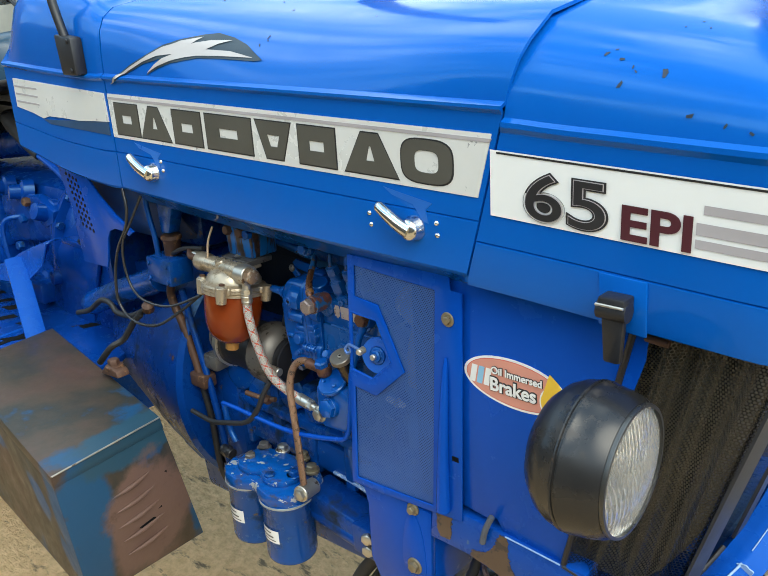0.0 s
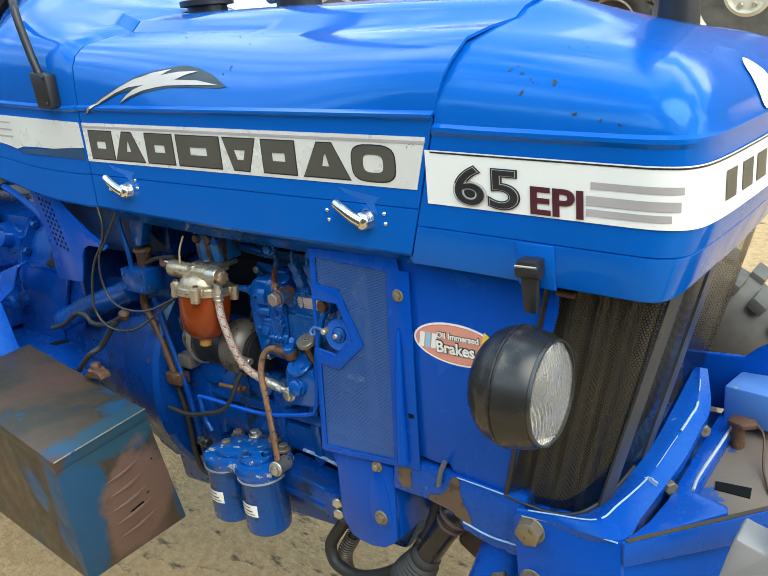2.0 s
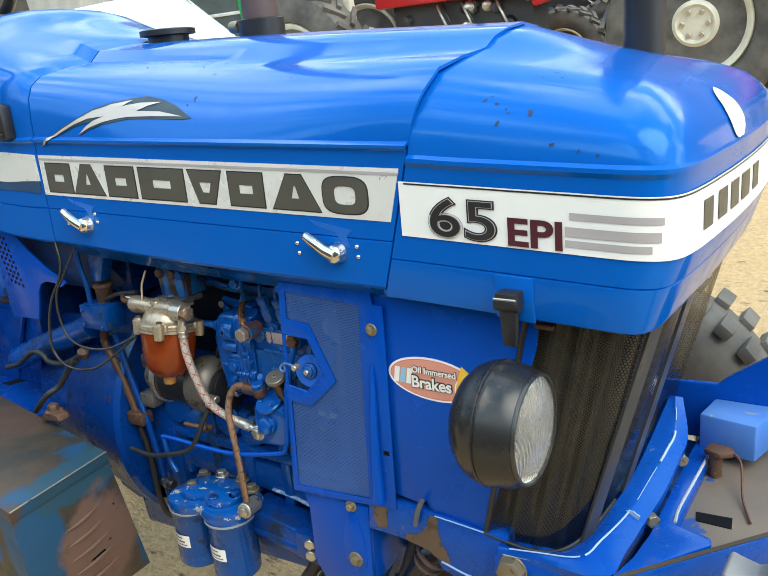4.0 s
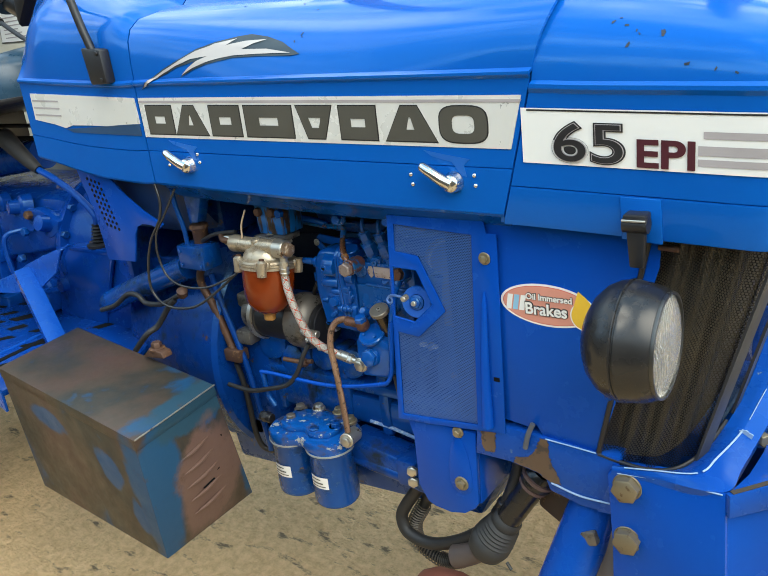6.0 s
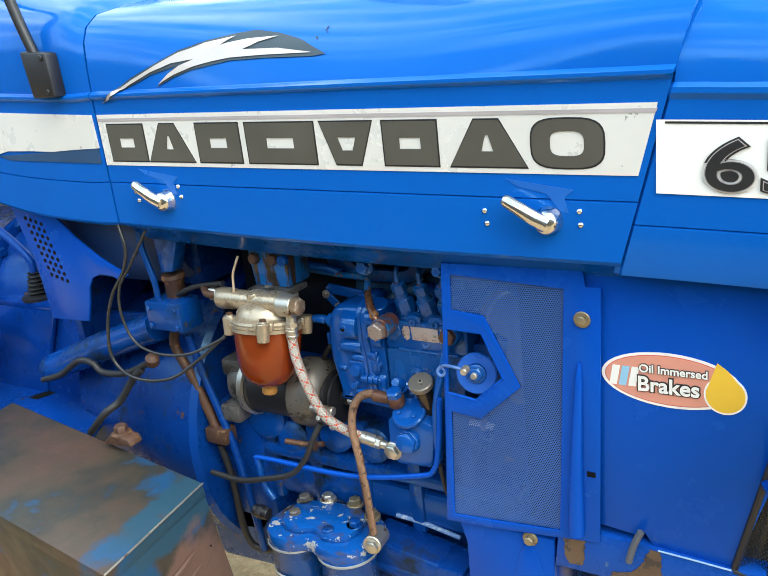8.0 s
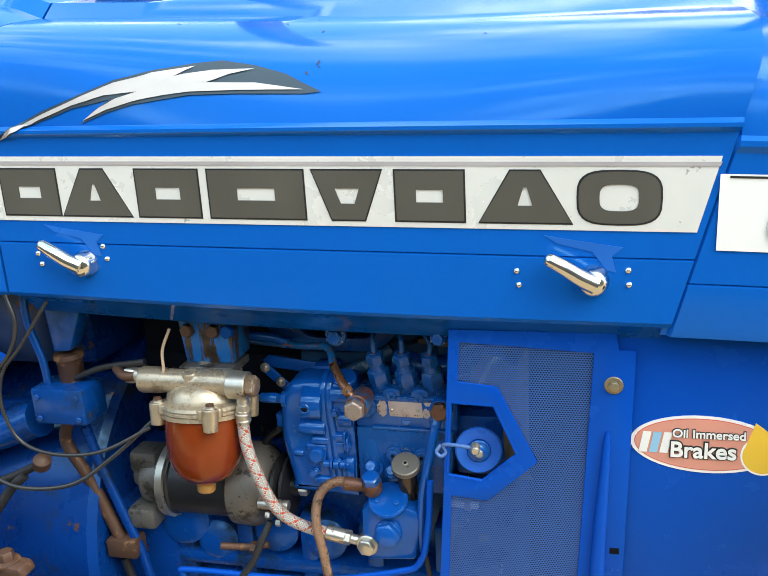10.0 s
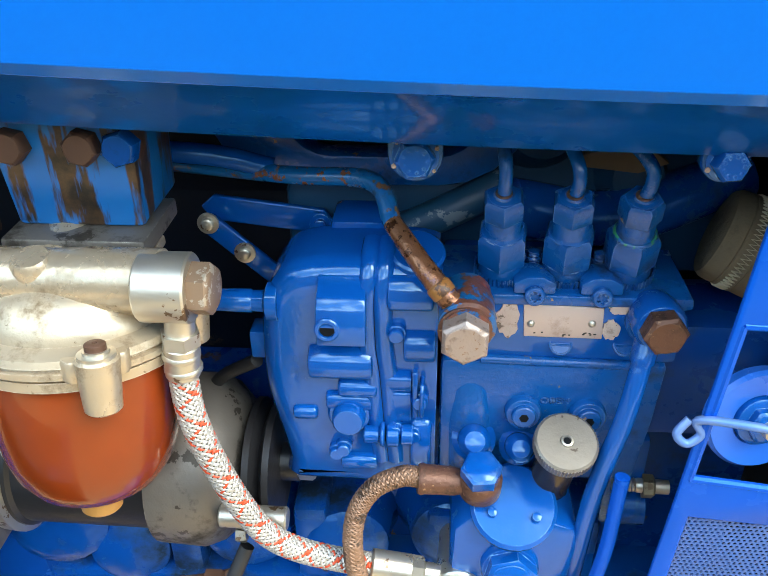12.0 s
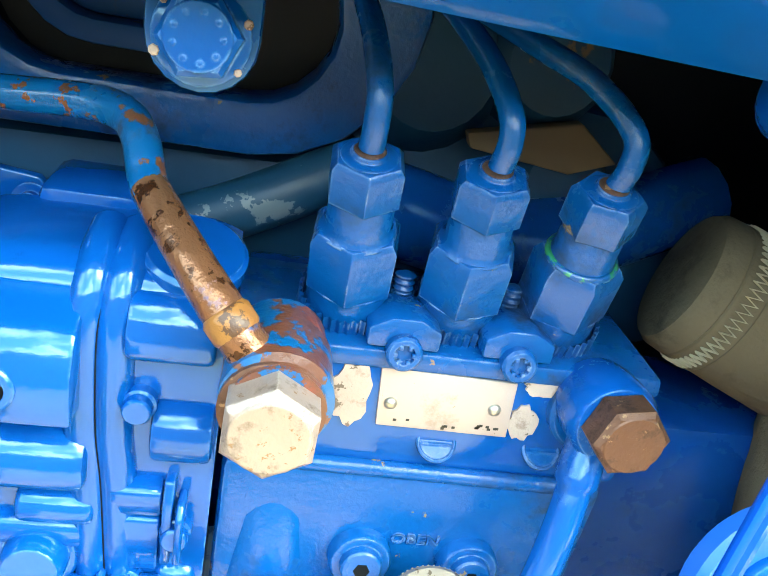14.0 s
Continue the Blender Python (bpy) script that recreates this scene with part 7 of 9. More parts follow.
def build_valves():
    pipes = (
        [(0, 0, 0), (0.0, -0.002, 0.010), (-0.0005, 0.001, 0.019), (-0.003, 0.016, 0.030), (-0.007, 0.04, 0.040)],
        [(0, 0, 0), (0.001, -0.002, 0.010), (-0.0005, 0.001, 0.018), (-0.006, 0.014, 0.028), (-0.015, 0.04, 0.038)],
        [(0, 0, 0), (0.002, -0.002, 0.009), (0.001, 0.000, 0.017), (-0.009, 0.010, 0.026), (-0.024, 0.022, 0.032), (-0.045, 0.05, 0.040)],
    )
    for (x, turn, lean), line in zip(((-0.3355, 0.55, -0.06), (-0.3025, 0.45, -0.06), (-0.2718, 0.75, -0.04)), pipes):
        v, top = build_valve(x, turn, lean)
        part("pressure_pipe", tube(B(), [top + Vector(p) * 1.0 for p in line], 0.0033, 20, 16), SATIN_BLUE, v)
        if x > -0.28:
            up = Vector((lean, -0.36, 1)).normalized()
            part("sealant", lathe(B(), Vector((x, 0.1085, 0.985)) + up * 0.0346, up, [(0, 0.0108), (0.0004, 0.0107), (0.0010, 0.0101), (0.0012, 0.0097)], 28), SEALANT, v, "green sealant at the neck")
    # clamps between the holders, each with a star screw and a stud behind
    for x in (-0.3202, -0.2868):
        bm = prism(B(), [(x - 0.0105, 0.9865), (x + 0.0105, 0.9865), (x + 0.0105, 0.9925), (x + 0.004, 0.9960), (x - 0.004, 0.9960), (x - 0.0105, 0.9925)], 0.0872, 0.104, 0.0012)
        c = part("clamp", bm, SATIN_BLUE, pump)
        bm = lathe(B(), (x, 0.0880, 0.9865), (0, -1, 0.1), [(0, 0), (0, 0.0052), (0.0040, 0.0052), (0.0048, 0.0044), (0.0048, 0.0030), (0.0030, 0.0028), (0.0030, 0)], 24)
        for k in range(6):
            t = math.pi * k / 3
            box(bm, x + 0.0026 * math.cos(t) - 0.0006, x + 0.0026 * math.cos(t) + 0.0006, 0.0832, 0.0845, 0.9868 + 0.0026 * math.sin(t) - 0.0006, 0.9868 + 0.0026 * math.sin(t) + 0.0006, 0.0002)
        part("star_screw", bm, SATIN_BLUE, c)
        bm = lathe(B(), (x + 0.0005, 0.1065, 0.990), (0, 0, 1), [(0, 0.0032)] + [(0.002 + 0.001 * k, 0.0033 if k % 2 else 0.0028) for k in range(10)] + [(0.0125, 0)], 14)
        part("stud", bm, SATIN_BLUE, c)


build_valves()


def build_banjos():
    # left: pale bolt on a peeling pipe
    c = Vector((-0.3555, 0.052, 0.984))
    ax = Vector((-0.02, -1, 0.0))
    bm = lathe(B(), c + Vector((0.001, 0.036, 0.001)), -Vector((0, 1, 0)), [(0, 0), (0, 0.0128), (0.010, 0.0128), (0.0105, 0.0140), (0.030, 0.0140), (0.031, 0.0120), (0.034, 0.0120), (0.034, 0)], 30)
    bj = part("banjo", bm, RUSTY_UNION, pump, "rusty banjo union with peeling blue paint")
    part("banjo_bolt", hexa(B(), c + Vector((0, 0.003, 0)), ax, 0.0215, 0.0105, 0.5), PALE_HEX, bj, "pale zinc hexagon bolt")
    part("washer", lathe(B(), c + Vector((0, 0.0065, 0)), ax, [(0, 0), (0, 0.0128), (0.003, 0.0130), (0.0035, 0.0120), (0.0035, 0)], 28), RUST_HEX, bj)
    path = [(-0.3585, 0.064, 0.990), (-0.3660, 0.0665, 0.9985), (-0.3745, 0.0735, 1.0065), (-0.3835, 0.084, 1.0140), (-0.3920, 0.096, 1.0205), (-0.3965, 0.106, 1.0300), (-0.4025, 0.114, 1.0340), (-0.4150, 0.121, 1.0340), (-0.445, 0.130, 1.0305), (-0.490, 0.146, 1.0275), (-0.54, 0.16, 1.026)]
    low = smooth_line(path[:5], 8)
    part("pipe", tube(B(), path[3:], 0.0050, 16, 8), PIPE_RUST, bj, "dark blue pipe with rust spots")
    part("bare_pipe", tube(B(), path[:5], 0.0062, 16, 8, lambda t: 0.0060 - 0.0009 * t), PIPE_BARE, bj, "bare rusty stretch of pipe")
    p, q = low[7], low[10]
    part("collar", lathe(B(), p, q - p, [(0, 0.0056), (0.0012, 0.0064), (0.006, 0.0064), (0.0072, 0.0056)], 20), paint("ochre_band", (0.34, 0.16, 0.03), (0.20, 0.075, 0.022), 0.4, (0.07, 0.03, 0.015), 0.64, 170, bumpy=0.6, bscale=180), bj, "ochre band")
    # right: rusty bolt, blue pipe running down
    c = Vector((-0.2600, 0.068, 0.980))
    bm = lathe(B(), c + Vector((0.0, 0.022, -0.003)), (0, -1, 0.1), [(0, 0), (0, 0.0120), (0.006, 0.0130), (0.018, 0.0130), (0.020, 0.0115), (0.020, 0)], 28)
    bj = part("banjo", bm, PUMP_BLUE, pump)
    part("banjo_bolt", hexa(B(), c + Vector((0, 0.002, 0)), (0.02, -1, 0.05), 0.0188, 0.0100, 0.15), RUST_HEX, bj, "rust-brown hexagon bolt")
    bm = tube(B(), [(-0.2625, 0.078, 0.972), (-0.2655, 0.072, 0.962), (-0.2685, 0.066, 0.948), (-0.2725, 0.062, 0.925), (-0.2785, 0.059, 0.900), (-0.2830, 0.058, 0.870), (-0.2855, 0.058, 0.832), (-0.286, 0.062, 0.80)], 0.0052, 16, 8, lambda t: 0.0064 if t < 0.18 else 0.0052)
    part("pipe", bm, PUMP_BLUE, bj)


build_banjos()


def build_governor():
    out = [(-0.368, 0.850), (-0.368, 0.999), (-0.377, 1.002), (-0.405, 1.003), (-0.425, 1.0025), (-0.437, 1.001), (-0.446, 0.9975), (-0.4525, 0.991), (-0.4585, 0.981), (-0.4620, 0.968), (-0.4635, 0.950), (-0.4640, 0.925), (-0.4620, 0.908), (-0.4585, 0.890), (-0.4540, 0.866), (-0.450, 0.850)]
    # rounded front: rings drawn in along the corner radius
    def shell(out, y0, y1, R):
        bm = B()
        n_ = len(out)
        rings = [[(x, y1, z) for x, z in out]]
        for k in range(7):
            t = k / 6 * math.pi / 2
            ins = R * (1 - math.cos(t))
            ring = []
            for i, (x, z) in enumerate(out):
                p, q = out[i - 1], out[(i + 1) % n_]
                d = Vector((q[0] - p[0], 0, q[1] - p[1])).normalized()
                nx, nz = -d.z, d.x
                lock = 0.0 if x > -0.372 else 1.0
                ring.append((x + nx * ins * lock, y0 + R * (1 - math.sin(t)), z + nz * ins))
            rings.append(ring)
        vs = [[bm.verts.new(p) for p in r] for r in rings]
        for a_, b_ in zip(vs, vs[1:]):
            for i in range(n_):
                bm.faces.new((a_[i], a_[(i + 1) % n_], b_[(i + 1) % n_], b_[i]))
        bm.faces.new(vs[-1])
        bm.faces.new(vs[0])
        return bm
    outline = [(p.x, p.z) for p in smooth_line([(x, 0, z) for x, z in out[1:] + out[:1]], 2)]
    g = part("governor_housing", shell(outline, 0.0845, 0.128, 0.0125), PUMP_BLUE, tractor, "glossy blue cast governor housing with ribs", 60)
    # two halves meet at a raised flange
    bend = [(-0.3985, 0.104, 1.0045), (-0.3990, 0.094, 1.0015), (-0.4000, 0.0865, 0.994), (-0.4010, 0.0835, 0.982), (-0.4005, 0.0830, 0.955), (-0.3985, 0.0830, 0.935), (-0.3965, 0.0838, 0.900), (-0.3945, 0.086, 0.872)]
    for off in (-0.0040, 0.0040):
        part("flange", tube(B(), [(x + off, y + 0.002, z) for x, y, z in bend], 0.0056, 14, 6), PUMP_BLUE, g)
    part("joint", tube(B(), [(x, y - 0.0017, z) for x, y, z in bend], 0.0004, 6, 6), DARK, g)
    turned = Matrix(((0, 1, 0, 0), (1, 0, 0, 0), (0, 0, 1, 0), (0, 0, 0, 1)))

    def ridge(x0, x1, prof, bev=0.0015):
        """A cast ridge: its section in y, z, drawn out along x."""
        return part("rib", prism(B(), prof, x0, x1, bev, turned), PUMP_BLUE, g)
    ridge(-0.4300, -0.4045, [(0.0705, 0.9620), (0.0700, 0.9770), (0.0735, 0.9840), (0.0775, 0.9890), (0.0815, 0.9905), (0.0860, 0.9960), (0.10, 0.9970), (0.10, 0.9620)])
    ridge(-0.4370, -0.4020, [(0.0760, 0.9360), (0.0750, 0.9445), (0.0780, 0.9505), (0.0850, 0.9540), (0.10, 0.9540), (0.10, 0.9350)], 0.003)
    ridge(-0.4215, -0.4000, [(0.0785, 0.9225), (0.0780, 0.9285), (0.0815, 0.9325), (0.10, 0.9330), (0.10, 0.9220)], 0.002)
    ridge(-0.4290, -0.4000, [(0.0805, 0.9120), (0.0800, 0.9200), (0.0840, 0.9225), (0.10, 0.9230), (0.10, 0.9120)], 0.002)
    ridge(-0.4480, -0.4340, [(0.0830, 0.9020), (0.0800, 0.9070), (0.0830, 0.9115), (0.10, 0.9120), (0.10, 0.9010)], 0.002)
    ridge(-0.3940, -0.3705, [(0.0830, 0.9770), (0.0785, 0.9800), (0.0785, 0.9870), (0.0815, 0.9930), (0.0850, 0.9965), (0.10, 0.9965), (0.10, 0.9760)], 0.002)
    ridge(-0.3860, -0.3690, [(0.0825, 0.9450), (0.0790, 0.9480), (0.0770, 0.9540), (0.0785, 0.9600), (0.0830, 0.9640), (0.10, 0.9650), (0.10, 0.9450)], 0.002)
    ridge(-0.3960, -0.3815, [(0.0800, 0.9265), (0.0790, 0.9355), (0.0830, 0.9380), (0.10, 0.9380), (0.10, 0.9260)], 0.0012)
    ridge(-0.3960, -0.3815, [(0.0810, 0.9050), (0.0800, 0.9250), (0.0830, 0.9262), (0.10, 0.9262), (0.10, 0.9050)], 0.0012)
    ridge(-0.3810, -0.3780, [(0.0800, 0.9080), (0.0770, 0.9320), (0.0800, 0.9400), (0.10, 0.9400), (0.10, 0.9070)], 0.001)
    ridge(-0.3770, -0.3745, [(0.0760, 0.9120), (0.0745, 0.9300), (0.0780, 0.9340), (0.10, 0.9340), (0.10, 0.9110)], 0.001)
    ridge(-0.4220, -0.4010, [(0.0800, 0.8680), (0.0795, 0.8750), (0.0830, 0.8775), (0.10, 0.8780), (0.10, 0.8670)], 0.002)
    ridge(-0.3825, -0.3700, [(0.0805, 0.8700), (0.0790, 0.8960), (0.0840, 0.9050), (0.10, 0.9060), (0.10, 0.8690)], 0.003)
    # bolts lying along the lower lugs
    for x0, x1, z, r in ((-0.4080, -0.3990, 0.8965, 0.0052), (-0.3985, -0.3960, 0.8970, 0.0075), (-0.3950, -0.3880, 0.8965, 0.0068), (-0.3870, -0.3800, 0.8970, 0.0060)):
        part("cross_bolt", cyl(B(), (x0, 0.0795, z), (x1, 0.0795, z), r, None, 0.0008, 18), PUMP_BLUE, g)
    # boss with an empty hole
    bm = lathe(B(), (-0.4240, 0.0730, 0.9725), (0, -1, 0.1), [(0, 0), (0, 0.0068), (0.0035, 0.0066), (0.0042, 0.0058), (0.0042, 0.0042), (0.0012, 0.0038), (0.0012, 0)], 24)
    hb = part("boss", bm, PUMP_BLUE, g)
    part("hole", lathe(B(), (-0.4240, 0.0704, 0.9727), (0, -1, 0.1), [(0, 0), (0, 0.0040), (0.0004, 0.0037), (0.0004, 0)], 18), DARK, hb)
    # big round plug
    bm = lathe(B(), (-0.4160, 0.0855, 0.9075), (0, -1, 0.1), [(0, 0), (0, 0.0128), (0.003, 0.0122), (0.0045, 0.0110), (0.0045, 0.0095), (0.0105, 0.0090), (0.0120, 0.0078), (0.0122, 0)], 30)
    part("plug", bm, PUMP_BLUE, g)
    # small screws down the flange
    for x, z in ((-0.3895, 0.9640), (-0.3770, 0.9200), (-0.3905, 0.8990), (-0.4010, 0.8970), (-0.3800, 0.8960), (-0.4240, 0.8810), (-0.4200, 0.8840)):
        bm = lathe(B(), (x, 0.0850, z), (0, -1, 0.05), [(0, 0), (0, 0.0050), (0.004, 0.0048), (0.0045, 0.0040), (0.0075, 0.0040), (0.0082, 0.0034), (0.0082, 0)], 16)
        part("screw", bm, PUMP_BLUE, g)
    # round lid on the shoulder, knob on top
    bm = lathe(B(), (-0.3800, 0.100, 0.999), (0.1, -0.35, 1), [(0, 0), (0, 0.0145), (0.005, 0.0145), (0.0062, 0.0132), (0.0062, 0)], 30)
    part("lid", bm, PUMP_BLUE, g)
    bm = box(B(), -0.428, -0.398, 0.124, 0.155, 0.985, 1.0068, 0.004)
    part("crown", bm, PUMP_BLUE, g)
    # stub shaft to the left and the lower lug
    bm = lathe(B(), (-0.452, 0.092, 0.975), (-1, 0, 0.0), [(0, 0.011), (0.006, 0.0105), (0.008, 0.0062), (0.014, 0.0058), (0.015, 0.0066), (0.034, 0.0062), (0.036, 0.005), (0.036, 0)], 10)
    part("stub_shaft", bm, PUMP_BLUE, g)
    bm = box(B(), -0.472, -0.448, 0.096, 0.112, 0.934, 0.952, 0.002)
    part("lug", bm, PUMP_BLUE, g)
    # control levers behind
    def bar(a, b_, w, y, nm="control_lever"):
        d = Vector((b_[0] - a[0], 0, b_[1] - a[1])).normalized()
        n_ = Vector((-d.z, 0, d.x)) * w
        pts = [(a[0] - d.x * w, a[1] - d.z * w)]
        pts = [(a[0] + n_.x, a[1] + n_.z), (a[0] - d.x * w * 0.9, a[1] - d.z * w * 0.9), (a[0] - n_.x, a[1] - n_.z), (b_[0] - n_.x, b_[1] - n_.z), (b_[0] + d.x * w * 0.9, b_[1] + d.z * w * 0.9), (b_[0] + n_.x, b_[1] + n_.z)]
        return part(nm, prism(B(), pts, y, y + 0.004, 0.001), PUMP_BLUE, g)
    bar((-0.505, 0.990), (-0.462, 0.950), 0.0065, 0.152)
    bar((-0.502, 0.997), (-0.437, 0.989), 0.0080, 0.158)
    for x, z, mt in ((-0.504, 0.990, STEEL), (-0.484, 0.971, STEEL), (-0.4385, 0.988, PUMP_BLUE)):
        bm = lathe(B(), (x, 0.1522 if mt == STEEL else 0.1582, z), (0, -1, 0.1), [(0, 0), (0, 0.0065), (0.0015, 0.0065), (0.0018, 0.0038), (0.0045, 0.0036), (0.005, 0.0026), (0.005, 0)], 16)
        part("pivot", bm, mt, g)


build_governor()


def build_feed_pump():
    # primer knob on a dark tube
    ax = Vector((0.04, -0.42, 0.91)).normalized()
    top = Vector((-0.3005, 0.056, 0.9175))
    bm = lathe(B(), top - ax * 0.072, ax, [(0, 0), (0, 0.0115), (0.008, 0.0125), (0.010, 0.0118), (0.058, 0.0112), (0.062, 0.0095), (0.064, 0.009)], 26)
    fp = part("primer_tube", bm, plain("dark_chromed_tube", (0.10, 0.08, 0.06), 0.22, 0.8), tractor, "dark metal primer tube with knurled knob")
    bm = lathe(B(), top, ax, [(-0.009, 0), (-0.009, 0.0150), (-0.008, 0.0163), (-0.001, 0.0163), (0.0, 0.0152), (0.0, 0.0035), (-0.0008, 0.0032), (-0.0008, 0)], 60)
    kn = part("knob", bm, BRUSHED, fp, "round brushed metal knob")
    bm = B()
    fr = axis_matrix(top, ax)
    for k in range(60):
        t = 2 * math.pi * k / 60
        tube(bm, [fr @ Vector((0.0163 * math.cos(t), 0.0163 * math.sin(t), -0.0078)), fr @ Vector((0.0163 * math.cos(t), 0.0163 * math.sin(t), -0.0014))], 0.0005, 4, 1)
    part("knurl", bm, BRUSHED, kn)
    part("centre", lathe(B(), top, ax, [(0, 0.0034), (0.0012, 0.0032), (0.0014, 0.0022), (0.0006, 0.0020), (0.0006, 0)], 18), STEEL, kn)
    part("hole", lathe(B(), top + ax * 0.0007, ax, [(0, 0), (0, 0.0020), (0.0003, 0)], 12), DARK, kn)
    # blue body below with flange
    bm = prism(B(), [(-0.357, 0.852), (-0.345, 0.866), (-0.325, 0.868), (-0.305, 0.862), (-0.288, 0.856), (-0.286, 0.84), (-0.292, 0.79), (-0.35, 0.785), (-0.358, 0.82)], 0.052, 0.12, 0.006)
    body = part("feed_pump", bm, PUMP_BLUE, tractor, "blue feed pump body")
    bm = lathe(B(), (-0.324, 0.060, 0.864), (0, -0.5, 0.86), [(0, 0.024), (0.004, 0.024), (0.006, 0.022), (0.006, 0)], 26)
    part("cover", bm, PUMP_BLUE, body)
    for x, y in ((-0.336, 0.052), (-0.312, 0.050)):
        part("screw", lathe(B(), (x, y, 0.868), (0, -0.5, 0.86), [(0, 0.0028), (0.0015, 0.0026), (0.002, 0)], 10), PUMP_BLUE, body)
    bm = lathe(B(), (-0.324, 0.060, 0.826), (0, -1, 0.15), [(0, 0), (0, 0.017), (0.012, 0.0165), (0.014, 0.0155)], 26)
    hexa(bm, (-0.324, 0.047, 0.828), (0, -1, 0.15), 0.026, 0.010, 0.3)
    part("drain_nut", bm, PUMP_BLUE, body)
    # two small domed nuts above
    for x, z, r in ((-0.3465, 0.892, 0.0092), (-0.3215, 0.888, 0.0080)):
        bm = lathe(B(), (x, 0.084, z), (0, -0.8, 0.6), [(0, 0), (0, r * 1.35), (0.003, r * 1.35), (0.005, r), (0.016, r * 0.96), (0.020, r * 0.6), (0.021, 0)], 22)
        hexa(bm, (x, 0.076, z + 0.004), (0, -0.85, 0.5), r * 1.5, 0.008, 0.2)
        part("dome_nut", bm, PUMP_BLUE, body)
    # blue hexagon bolt over a brass-brown union, braided hose to the left
    c = Vector((-0.3430, 0.060, 0.882))
    bm = lathe(B(), c, (0, -0.30, 0.95), [(-0.010, 0), (-0.010, 0.0090), (-0.006, 0.0118), (0.006, 0.0118), (0.008, 0.0105), (0.008, 0)], 26)
    un = part("union", bm, RUST_HEX, body, "brown metal union")
    part("bolt", hexa(B(), c + Vector((0, -0.002, 0.0075)), (0, -0.30, 0.95), 0.0195, 0.009, 0.1), PUMP_BLUE, un)
    bm = lathe(B(), c + Vector((-0.010, 0, 0)), (-1, -0.06, 0.10), [(0, 0.0068), (0.004, 0.0078), (0.020, 0.0082), (0.022, 0.0088), (0.024, 0.0080)], 20)
    part("ferrule", bm, RUST_HEX, un)
    braid([c + Vector((-0.032, -0.001, 0.003)), (-0.386, 0.058, 0.886), (-0.402, 0.056, 0.877), (-0.4115, 0.052, 0.858), (-0.412, 0.046, 0.83), (-0.404, 0.042, 0.79), (-0.398, 0.040, 0.73), (-0.395, 0.040, 0.668)], 0.0057, 10, 0.026, 0.27, BRAID_CORE, BRAID_RUST, un, "rusty brown braided pipe")
    # stud with brass nut and bracket on the right
    bm = box(B(), -0.262, -0.238, 0.110, 0.135, 0.800, 0.872, 0.003)
    br = part("stop_bracket", bm, CAST_BLUE, body)
    bm = lathe(B(), (-0.258, 0.108, 0.838), (1, -0.05, 0.0), [(0, 0.0045)] + [(0.001 * k, 0.0046 if k % 2 else 0.0040) for k in range(1, 16)] + [(0.018, 0.0046), (0.034, 0.0044), (0.034, 0)], 14)
    st = part("stud", bm, STEEL, br)
    part("nut", hexa(B(), (-0.240, 0.107, 0.838), (1, -0.05, 0), 0.013, 0.007), BRASS, st, "brass nut")
    bm = lathe(B(), (-0.257, 0.11, 0.818), (1, 0, 0), [(0, 0), (0, 0.012), (0.020, 0.012), (0.020, 0)], 20)
    part("roller", bm, CAST_BLUE, br)


build_feed_pump()


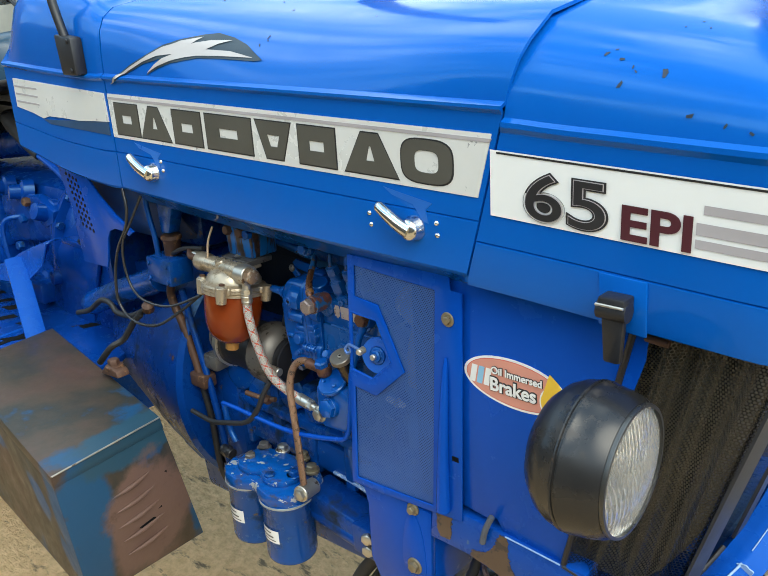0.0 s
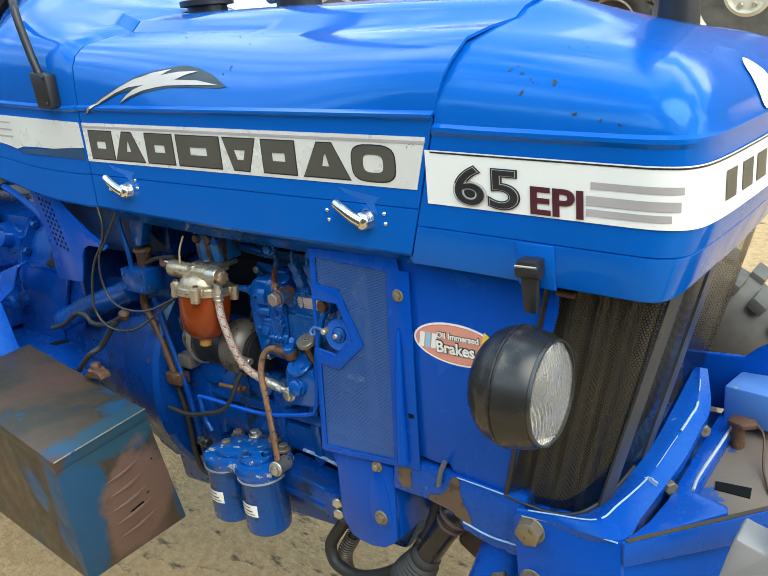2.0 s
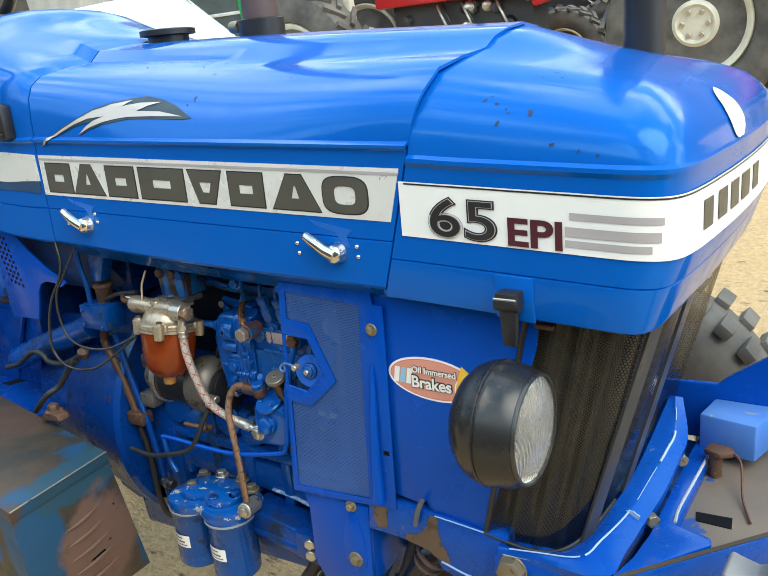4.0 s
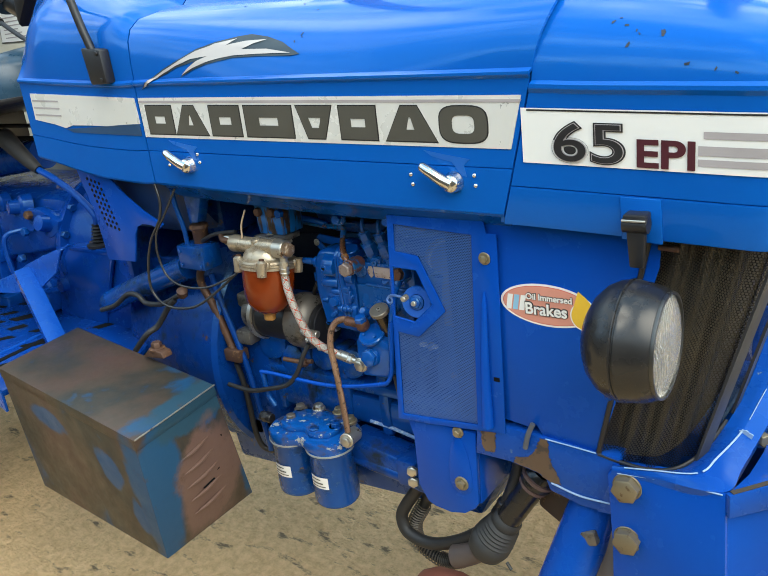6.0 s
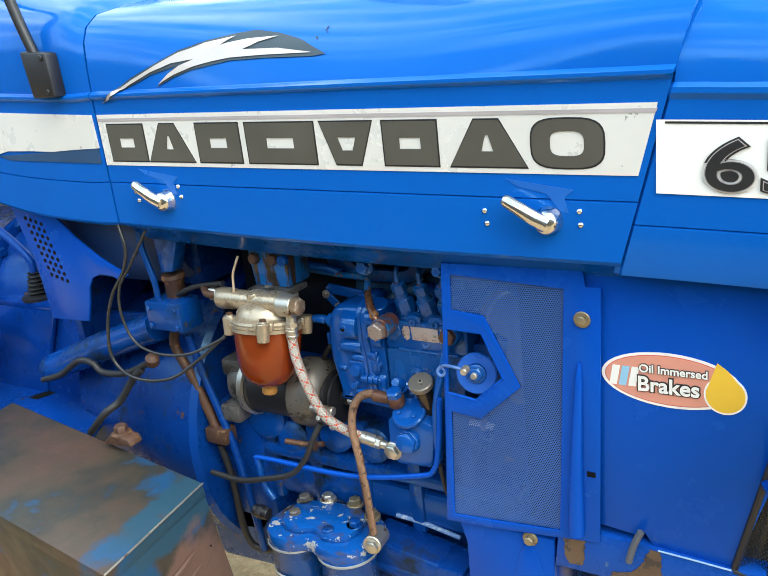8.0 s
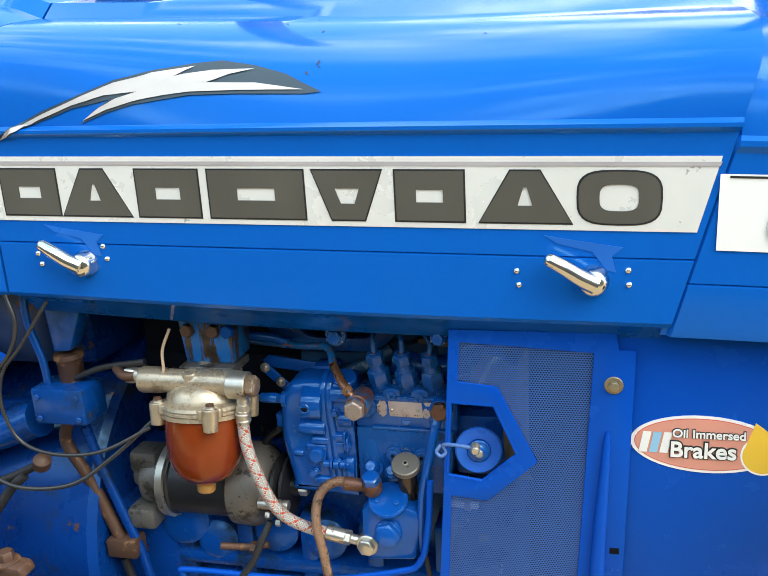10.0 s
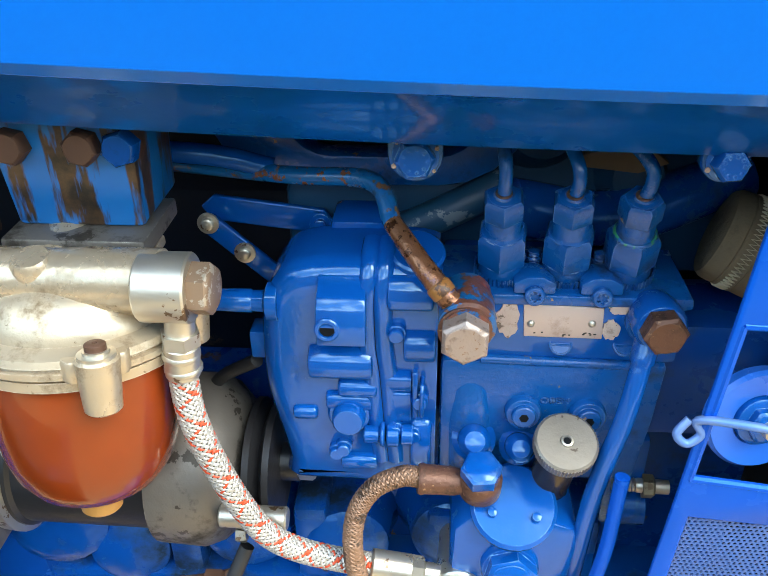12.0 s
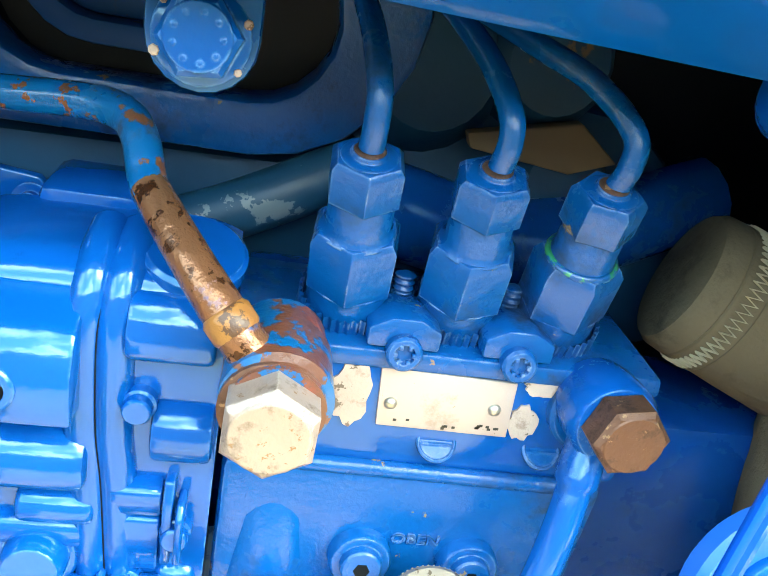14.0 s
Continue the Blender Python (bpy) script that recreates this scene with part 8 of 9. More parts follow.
def build_bay_details():
    # rolled inner edge below the hood skirt
    bm = B()
    rows = []
    for k in range(13):
        t = k / 12
        x = lerp(-0.742, -0.03, t)
        zb = lerp(1.129, 1.106, t) if t > 0 else 1.129
        zb = 1.129 - 0.030 * t + 0.007 * t * t - 0.004 * math.sin(math.pi * t)
        rows.append([(x, 0.004, zb + 0.003), (x, 0.012, zb - 0.002), (x, 0.026, zb - 0.013), (x, 0.040, zb - 0.026), (x, 0.047, zb - 0.031), (x, 0.052, zb - 0.028), (x, 0.053, zb + 0.01)])
    grid(bm, rows)
    part("inner_rail", thicken(bm, 0.003), paint("rail_blue", (0.0, 0.070, 0.33), (0.0, 0.058, 0.28), 0.3, (0.20, 0.12, 0.05), 0.77, 18, coat=0.8, ior=1.4, spec=0.05, bumpy=0.5, bscale=14), hood, "rolled blue inner rail", 60)
    # bolt hanging from the rail
    for x, y, z, k_ in ((-0.3805, 0.074, 1.063, 1.0), (-0.255, 0.046, 1.074, 0.78)):
        bm = prism(B(), [(x - 0.0125 * k_, z + 0.040)] + [(x - 0.0125 * k_ * math.cos(math.pi * k / 10), z - 0.0125 * k_ * math.sin(math.pi * k / 10)) for k in range(11)] + [(x + 0.0125 * k_, z + 0.040)], y + 0.004, y + 0.012, 0.0015)
        e = part("ear", bm, CAST_BLUE, tractor)
        bm = lathe(B(), (x, y + 0.005, z), (0, -1, 0.15), [(0, 0), (0, 0.0108 * k_), (0.002, 0.0108 * k_), (0.0025, 0.0100 * k_)], 24)
        hexa(bm, (x, y + 0.003, z), (0, -1, 0.15), 0.0160 * k_, 0.008, 0.1)
        face = axis_matrix((x, y + 0.003, z), (0, -1, 0.15))
        for k in range(9):
            q = face @ Vector((0.0052 * k_ * math.cos(0.7 * k), 0.0052 * k_ * math.sin(0.7 * k), 0.0078))
            lathe(bm, q, (0, -1, 0.15), [(0, 0.0008), (0.0005, 0.0006), (0.0007, 0)], 8)
        part("bolt", bm, PUMP_BLUE, e)
        for k, s_ in ((0, 0.0020), (2, 0.0014), (3, 0.0022), (5, 0.0016)):
            q = face @ Vector((0.0104 * k_ * math.cos(1.05 * k + 0.4), 0.0104 * k_ * math.sin(1.05 * k + 0.4), 0.0004))
            part("bare_fleck", lathe(B(), q, (0, -1, 0.15), [(0, 0), (0, s_ * 0.6), (0.0004, s_ * 0.45), (0.0005, 0)], 7), FLAKED, e)
    # rounded cover plate on the head behind, with an oval opening
    def pill(x0, x1, z0, z1, n_=10):
        r = (z1 - z0) / 2
        pts = []
        for cx, s_ in ((x1 - r, 0), (x0 + r, math.pi)):
            for k in range(n_ + 1):
                t = s_ - math.pi / 2 + math.pi * k / n_
                pts.append((cx + r * math.cos(t), (z0 + z1) / 2 + r * math.sin(t)))
        return pts
    dusty = paint("dusty_blue", (0.006, 0.060, 0.20), (0.02, 0.055, 0.14), 0.6, (0.10, 0.08, 0.06), 0.72, 40, spec=0.3, bumpy=0.3, dirt=(0.06, 0.06, 0.06), dirt_at=0.60, dirt_scale=25)
    cov = part("head_cover", prism(B(), pill(-0.500, -0.318, 1.016, 1.120), 0.150, 0.170, 0.003, None, [pill(-0.455, -0.346, 1.034, 1.086)]), SATIN_BLUE, tractor, "rounded blue cover on the cylinder head")
    # dark grey sheet stands in for the shade inside the oval opening
    part("recess", prism(B(), pill(-0.456, -0.334, 1.030, 1.090), 0.176, 0.178), plain("shaded_recess", (0.030, 0.032, 0.036), 0.8), cov)
    part("inner_ring", prism(B(), pill(-0.445, -0.372, 1.042, 1.090), 0.158, 0.176, 0.002, None, [pill(-0.437, -0.380, 1.050, 1.083)]), dusty, cov, "dusty inner ring")
    part("inner_cap", prism(B(), pill(-0.437, -0.380, 1.050, 1.083), 0.166, 0.176, 0.002), dusty, cov)
    # dull casting of the head behind the delivery valves
    teal = paint("dull_teal", (0.006, 0.055, 0.13), (0.012, 0.042, 0.080), 0.5, (0.14, 0.10, 0.06), 0.72, 22, spec=0.3, bumpy=0.5, bscale=50)
    bm = prism(B(), [(-0.46, 0.955), (-0.20, 0.955), (-0.205, 1.02), (-0.235, 1.045), (-0.30, 1.050), (-0.36, 1.012), (-0.46, 1.010)], 0.166, 0.186, 0.006)
    hc = part("head_casting", bm, teal, tractor, "dull teal cylinder head casting")
    for x, z, r in ((-0.315, 1.052, 0.026), (-0.275, 1.060, 0.022), (-0.262, 1.020, 0.018)):
        part("boss", lathe(B(), (x, 0.170, z), (0.1, -1, 0.1), [(0, r * 1.2), (0.010, r), (0.016, r * 0.8), (0.018, 0)], 22), teal, hc)
    part("gasket_edge", prism(B(), [(-0.300, 1.035), (-0.262, 1.044), (-0.246, 1.032), (-0.262, 1.026), (-0.298, 1.030)], 0.150, 0.156, 0.001), plain("brown_gasket", (0.16, 0.11, 0.06), 0.7), tractor, "brown gasket edge")
    bm = tube(B(), [(-0.40, 0.15, 0.985), (-0.375, 0.150, 0.996), (-0.352, 0.151, 1.008), (-0.332, 0.156, 1.018)], 0.010, 12)
    part("black_hose", bm, paint("blue_black_rubber", (0.008, 0.055, 0.11), (0.010, 0.045, 0.085), 0.4, (0.14, 0.18, 0.21), 0.68, 60), tractor, "dark rubber hose")
    # canvas sleeve at the right of the pump
    d = Vector((0.88, -0.25, -0.30)).normalized()
    a = Vector((-0.2240, 0.1280, 1.0040))
    bm = lathe(B(), a, d, [(0, 0), (0, 0.0190), (0.0012, 0.0232), (0.004, 0.0250), (0.0095, 0.0254), (0.0100, 0.0248), (0.0106, 0.0254), (0.030, 0.0262), (0.070, 0.0268), (0.070, 0)], 40)
    slv = part("canvas_sleeve", bm, KHAKI, tractor, "khaki canvas sleeve with stitching")
    fr = axis_matrix(a, d)
    pts = []
    for k in range(121):
        t = 2 * math.pi * k / 120
        pts.append(fr @ Vector((0.0260 * math.cos(t), 0.0260 * math.sin(t), 0.0150 + (0.0024 if k % 2 else -0.0024))))
    part("stitching", tube(B(), pts, 0.0006, 5, 1), plain("pale_thread", (0.45, 0.38, 0.26), 0.8), slv, "pale zigzag stitching")
    part("seam", tube(B(), [fr @ Vector((0.0258 * math.cos(t), 0.0258 * math.sin(t), 0.0195)) for t in [2 * math.pi * k / 40 for k in range(41)]], 0.0005, 5, 1), KHAKI, slv)
    part("canvas_hose", tube(B(), [(-0.140, 0.125, 1.035), (-0.155, 0.110, 1.000), (-0.165, 0.095, 0.955), (-0.160, 0.085, 0.90)], 0.026, 18), KHAKI, slv, "khaki canvas hose going down")
    # water hose and crossing parts in the dark behind the valves
    for pts, r, mt in (
        ([(-0.33, 0.14, 1.01), (-0.27, 0.15, 1.00), (-0.20, 0.17, 1.02)], 0.016, CAST_BLUE),
        ([(-0.60, 0.13, 1.045), (-0.50, 0.135, 1.04), (-0.46, 0.14, 1.03)], 0.006, CAST_BLUE),
        ([(-0.47, 0.10, 0.93), (-0.50, 0.12, 0.90), (-0.52, 0.14, 0.86)], 0.004, RUBBER),
    ):
        part("pipe", tube(B(), pts, r, 14), mt, tractor)
    # disc valve seen through the hatch
    ax = Vector((0.15, -0.97, 0.18)).normalized()
    c = Vector((-0.2140, 0.048, 0.944))
    bm = lathe(B(), c, ax, [(-0.006, 0), (-0.006, 0.0240), (-0.004, 0.0262), (0.001, 0.0262), (0.003, 0.0245), (0.002, 0.0135), (0.000, 0.0125), (0.0, 0)], 44)
    d = part("stop_disc", bm, paint("pale_blue_enamel", (0.01, 0.11, 0.50), (0.04, 0.18, 0.58), 0.3, None, bumpy=0.1), tractor, "pale blue disc with central nut")
    bm = lathe(B(), c, ax, [(0, 0), (0, 0.0125), (0.004, 0.0122), (0.005, 0.0100)], 28)
    hexa(bm, c + ax * 0.003, ax, 0.0160, 0.007)
    part("hub", bm, PUMP_BLUE, d)
    part("pin", cyl(B(), c + ax * 0.008, c + ax * 0.016, 0.0042), STEEL, d)
    bm = tube(B(), [(-0.253, 0.030, 0.957), (-0.258, 0.028, 0.950), (-0.253, 0.027, 0.945), (-0.247, 0.028, 0.950), (-0.250, 0.028, 0.958), (-0.236, 0.022, 0.962), (-0.212, 0.015, 0.963)], 0.0021, 10, 8)
    part("link_wire", bm, paint("half_painted_wire", (0.03, 0.16, 0.5), (0.5, 0.48, 0.42), 0.35, None, metallic=0.3), d, "bent wire link")
    part("ball_end", lathe(B(), (-0.214, 0.020, 0.963), (0.1, -1, 0), [(0, 0), (0, 0.0050), (0.010, 0.0050), (0.012, 0.0036), (0.012, 0)], 16), STEEL, d)
    # pump drive behind the hatch
    bm = box(B(), -0.250, -0.150, 0.105, 0.16, 0.88, 0.958, 0.006)
    part("timing_case", bm, BLOCK_BLUE, tractor, "dark blue timing case")


build_bay_details()


def build_alternator():
    ax = Vector((1, -0.02, 0)).normalized()
    c = Vector((-0.632, 0.112, 0.845))
    bm = lathe(B(), c, ax, [(0, 0), (0, 0.0413), (0.006, 0.0482), (0.012, 0.0482), (0.014, 0.0456), (0.098, 0.0456)], 40)
    al = part("alternator", bm, BLACK, tractor, "black alternator with aluminium end bells")
    bm = lathe(B(), c + ax * 0.0, ax, [(-0.004, 0.0430), (-0.002, 0.0516), (0.008, 0.0525), (0.010, 0.0464)], 40)
    part("clamp_ring", bm, STEEL, al)
    bm = lathe(B(), c + ax * 0.096, ax, [(0, 0.0464), (0.002, 0.0533), (0.030, 0.0542), (0.040, 0.0499), (0.050, 0.040), (0.054, 0.022), (0.054, 0)], 36)
    part("end_bell", bm, ALU_DARK, al, "rough aluminium end bell")
    bm = lathe(B(), c - ax * 0.004, -ax, [(0, 0.0396), (0.012, 0.0378), (0.030, 0.036), (0.036, 0.020), (0.050, 0.016), (0.050, 0)], 30)
    box(bm, -0.682, -0.642, 0.085, 0.125, 0.86, 0.89, 0.006)
    box(bm, -0.687, -0.647, 0.07, 0.11, 0.785, 0.815, 0.006)
    part("rear_bell", bm, ALU_DARK, al, "oily aluminium rear bell")
    bm = lathe(B(), c + ax * 0.150, ax, [(0, 0.030), (0.002, 0.040), (0.006, 0.040), (0.010, 0.031), (0.014, 0.040), (0.018, 0.040), (0.019, 0.012), (0.030, 0.012), (0.030, 0)], 32)
    part("pulley", bm, BLACK, al, "black belt pulley")
    bm = hexa(B(), c + ax * 0.176 , ax, 0.02, 0.014)
    part("nut", bm, STEEL, al)
    part("through_bolt", cyl(B(), c + ax * 0.14 + Vector((0, -0.047, 0.0)), c + ax * 0.18 + Vector((0, -0.047, 0.0)), 0.007), STEEL, al)
    for a in (200, 250, 300):
        p = c + ax * 0.148 + Vector((0, 0.048 * math.cos(radians(a)), 0.048 * math.sin(radians(a))))
        part("bolt", hexa(B(), p, ax, 0.010, 0.006), STEEL, al)
    bm = tube(B(), [(-0.55, 0.06, 0.78), (-0.515, 0.07, 0.775), (-0.49, 0.075, 0.778)], 0.0045, 10)
    hexa(bm, (-0.512, 0.07, 0.775), (1, 0, 0), 0.014, 0.012)
    part("adjuster_bolt", bm, RUST, al)


build_alternator()


def streaked_blue():
    """Bright blue enamel with dark rust running down it."""
    m, n, l, b = mat("streaked_blue")
    t = tex(n, l, "ShaderNodeTexNoise", 1.0, 5, 0.6)
    mp = n.new("ShaderNodeMapping")
    mp.inputs["Scale"].default_value = (75, 75, 11)
    l.new(t.inputs["Vector"].links[0].from_socket, mp.inputs["Vector"])
    l.new(mp.outputs[0], t.inputs["Vector"])
    f = ramp(n, l, t.outputs["Fac"], [(0.50, (0,)), (0.55, (1,))])
    rust = tex(n, l, "ShaderNodeTexNoise", 120, 4)
    dark = ramp(n, l, rust.outputs["Fac"], [(0.35, (0.018, 0.014, 0.010)), (0.7, (0.09, 0.045, 0.02))])
    l.new(mixc(n, l, f, (0.002, 0.13, 0.40), dark), b.inputs["Base Color"])
    b.inputs["Roughness"].default_value = 0.35
    bump(n, l, b, t.outputs["Fac"], 0.4, 0.001)
    return m


def build_rear_bay():
    # slab block with flaked paint above the strainer
    m = streaked_blue()
    bm = prism(B(), [(-0.574, 1.024), (-0.580, 1.082), (-0.509, 1.080), (-0.511, 1.024)], 0.078, 0.13, 0.003)
    blk = part("mount_block", bm, m, tractor, "blue mounting block with flaking paint")
    part("packing", box(B(), -0.588, -0.500, 0.072, 0.135, 1.082, 1.107, 0.003), paint("oily_packing", (0.11, 0.10, 0.085), (0.05, 0.045, 0.04), 0.6, (0.02, 0.016, 0.012), 0.62, 60, bumpy=0.6, bscale=120), blk, "greasy grey packing")
    part("shelf", box(B(), -0.578, -0.507, 0.064, 0.115, 1.014, 1.0238, 0.002), ALU_DARK, blk)
    for x, mt in ((-0.566, RUST), (-0.532, RUST), (-0.514, CAST_BLUE)):
        part("bolt", hexa(B(), (x, 0.0785, 1.066), (0, -1, 0.1), 0.015, 0.009, x * 30), mt, blk)
    # strut, spool and small control box
    bm = prism(B(), [(-0.752, 1.13), (-0.683, 1.13), (-0.722, 1.040), (-0.746, 1.038)], 0.060, 0.085, 0.003)
    s = part("strut", bm, CAST_BLUE, tractor, "tapered blue strut")
    part("rim", lathe(B(), (-0.734, 0.072, 1.034), (0, 0, -1), [(0, 0.018), (0.006, 0.019), (0.010, 0.016), (0.05, 0.015)], 24), RUST, s)
    bm = box(B(), -0.772, -0.698, 0.036, 0.085, 0.950, 0.998, 0.004)
    b_ = part("control_box", bm, CAST_BLUE, tractor, "small blue control box")
    for x, z in ((-0.762, 0.987), (-0.707, 0.987), (-0.762, 0.959), (-0.707, 0.959)):
        part("screw", cyl(B(), (x, 0.036, z), (x, 0.033, z), 0.004, None, 0.0008, 10), CAST_BLUE, b_)
    for pts, r, mt, lab in (
        ([(-1.16, 0.11, 0.800), (-1.10, 0.085, 0.825), (-0.956, 0.08, 0.881), (-0.80, 0.08, 0.937)], 0.026, CAST_BLUE, "thick blue steering tube"),
        ([(-0.770, 0.055, 1.125), (-0.772, 0.055, 1.08), (-0.760, 0.055, 1.03), (-0.758, 0.055, 0.995)], 0.005, CAST_BLUE, "thin blue pipe"),
        ([(-0.745, 0.065, 0.945), (-0.757, 0.068, 0.91), (-0.735, 0.070, 0.86), (-0.712, 0.070, 0.80), (-0.695, 0.068, 0.755)], 0.008, RUST, "rusty pipe"),
        ([(-0.73, 0.075, 0.93), (-0.715, 0.075, 0.87), (-0.69, 0.072, 0.80), (-0.668, 0.07, 0.73), (-0.655, 0.075, 0.60), (-0.655, 0.08, 0.54)], 0.0065, BLOCK_BLUE, "blue pipe"),
        ([(-0.700, 0.070, 0.74), (-0.694, 0.075, 0.68), (-0.690, 0.08, 0.56), (-0.665, 0.09, 0.53), (-0.60, 0.10, 0.55)], 0.006, RUBBER, "dark pipe"),
        ([(-0.62, 0.06, 1.03), (-0.68, 0.06, 1.02), (-0.73, 0.065, 1.0)], 0.004, RUBBER, "thin dark pipe"),
        ([(-0.66, 0.06, 1.02), (-0.645, 0.05, 1.015), (-0.63, 0.055, 1.013)], 0.006, RUST, "rusty pipe"),
        ([(-0.578, 0.055, 1.075), (-0.588, 0.050, 1.05), (-0.587, 0.045, 1.028), (-0.590, 0.045, 1.022)], 0.0018, plain("bare_wire", (0.55, 0.40, 0.26), 0.5), "bare copper wire"),
        ([(-0.602, 0.048, 0.745), (-0.600, 0.050, 0.70), (-0.585, 0.05, 0.675)], 0.006, CAST_BLUE, "blue pipe"),
        ([(-0.28, 0.05, 0.80), (-0.276, 0.05, 0.775), (-0.27, 0.05, 0.755), (-0.255, 0.06, 0.75)], 0.003, RUBBER, "thin dark pipe"),
    ):
        part("pipe", tube(B(), pts, r, 12), mt, tractor, lab)
    bm = box(B(), -0.716, -0.672, 0.055, 0.085, 0.748, 0.775, 0.004)
    part("pipe_clamp", bm, RUST, tractor, "rusty pipe clamp")
    part("pipe_joint", lathe(B(), (-0.762, 0.02, 0.898), (0.5, -0.3, 1), [(0, 0.008), (0.004, 0.011), (0.016, 0.011), (0.020, 0.007), (0.022, 0)], 14), RUST, tractor)
    # rusty lug and bolt behind the tool box
    bm = prism(B(), [(-0.80, 0.800), (-0.735, 0.806), (-0.74, 0.818), (-0.775, 0.822)], -0.075, -0.05, 0.003)
    lg = part("lug", bm, RUST, tractor, "rusty lug with a bolt")
    bm = lathe(B(), (-0.766, -0.062, 0.816), (0, 0, 1), [(0, 0.016), (0.004, 0.016), (0.006, 0.011)], 20)
    hexa(bm, (-0.766, -0.062, 0.821), (0, 0, 1), 0.018, 0.011)
    part("bolt", bm, RUST, lg)
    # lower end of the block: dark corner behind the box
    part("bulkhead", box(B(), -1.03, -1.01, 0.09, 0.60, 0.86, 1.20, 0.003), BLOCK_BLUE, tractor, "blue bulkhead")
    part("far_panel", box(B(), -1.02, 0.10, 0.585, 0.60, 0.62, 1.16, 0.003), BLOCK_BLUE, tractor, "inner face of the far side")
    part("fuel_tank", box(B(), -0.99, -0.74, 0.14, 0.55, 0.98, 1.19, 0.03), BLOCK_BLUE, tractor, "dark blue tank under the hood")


build_rear_bay()


# ---- hoses and axle below the frame ----
def build_lower():
    h = part("hydraulic_hose", tube(B(), [(-0.268, 0.088, 0.585), (-0.286, 0.085, 0.548), (-0.313, 0.080, 0.508), (-0.322, 0.075, 0.482), (-0.306, 0.070, 0.455), (-0.255, 0.070, 0.449), (-0.189, 0.070, 0.480), (-0.129, 0.072, 0.531), (-0.095, 0.075, 0.585), (-0.078, 0.082, 0.630), (-0.070, 0.09, 0.668)], 0.0118, 16), RUBBER, tractor, "thick black hydraulic hose loop")
    for a, b_ in (((-0.270, 0.088, 0.582), (-0.286, 0.085, 0.548)), ((-0.112, 0.0735, 0.555), (-0.090, 0.076, 0.596))):
        part("ferrule", lathe(B(), a, Vector(b_) - Vector(a), [(0, 0.012), (0.002, 0.0142), (0.012, 0.0142), (0.014, 0.0128), (0.030, 0.0142), (0.034, 0.0142), (0.036, 0.012)], 20), BLACK, h)
    part("crimp_line", lathe(B(), (-0.119, 0.0728, 0.543), (0.022, 0.003, 0.041), [(0, 0.012), (0.0004, 0.0128), (0.0022, 0.0128), (0.0026, 0.012)], 20), STEEL, h)
    spr = [(-0.262, 0.108, 0.545), (-0.286, 0.104, 0.505), (-0.312, 0.10, 0.455), (-0.303, 0.098, 0.415), (-0.250, 0.094, 0.396), (-0.200, 0.090, 0.418), (-0.165, 0.090, 0.448), (-0.14, 0.095, 0.48)]
    inner = part("hydraulic_hose", tube(B(), spr, 0.0105, 14), RUBBER, tractor, "black hose wrapped in a steel spring")
    line = smooth_line(spr[1:6], 9)
    pts = []
    for i in range(len(line) - 1):
        d = (line[i + 1] - line[i]).normalized()
        u = d.cross(Vector((0, 1, 0))).normalized()
        w = d.cross(u)
        for k in range(10):
            t = 2 * math.pi * k / 10
            pts.append(line[i].lerp(line[i + 1], k / 10) + 0.0142 * (u * math.cos(t) + w * math.sin(t)))
    part("spring", tube(B(), pts, 0.0013, 6, 1), plain("grey_spring", (0.16, 0.14, 0.12), 0.45, 0.6), inner, "steel spring sleeve")
    part("sleeve_end", lathe(B(), (-0.262, 0.108, 0.545), (-0.024, -0.004, -0.040), [(0, 0.0120), (0.002, 0.0150), (0.028, 0.0150), (0.030, 0.012)], 20), BLACK, inner)
    # steering cylinder with ribbed rubber boot
    a, b_ = Vector((-0.022, 0.076, 0.668)), Vector((-0.150, 0.050, 0.462))
    d = (b_ - a).normalized()
    st = part("steering_cylinder", lathe(B(), a, d, [(0, 0), (0, 0.022), (0.012, 0.0285), (0.026, 0.0285), (0.030, 0.0215), (0.16, 0.0215)], 28), paint("cylinder_black", (0.010, 0.010, 0.011), (0.016, 0.015, 0.015), 0.25, None, bumpy=0.1), tractor, "black steering cylinder with ribbed rubber boot")
    prof = [(0.0, 0.0225), (0.004, 0.0255), (0.016, 0.0255), (0.018, 0.024)]
    for k in range(5):
        prof += [(0.022 + 0.0072 * k, 0.0300 + 0.0014 * k), (0.0262 + 0.0072 * k, 0.0272 + 0.0014 * k)]
    prof += [(0.060, 0.0365), (0.070, 0.0370), (0.088, 0.0330), (0.096, 0.026), (0.098, 0.020), (0.098, 0)]
    part("boot", lathe(B(), a + d * 0.118, d, prof, 32), plain("dusty_rubber", (0.035, 0.034, 0.033), 0.6, bumpy=0.3), st, "ribbed rubber boot")
    for p, r in ((0.010, 0.0305), (0.030, 0.0250)):
        part("clamp", lathe(B(), a + d * p, d, [(0, r - 0.003), (0.001, r), (0.007, r), (0.008, r - 0.003)], 28), BROWN_PIPE, st)
    part("screw", tube(B(), [a + d * 0.19 + Vector((0.036, -0.01, -0.02)), a + d * 0.195 + Vector((0.048, -0.012, -0.026))], 0.003, 8, 1), BLACK, st)
    e = a + d * 0.205
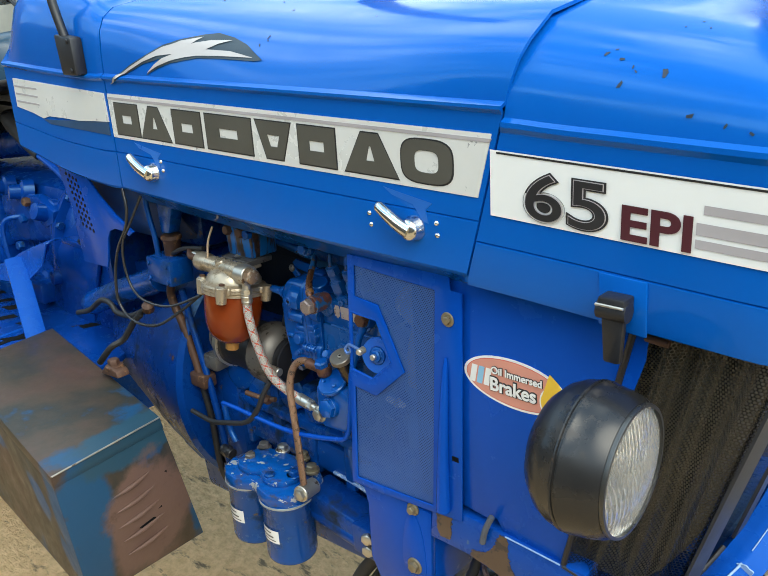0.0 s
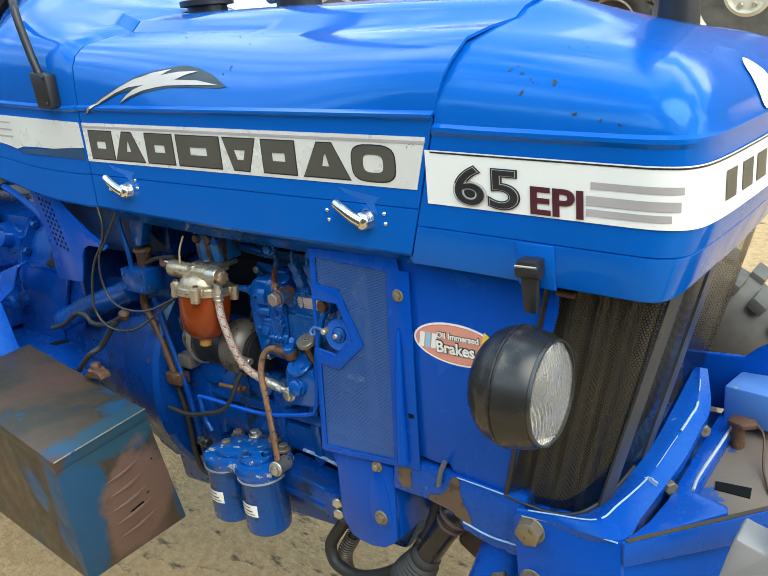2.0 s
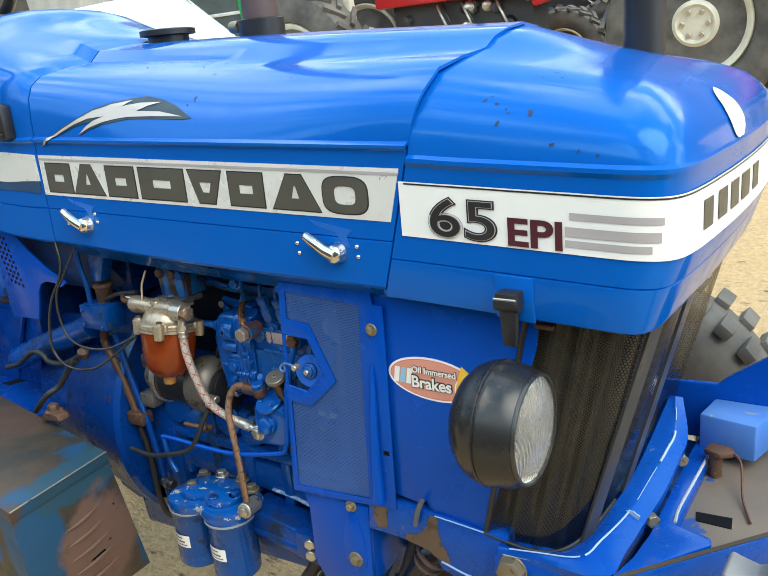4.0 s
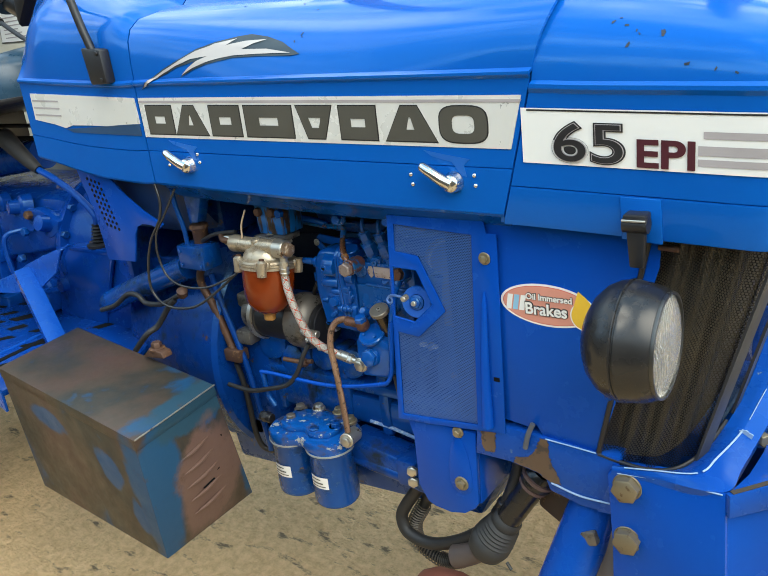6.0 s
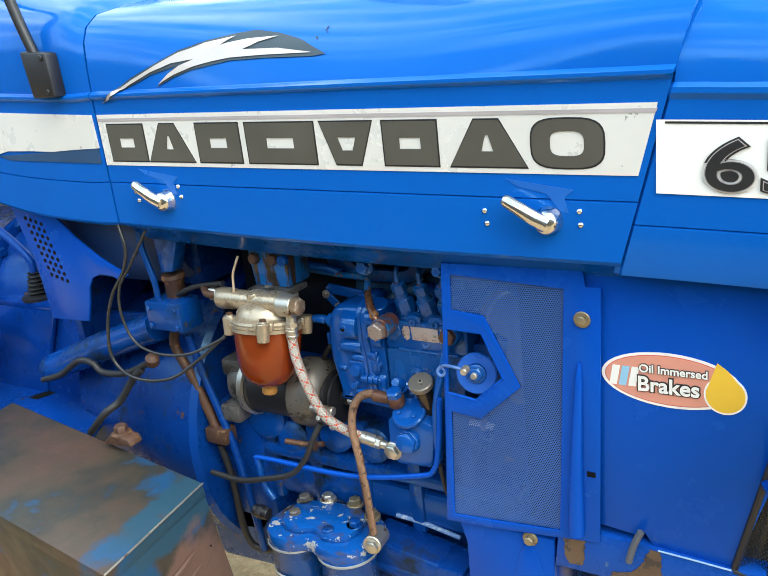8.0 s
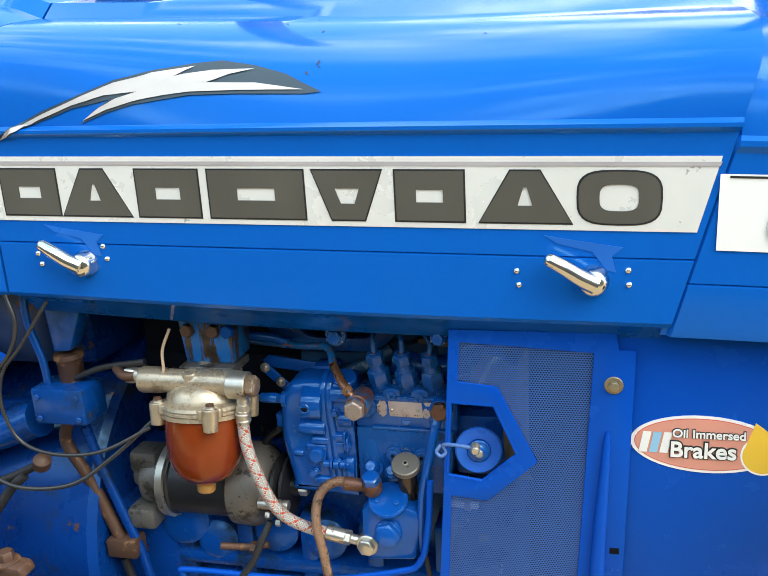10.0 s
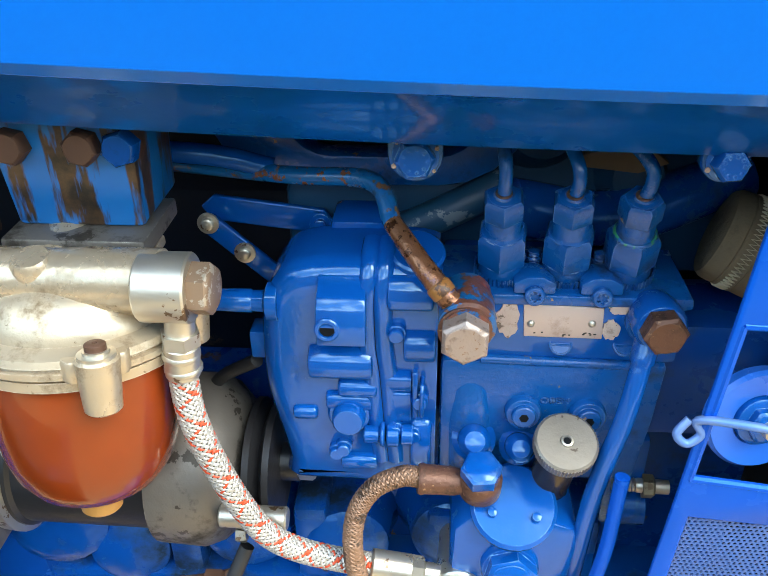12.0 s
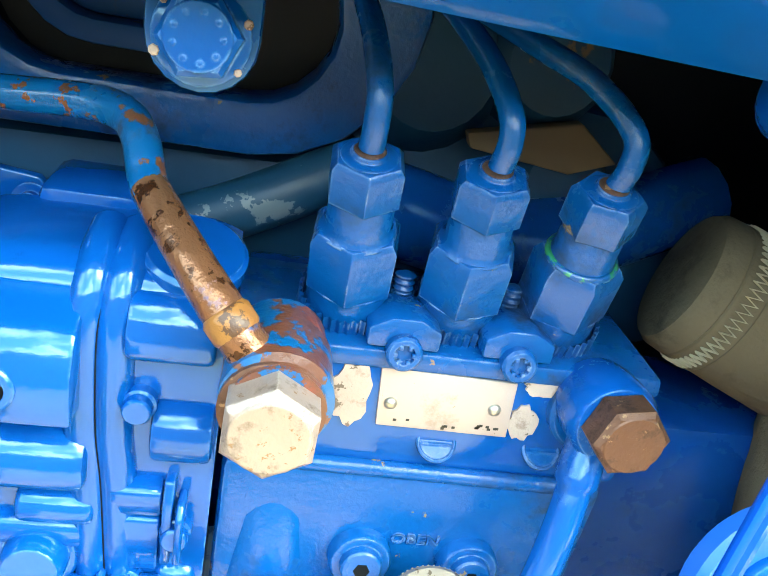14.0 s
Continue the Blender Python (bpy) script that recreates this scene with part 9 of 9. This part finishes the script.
    part("rod_end", tube(B(), [e, e + Vector((-0.030, 0.0, -0.022)), e + Vector((-0.062, 0.0, -0.040))], 0.018, 18, 4, lambda t: 0.018 + 0.004 * t), paint("dull_brown_steel", (0.12, 0.085, 0.075), (0.07, 0.055, 0.05), 0.5, None, bumpy=0.3), st, "dull brown rod end")
    part("drop_arm", prism(B(), [(-0.275, 0.395), (-0.235, 0.418), (-0.185, 0.424), (-0.145, 0.415), (-0.11, 0.36), (-0.12, 0.22), (-0.26, 0.22)], 0.020, 0.060, 0.010), paint("red_brown_arm", (0.22, 0.07, 0.045), (0.14, 0.05, 0.035), 0.5, None, bumpy=0.3), tractor, "red-brown steering arm")
    # dark hollow behind the rail, cross member and axle arm
    part("cross_member", box(B(), -0.12, 0.30, 0.17, 0.45, 0.58, 0.735, 0.004), BLOCK_BLUE, tractor, "dark cross member behind the frame rail")
    bm = prism(B(), [(-0.020, 0.665), (0.060, 0.650), (0.064, 0.610), (0.040, 0.570), (0.000, 0.552), (-0.046, 0.582), (-0.040, 0.640)], 0.095, 0.16, 0.006)
    part("axle_lug", bm, paint("dark_brown", (0.07, 0.045, 0.035), (0.03, 0.022, 0.02), 0.6, (0.16, 0.10, 0.06), 0.66, 40, bumpy=0.4), tractor, "dark brown axle lug")
    # axle leg running down and forward from the frame
    top_c, low_c = Vector((0.064, 0.085, 0.640)), Vector((-0.005, 0.0, 0.40))
    ax_ = (low_c - top_c).normalized()
    leg = part("axle_beam", lathe(B(), top_c, ax_, [(0, 0), (0, 0.030), (0.006, 0.037), (0.03, 0.040), (0.28, 0.042), (0.28, 0)], 32), WORN_BLUE, tractor, "blue axle leg")
    bm = prism(B(), [(0.040, 0.604), (0.076, 0.614), (0.082, 0.590), (0.046, 0.578)], 0.030, 0.060, 0.004)
    part("stop_block", bm, ALU_DARK, leg, "scuffed steel stop block")
    part("scuff_mark", prism(B(), ragged([(0.036, 0.560), (0.060, 0.566), (0.064, 0.556), (0.040, 0.552)], 4, 0.002), 0.0265, 0.034), bpy.data.materials["scuffed_paint"], leg)
    bm = prism(B(), [(0.090, 0.60), (0.122, 0.628), (0.160, 0.50), (0.06, 0.42), (0.045, 0.48)], 0.060, 0.070, 0.002)
    part("leg_plate", bm, plain("dusty_steel", (0.24, 0.21, 0.19), 0.6), tractor, "dusty grey-brown plate")
    # small pump body with pale fittings at the left end of the bracket
    bm = box(B(), -0.305, -0.262, 0.055, 0.11, 0.572, 0.625, 0.004)
    v = part("hydraulic_block", bm, BLOCK_BLUE, tractor, "dark hydraulic block with pale nuts")
    for z in (0.612, 0.590):
        part("nut", hexa(B(), (-0.268, 0.055, z), (0.3, -1, 0), 0.018, 0.008, z * 40), STEEL, v)
    part("drag_link", tube(B(), [(-0.46, 0.075, 0.598), (-0.35, 0.07, 0.588), (-0.25, 0.07, 0.580)], 0.014, 14, 4), BLOCK_BLUE, tractor, "dark blue rod")
    # far front wheel
    c = Vector((-0.04, 1.02, 0.0))
    gz = ground_z(-0.04, 1.02) - 0.06
    R = 0.40
    bm = lathe(B(), (c.x, c.y - 0.10, gz + R - 0.01), (0, 1, 0), [(0.03, 0.20), (0.0, 0.24), (-0.01, 0.30), (0.0, 0.355), (0.025, 0.385), (0.06, 0.398), (0.14, 0.398), (0.175, 0.385), (0.20, 0.355), (0.21, 0.30), (0.20, 0.24), (0.17, 0.20)], 56)
    lugs = []
    for k in range(36):
        t = 2 * math.pi * k / 36
        for y0, y1 in ((-0.05, 0.03), (0.07, 0.15)):
            m_ = Matrix.Translation((c.x, c.y, gz + R - 0.01)) @ Matrix.Rotation(t + (0.08 if y0 > 0 else 0), 4, "Y")
            lugs.append(box(B(), -0.018, 0.018, y0 - 0.05, y1 - 0.05, 0.385, 0.412, 0.003, m_))
    w = part("front_wheel", bm, paint("dusty_tyre", (0.050, 0.047, 0.043), (0.14, 0.128, 0.11), 0.7, None, bumpy=0.3), tractor, "dusty black front tyre with pale rim")
    for lug in lugs:
        part("lug", lug, bpy.data.materials["dusty_tyre"], w)
    bm = lathe(B(), (c.x, c.y - 0.06, gz + R - 0.01), (0, 1, 0), [(0, 0), (0, 0.09), (0.01, 0.12), (-0.02, 0.17), (-0.05, 0.195), (-0.05, 0.205), (0.0, 0.20)], 40)
    part("rim", bm, CREAM, w, "pale cream rim")
    part("axle", tube(B(), [(-0.04, 0.98, gz + R - 0.01), (0.0, 0.7, gz + R + 0.05), (0.11, 0.31, 0.56)], 0.035, 14, 3), WORN_BLUE, tractor, "blue front axle")


build_lower()


# ---- stacks on the hood ----
def build_stacks():
    bm = cyl(B(), (-0.588, 0.45, 1.40), (-0.588, 0.45, 2.10), 0.036)
    s = part("intake_pipe", bm, BROWN_PIPE, tractor, "dull brown intake pipe")
    bm = lathe(B(), (-0.588, 0.45, 1.46), (0, 0, 1), [(0, 0.044), (0.002, 0.047), (0.034, 0.047), (0.036, 0.040)], 28)
    part("clamp", bm, BLACK, s)
    part("clamp_screw", cyl(B(), (-0.650, 0.43, 1.484), (-0.625, 0.425, 1.484), 0.012), BRASS, s)
    bm = cyl(B(), (0.180, 0.45, 1.33), (0.180, 0.45, 2.15), 0.031)
    ex = part("exhaust_pipe", bm, BLACK, tractor, "black exhaust pipe")
    part("collar", cyl(B(), (0.180, 0.45, 1.478), (0.180, 0.45, 1.60), 0.039), BLACK, ex)
    bm = lathe(B(), (-0.71, 0.31, 1.462), (0, 0, 1), [(0, 0.040), (0.014, 0.040), (0.016, 0.054), (0.026, 0.054), (0.028, 0.044), (0.030, 0)], 26)
    part("filler_cap", bm, BLACK, tractor, "black filler cap")


build_stacks()

# ---- things parked behind; they stand square to the rising yard ----
UPHILL = pose(0, 0, 0, SLOPE, 0, 0)


def stand(x, y, turn=0.0):
    return Matrix.Translation((x, y, ground_z(x, y))) @ UPHILL @ pose(0, 0, 0, 0, 0, turn)


def wheel(parent, x, y, R, w, rim_mat, name="wheel"):
    rr = R * 0.56
    bm = lathe(B(), (x, y - w / 2, R), (0, 1, 0), [(w * 0.15, rr), (0.0, rr * 1.15), (-0.01, R * 0.8), (w * 0.08, R * 0.95), (w * 0.2, R * 0.97), (w * 0.8, R * 0.97), (w * 0.92, R * 0.95), (w + 0.01, R * 0.8), (w, rr * 1.15), (w * 0.85, rr)], 48)
    n_, lugs = 22, []
    for k in range(n_):
        t = 2 * math.pi * k / n_
        for sgn in (-1, 1):
            m_ = Matrix.Translation((x, y, R)) @ Matrix.Rotation(t + (0.5 * math.pi / n_ * 2 if sgn > 0 else 0), 4, "Y") @ Matrix.Translation((0, sgn * w * 0.24, R * 0.96)) @ Matrix.Rotation(sgn * 0.7, 4, "Z")
            lugs.append(box(B(), -0.022, 0.022, -w * 0.30, w * 0.30, 0, R * 0.055, 0.0, m_))
    wh = part(name, bm, bpy.data.materials["dusty_tyre"], parent, "dusty lugged tyre")
    for lug in lugs:
        part("lug", lug, bpy.data.materials["dusty_tyre"], wh)
    bm = lathe(B(), (x, y - w * 0.42, R), (0, 1, 0), [(0.02, 0), (0.02, rr * 0.30), (0.0, rr * 0.36), (0.05, rr * 0.5), (0.06, rr * 0.85), (-0.02, rr * 0.98), (-0.03, rr * 1.03), (0.0, rr * 1.05), (w * 0.5, rr)], 40)
    rim = part("rim", bm, rim_mat, wh, "cream rim")
    for k in range(6):
        t = 2 * math.pi * k / 6
        part("wheel_nut", hexa(B(), (x + rr * 0.24 * math.cos(t), y - w * 0.42 + 0.02, R + rr * 0.24 * math.sin(t)), (0, -1, 0), 0.035, 0.02), STEEL, rim)
    return wh


def red_tractor(x, y, turn, seed):
    t = thing("tractor", "red parked tractor with cream wheels behind", "tractor", group="tractors parked behind")
    random.seed(seed)
    # drawn along x with its nose to the right
    bm = prism(B(), [(-1.1, 1.05), (-1.1, 1.42), (-0.9, 1.46), (0.45, 1.36), (0.52, 1.30), (0.52, 0.95), (0.40, 0.92), (0.38, 1.0), (-0.3, 1.05)], -0.30, 0.30, 0.03)
    hd = part("hood", bm, RED_PAINT, t, "red hood with white stripe")
    part("stripe", box(B(), -0.85, 0.30, -0.306, -0.296, 1.24, 1.30, 0.0), WHITE_DECAL, hd)
    for k in range(7):
        part("stripe_mark", box(B(), -0.72 + 0.12 * k, -0.63 + 0.12 * k, -0.309, -0.303, 1.252, 1.288, 0.0), BLACK_INK, hd)
    part("badge", lathe(B(), (0.38, -0.30, 1.08), (0, -1, 0), [(0, 0), (0, 0.045), (0.006, 0.045), (0.006, 0)], 24), WHITE_DECAL, hd)
    for k in range(6):
        part("grille_bar", box(B(), 0.515, 0.53, -0.26 + 0.09 * k, -0.22 + 0.09 * k, 0.97, 1.28, 0.004), CREAM, hd)
    part("nose_panel", box(B(), 0.36, 0.50, -0.312, -0.300, 0.98, 1.26, 0.004), CREAM, hd)
    bm = box(B(), -1.0, 0.35, -0.16, 0.16, 0.55, 1.05, 0.02)
    eng = part("engine", bm, plain("dark_engine", (0.05, 0.05, 0.05), 0.6), t, "dark grey engine")
    for k in range(16):
        px, pz = random.uniform(-0.95, 0.3), random.uniform(0.6, 1.0)
        s_ = random.uniform(0.03, 0.08)
        bm = lathe(B(), (px, -0.15, pz), (random.uniform(-0.5, 0.5), -1, random.uniform(-0.3, 0.3)), [(0, s_), (s_, s_ * 0.9), (s_ * 1.3, s_ * 0.5), (s_ * 1.3, 0)], 14)
        part("fitting", bm, random.choice((BLACK, STEEL, CREAM, bpy.data.materials["dark_engine"])), eng)
    for k in range(5):
        a = random.uniform(-0.9, 0.1)
        bm = tube(B(), [(a, -0.19, 1.02), (a + 0.08, -0.25, 0.9), (a + 0.15, -0.22, 0.75), (a + 0.3, -0.2, 0.7)], 0.012, 8)
        part("pipe", bm, random.choice((BLACK, STEEL)), eng)
    part("step_post", box(B(), -1.36, -1.22, -0.5, -0.42, 0.6, 1.5, 0.01), CREAM, t, "cream step post")
    part("frame", box(B(), -1.9, 0.45, -0.12, 0.12, 0.45, 0.62, 0.02), CREAM, t, "cream frame")
    part("fender", prism(B(), [(-2.3, 0.95), (-2.2, 1.35), (-1.8, 1.52), (-1.35, 1.45), (-1.3, 1.38), (-1.75, 1.44), (-2.13, 1.3), (-2.22, 0.95)], -0.78, -0.40, 0.01), RED_PAINT, t, "red fender")
    part("exhaust", cyl(B(), (-0.1, -0.1, 1.35), (-0.1, -0.1, 2.1), 0.04), BLACK, t, "black exhaust")
    wheel(t, -1.75, -0.62, 0.68, 0.38, CREAM, "rear_wheel")
    wheel(t, -1.75, 0.62, 0.68, 0.38, CREAM, "rear_wheel")
    wheel(t, 0.30, -0.62, 0.40, 0.20, CREAM, "front_wheel")
    wheel(t, 0.30, 0.62, 0.40, 0.20, CREAM, "front_wheel")
    t.matrix_basis = stand(x, y, turn)
    return t


red_tractor(-2.54, 5.8, 0, 3)
red_tractor(-2.25, 7.4, 0, 5)
red_tractor(0.85, 6.25, 0, 4)


def build_shed():
    """A white-walled shed with green window frames."""
    t = thing("shed", "white shed with bright green window frames", "shed")
    M = stand(-7.3, 9.0, 0)
    part("wall", box(B(), -11, 3.5, 0, 0.2, 0, 3.4, 0.0), plain("white_wash", (0.72, 0.72, 0.68), 0.8), t, "whitewashed wall")
    gm = plain("dusky_glass", (0.10, 0.13, 0.13), 0.12)
    for x, wd in ((-8.9, 1.3), (-3.76, 1.33), (-2.43, 1.33)):
        w = part("window", box(B(), x, x + wd, -0.03, 0.05, 0.2, 2.6, 0.0), gm, t, "grey glass window")
        for a in (x - 0.09, x + wd - 0.11):
            part("frame", box(B(), a, a + 0.2, -0.08 - 0.01 * (a > x), 0.0, 0.1, 2.7, 0.008), GREEN_PAINT, w, "green frame")
        part("frame", box(B(), x + 0.11, x + wd - 0.11, -0.07, 0.0, 2.6, 2.72, 0.008), GREEN_PAINT, w)
        part("sill_bar", box(B(), x + 0.11, x + wd - 0.11, -0.05, 0.0, 1.0, 1.05, 0.004), bpy.data.materials["white_wash"], w)
    part("roof", box(B(), -11.3, 3.8, -0.8, 3.0, 3.4, 3.5, 0.0), plain("roof_sheet", (0.4, 0.42, 0.42), 0.5), t, "grey sheet roof")
    t.matrix_basis = M


build_shed()


def build_trailer():
    """Low pale yellow trailer far behind, its lettering as bars."""
    t = thing("trailer", "pale yellow farm trailer with dark lettering bars", "trailer")
    body = part("body", box(B(), -1.0, 1.6, 0, 1.6, 0.55, 0.98, 0.02), plain("pale_yellow", (0.62, 0.55, 0.25), 0.5), t, "pale yellow body")
    for k in range(7):
        part("lettering_bar", box(B(), -0.55 + 0.11 * k, -0.48 + 0.11 * k, -0.006, 0.0, 0.72, 0.84, 0.0), BLACK_INK, body)
    part("chassis", box(B(), -0.9, 1.5, 0.1, 1.4, 0.40, 0.55, 0.01), BLACK, t)
    wheel(t, 0.0, 0.2, 0.36, 0.2, CREAM)
    wheel(t, 0.0, 1.4, 0.36, 0.2, CREAM)
    t.matrix_basis = stand(-2.0, 9.0, 0)


build_trailer()


def build_white_hood():
    """White car bonnet between the tractor and the shed."""
    t = thing("car", "white car parked behind the tractor", "car")
    bm = B()
    rows = []
    prof = [(-2.0, 0.5), (-1.95, 0.95), (-1.2, 1.06), (-0.6, 1.50), (0.6, 1.52), (1.2, 1.05), (2.0, 0.85), (2.1, 0.5)]
    for k in range(9):
        v = -1 + 2 * k / 8
        sq = 1 - 0.10 * abs(v) ** 4
        rows.append([(x * sq, v * 0.82, 0.45 + (z - 0.45) * (1 - 0.12 * abs(v) ** 3)) for x, z in prof])
    grid(bm, rows)
    part("body", thicken(bm, 0.02), plain("white_car_paint", (0.78, 0.78, 0.76), 0.25), t, "white body", 60)
    part("side", prism(B(), [(-2.0, 0.3), (-1.95, 0.95), (-1.2, 1.03), (1.2, 1.0), (2.0, 0.82), (2.1, 0.3)], -0.80, 0.80, 0.03), bpy.data.materials["white_car_paint"], t)
    part("window", prism(B(), [(-1.05, 1.06), (-0.58, 1.42), (0.55, 1.44), (1.0, 1.06)], -0.74, 0.74, 0.01), bpy.data.materials["dusky_glass"], t, "dark windows")
    for x in (-1.3, 1.35):
        for y in (-0.72, 0.72):
            bm = lathe(B(), (x, y - 0.1, 0.31), (0, 1, 0), [(0, 0), (0.0, 0.2), (0.0, 0.29), (0.03, 0.31), (0.17, 0.31), (0.2, 0.29), (0.2, 0)], 30)
            part("wheel", bm, RUBBER, t, "black tyre")
    t.matrix_basis = stand(-6.25, 4.5, 0)


build_white_hood()
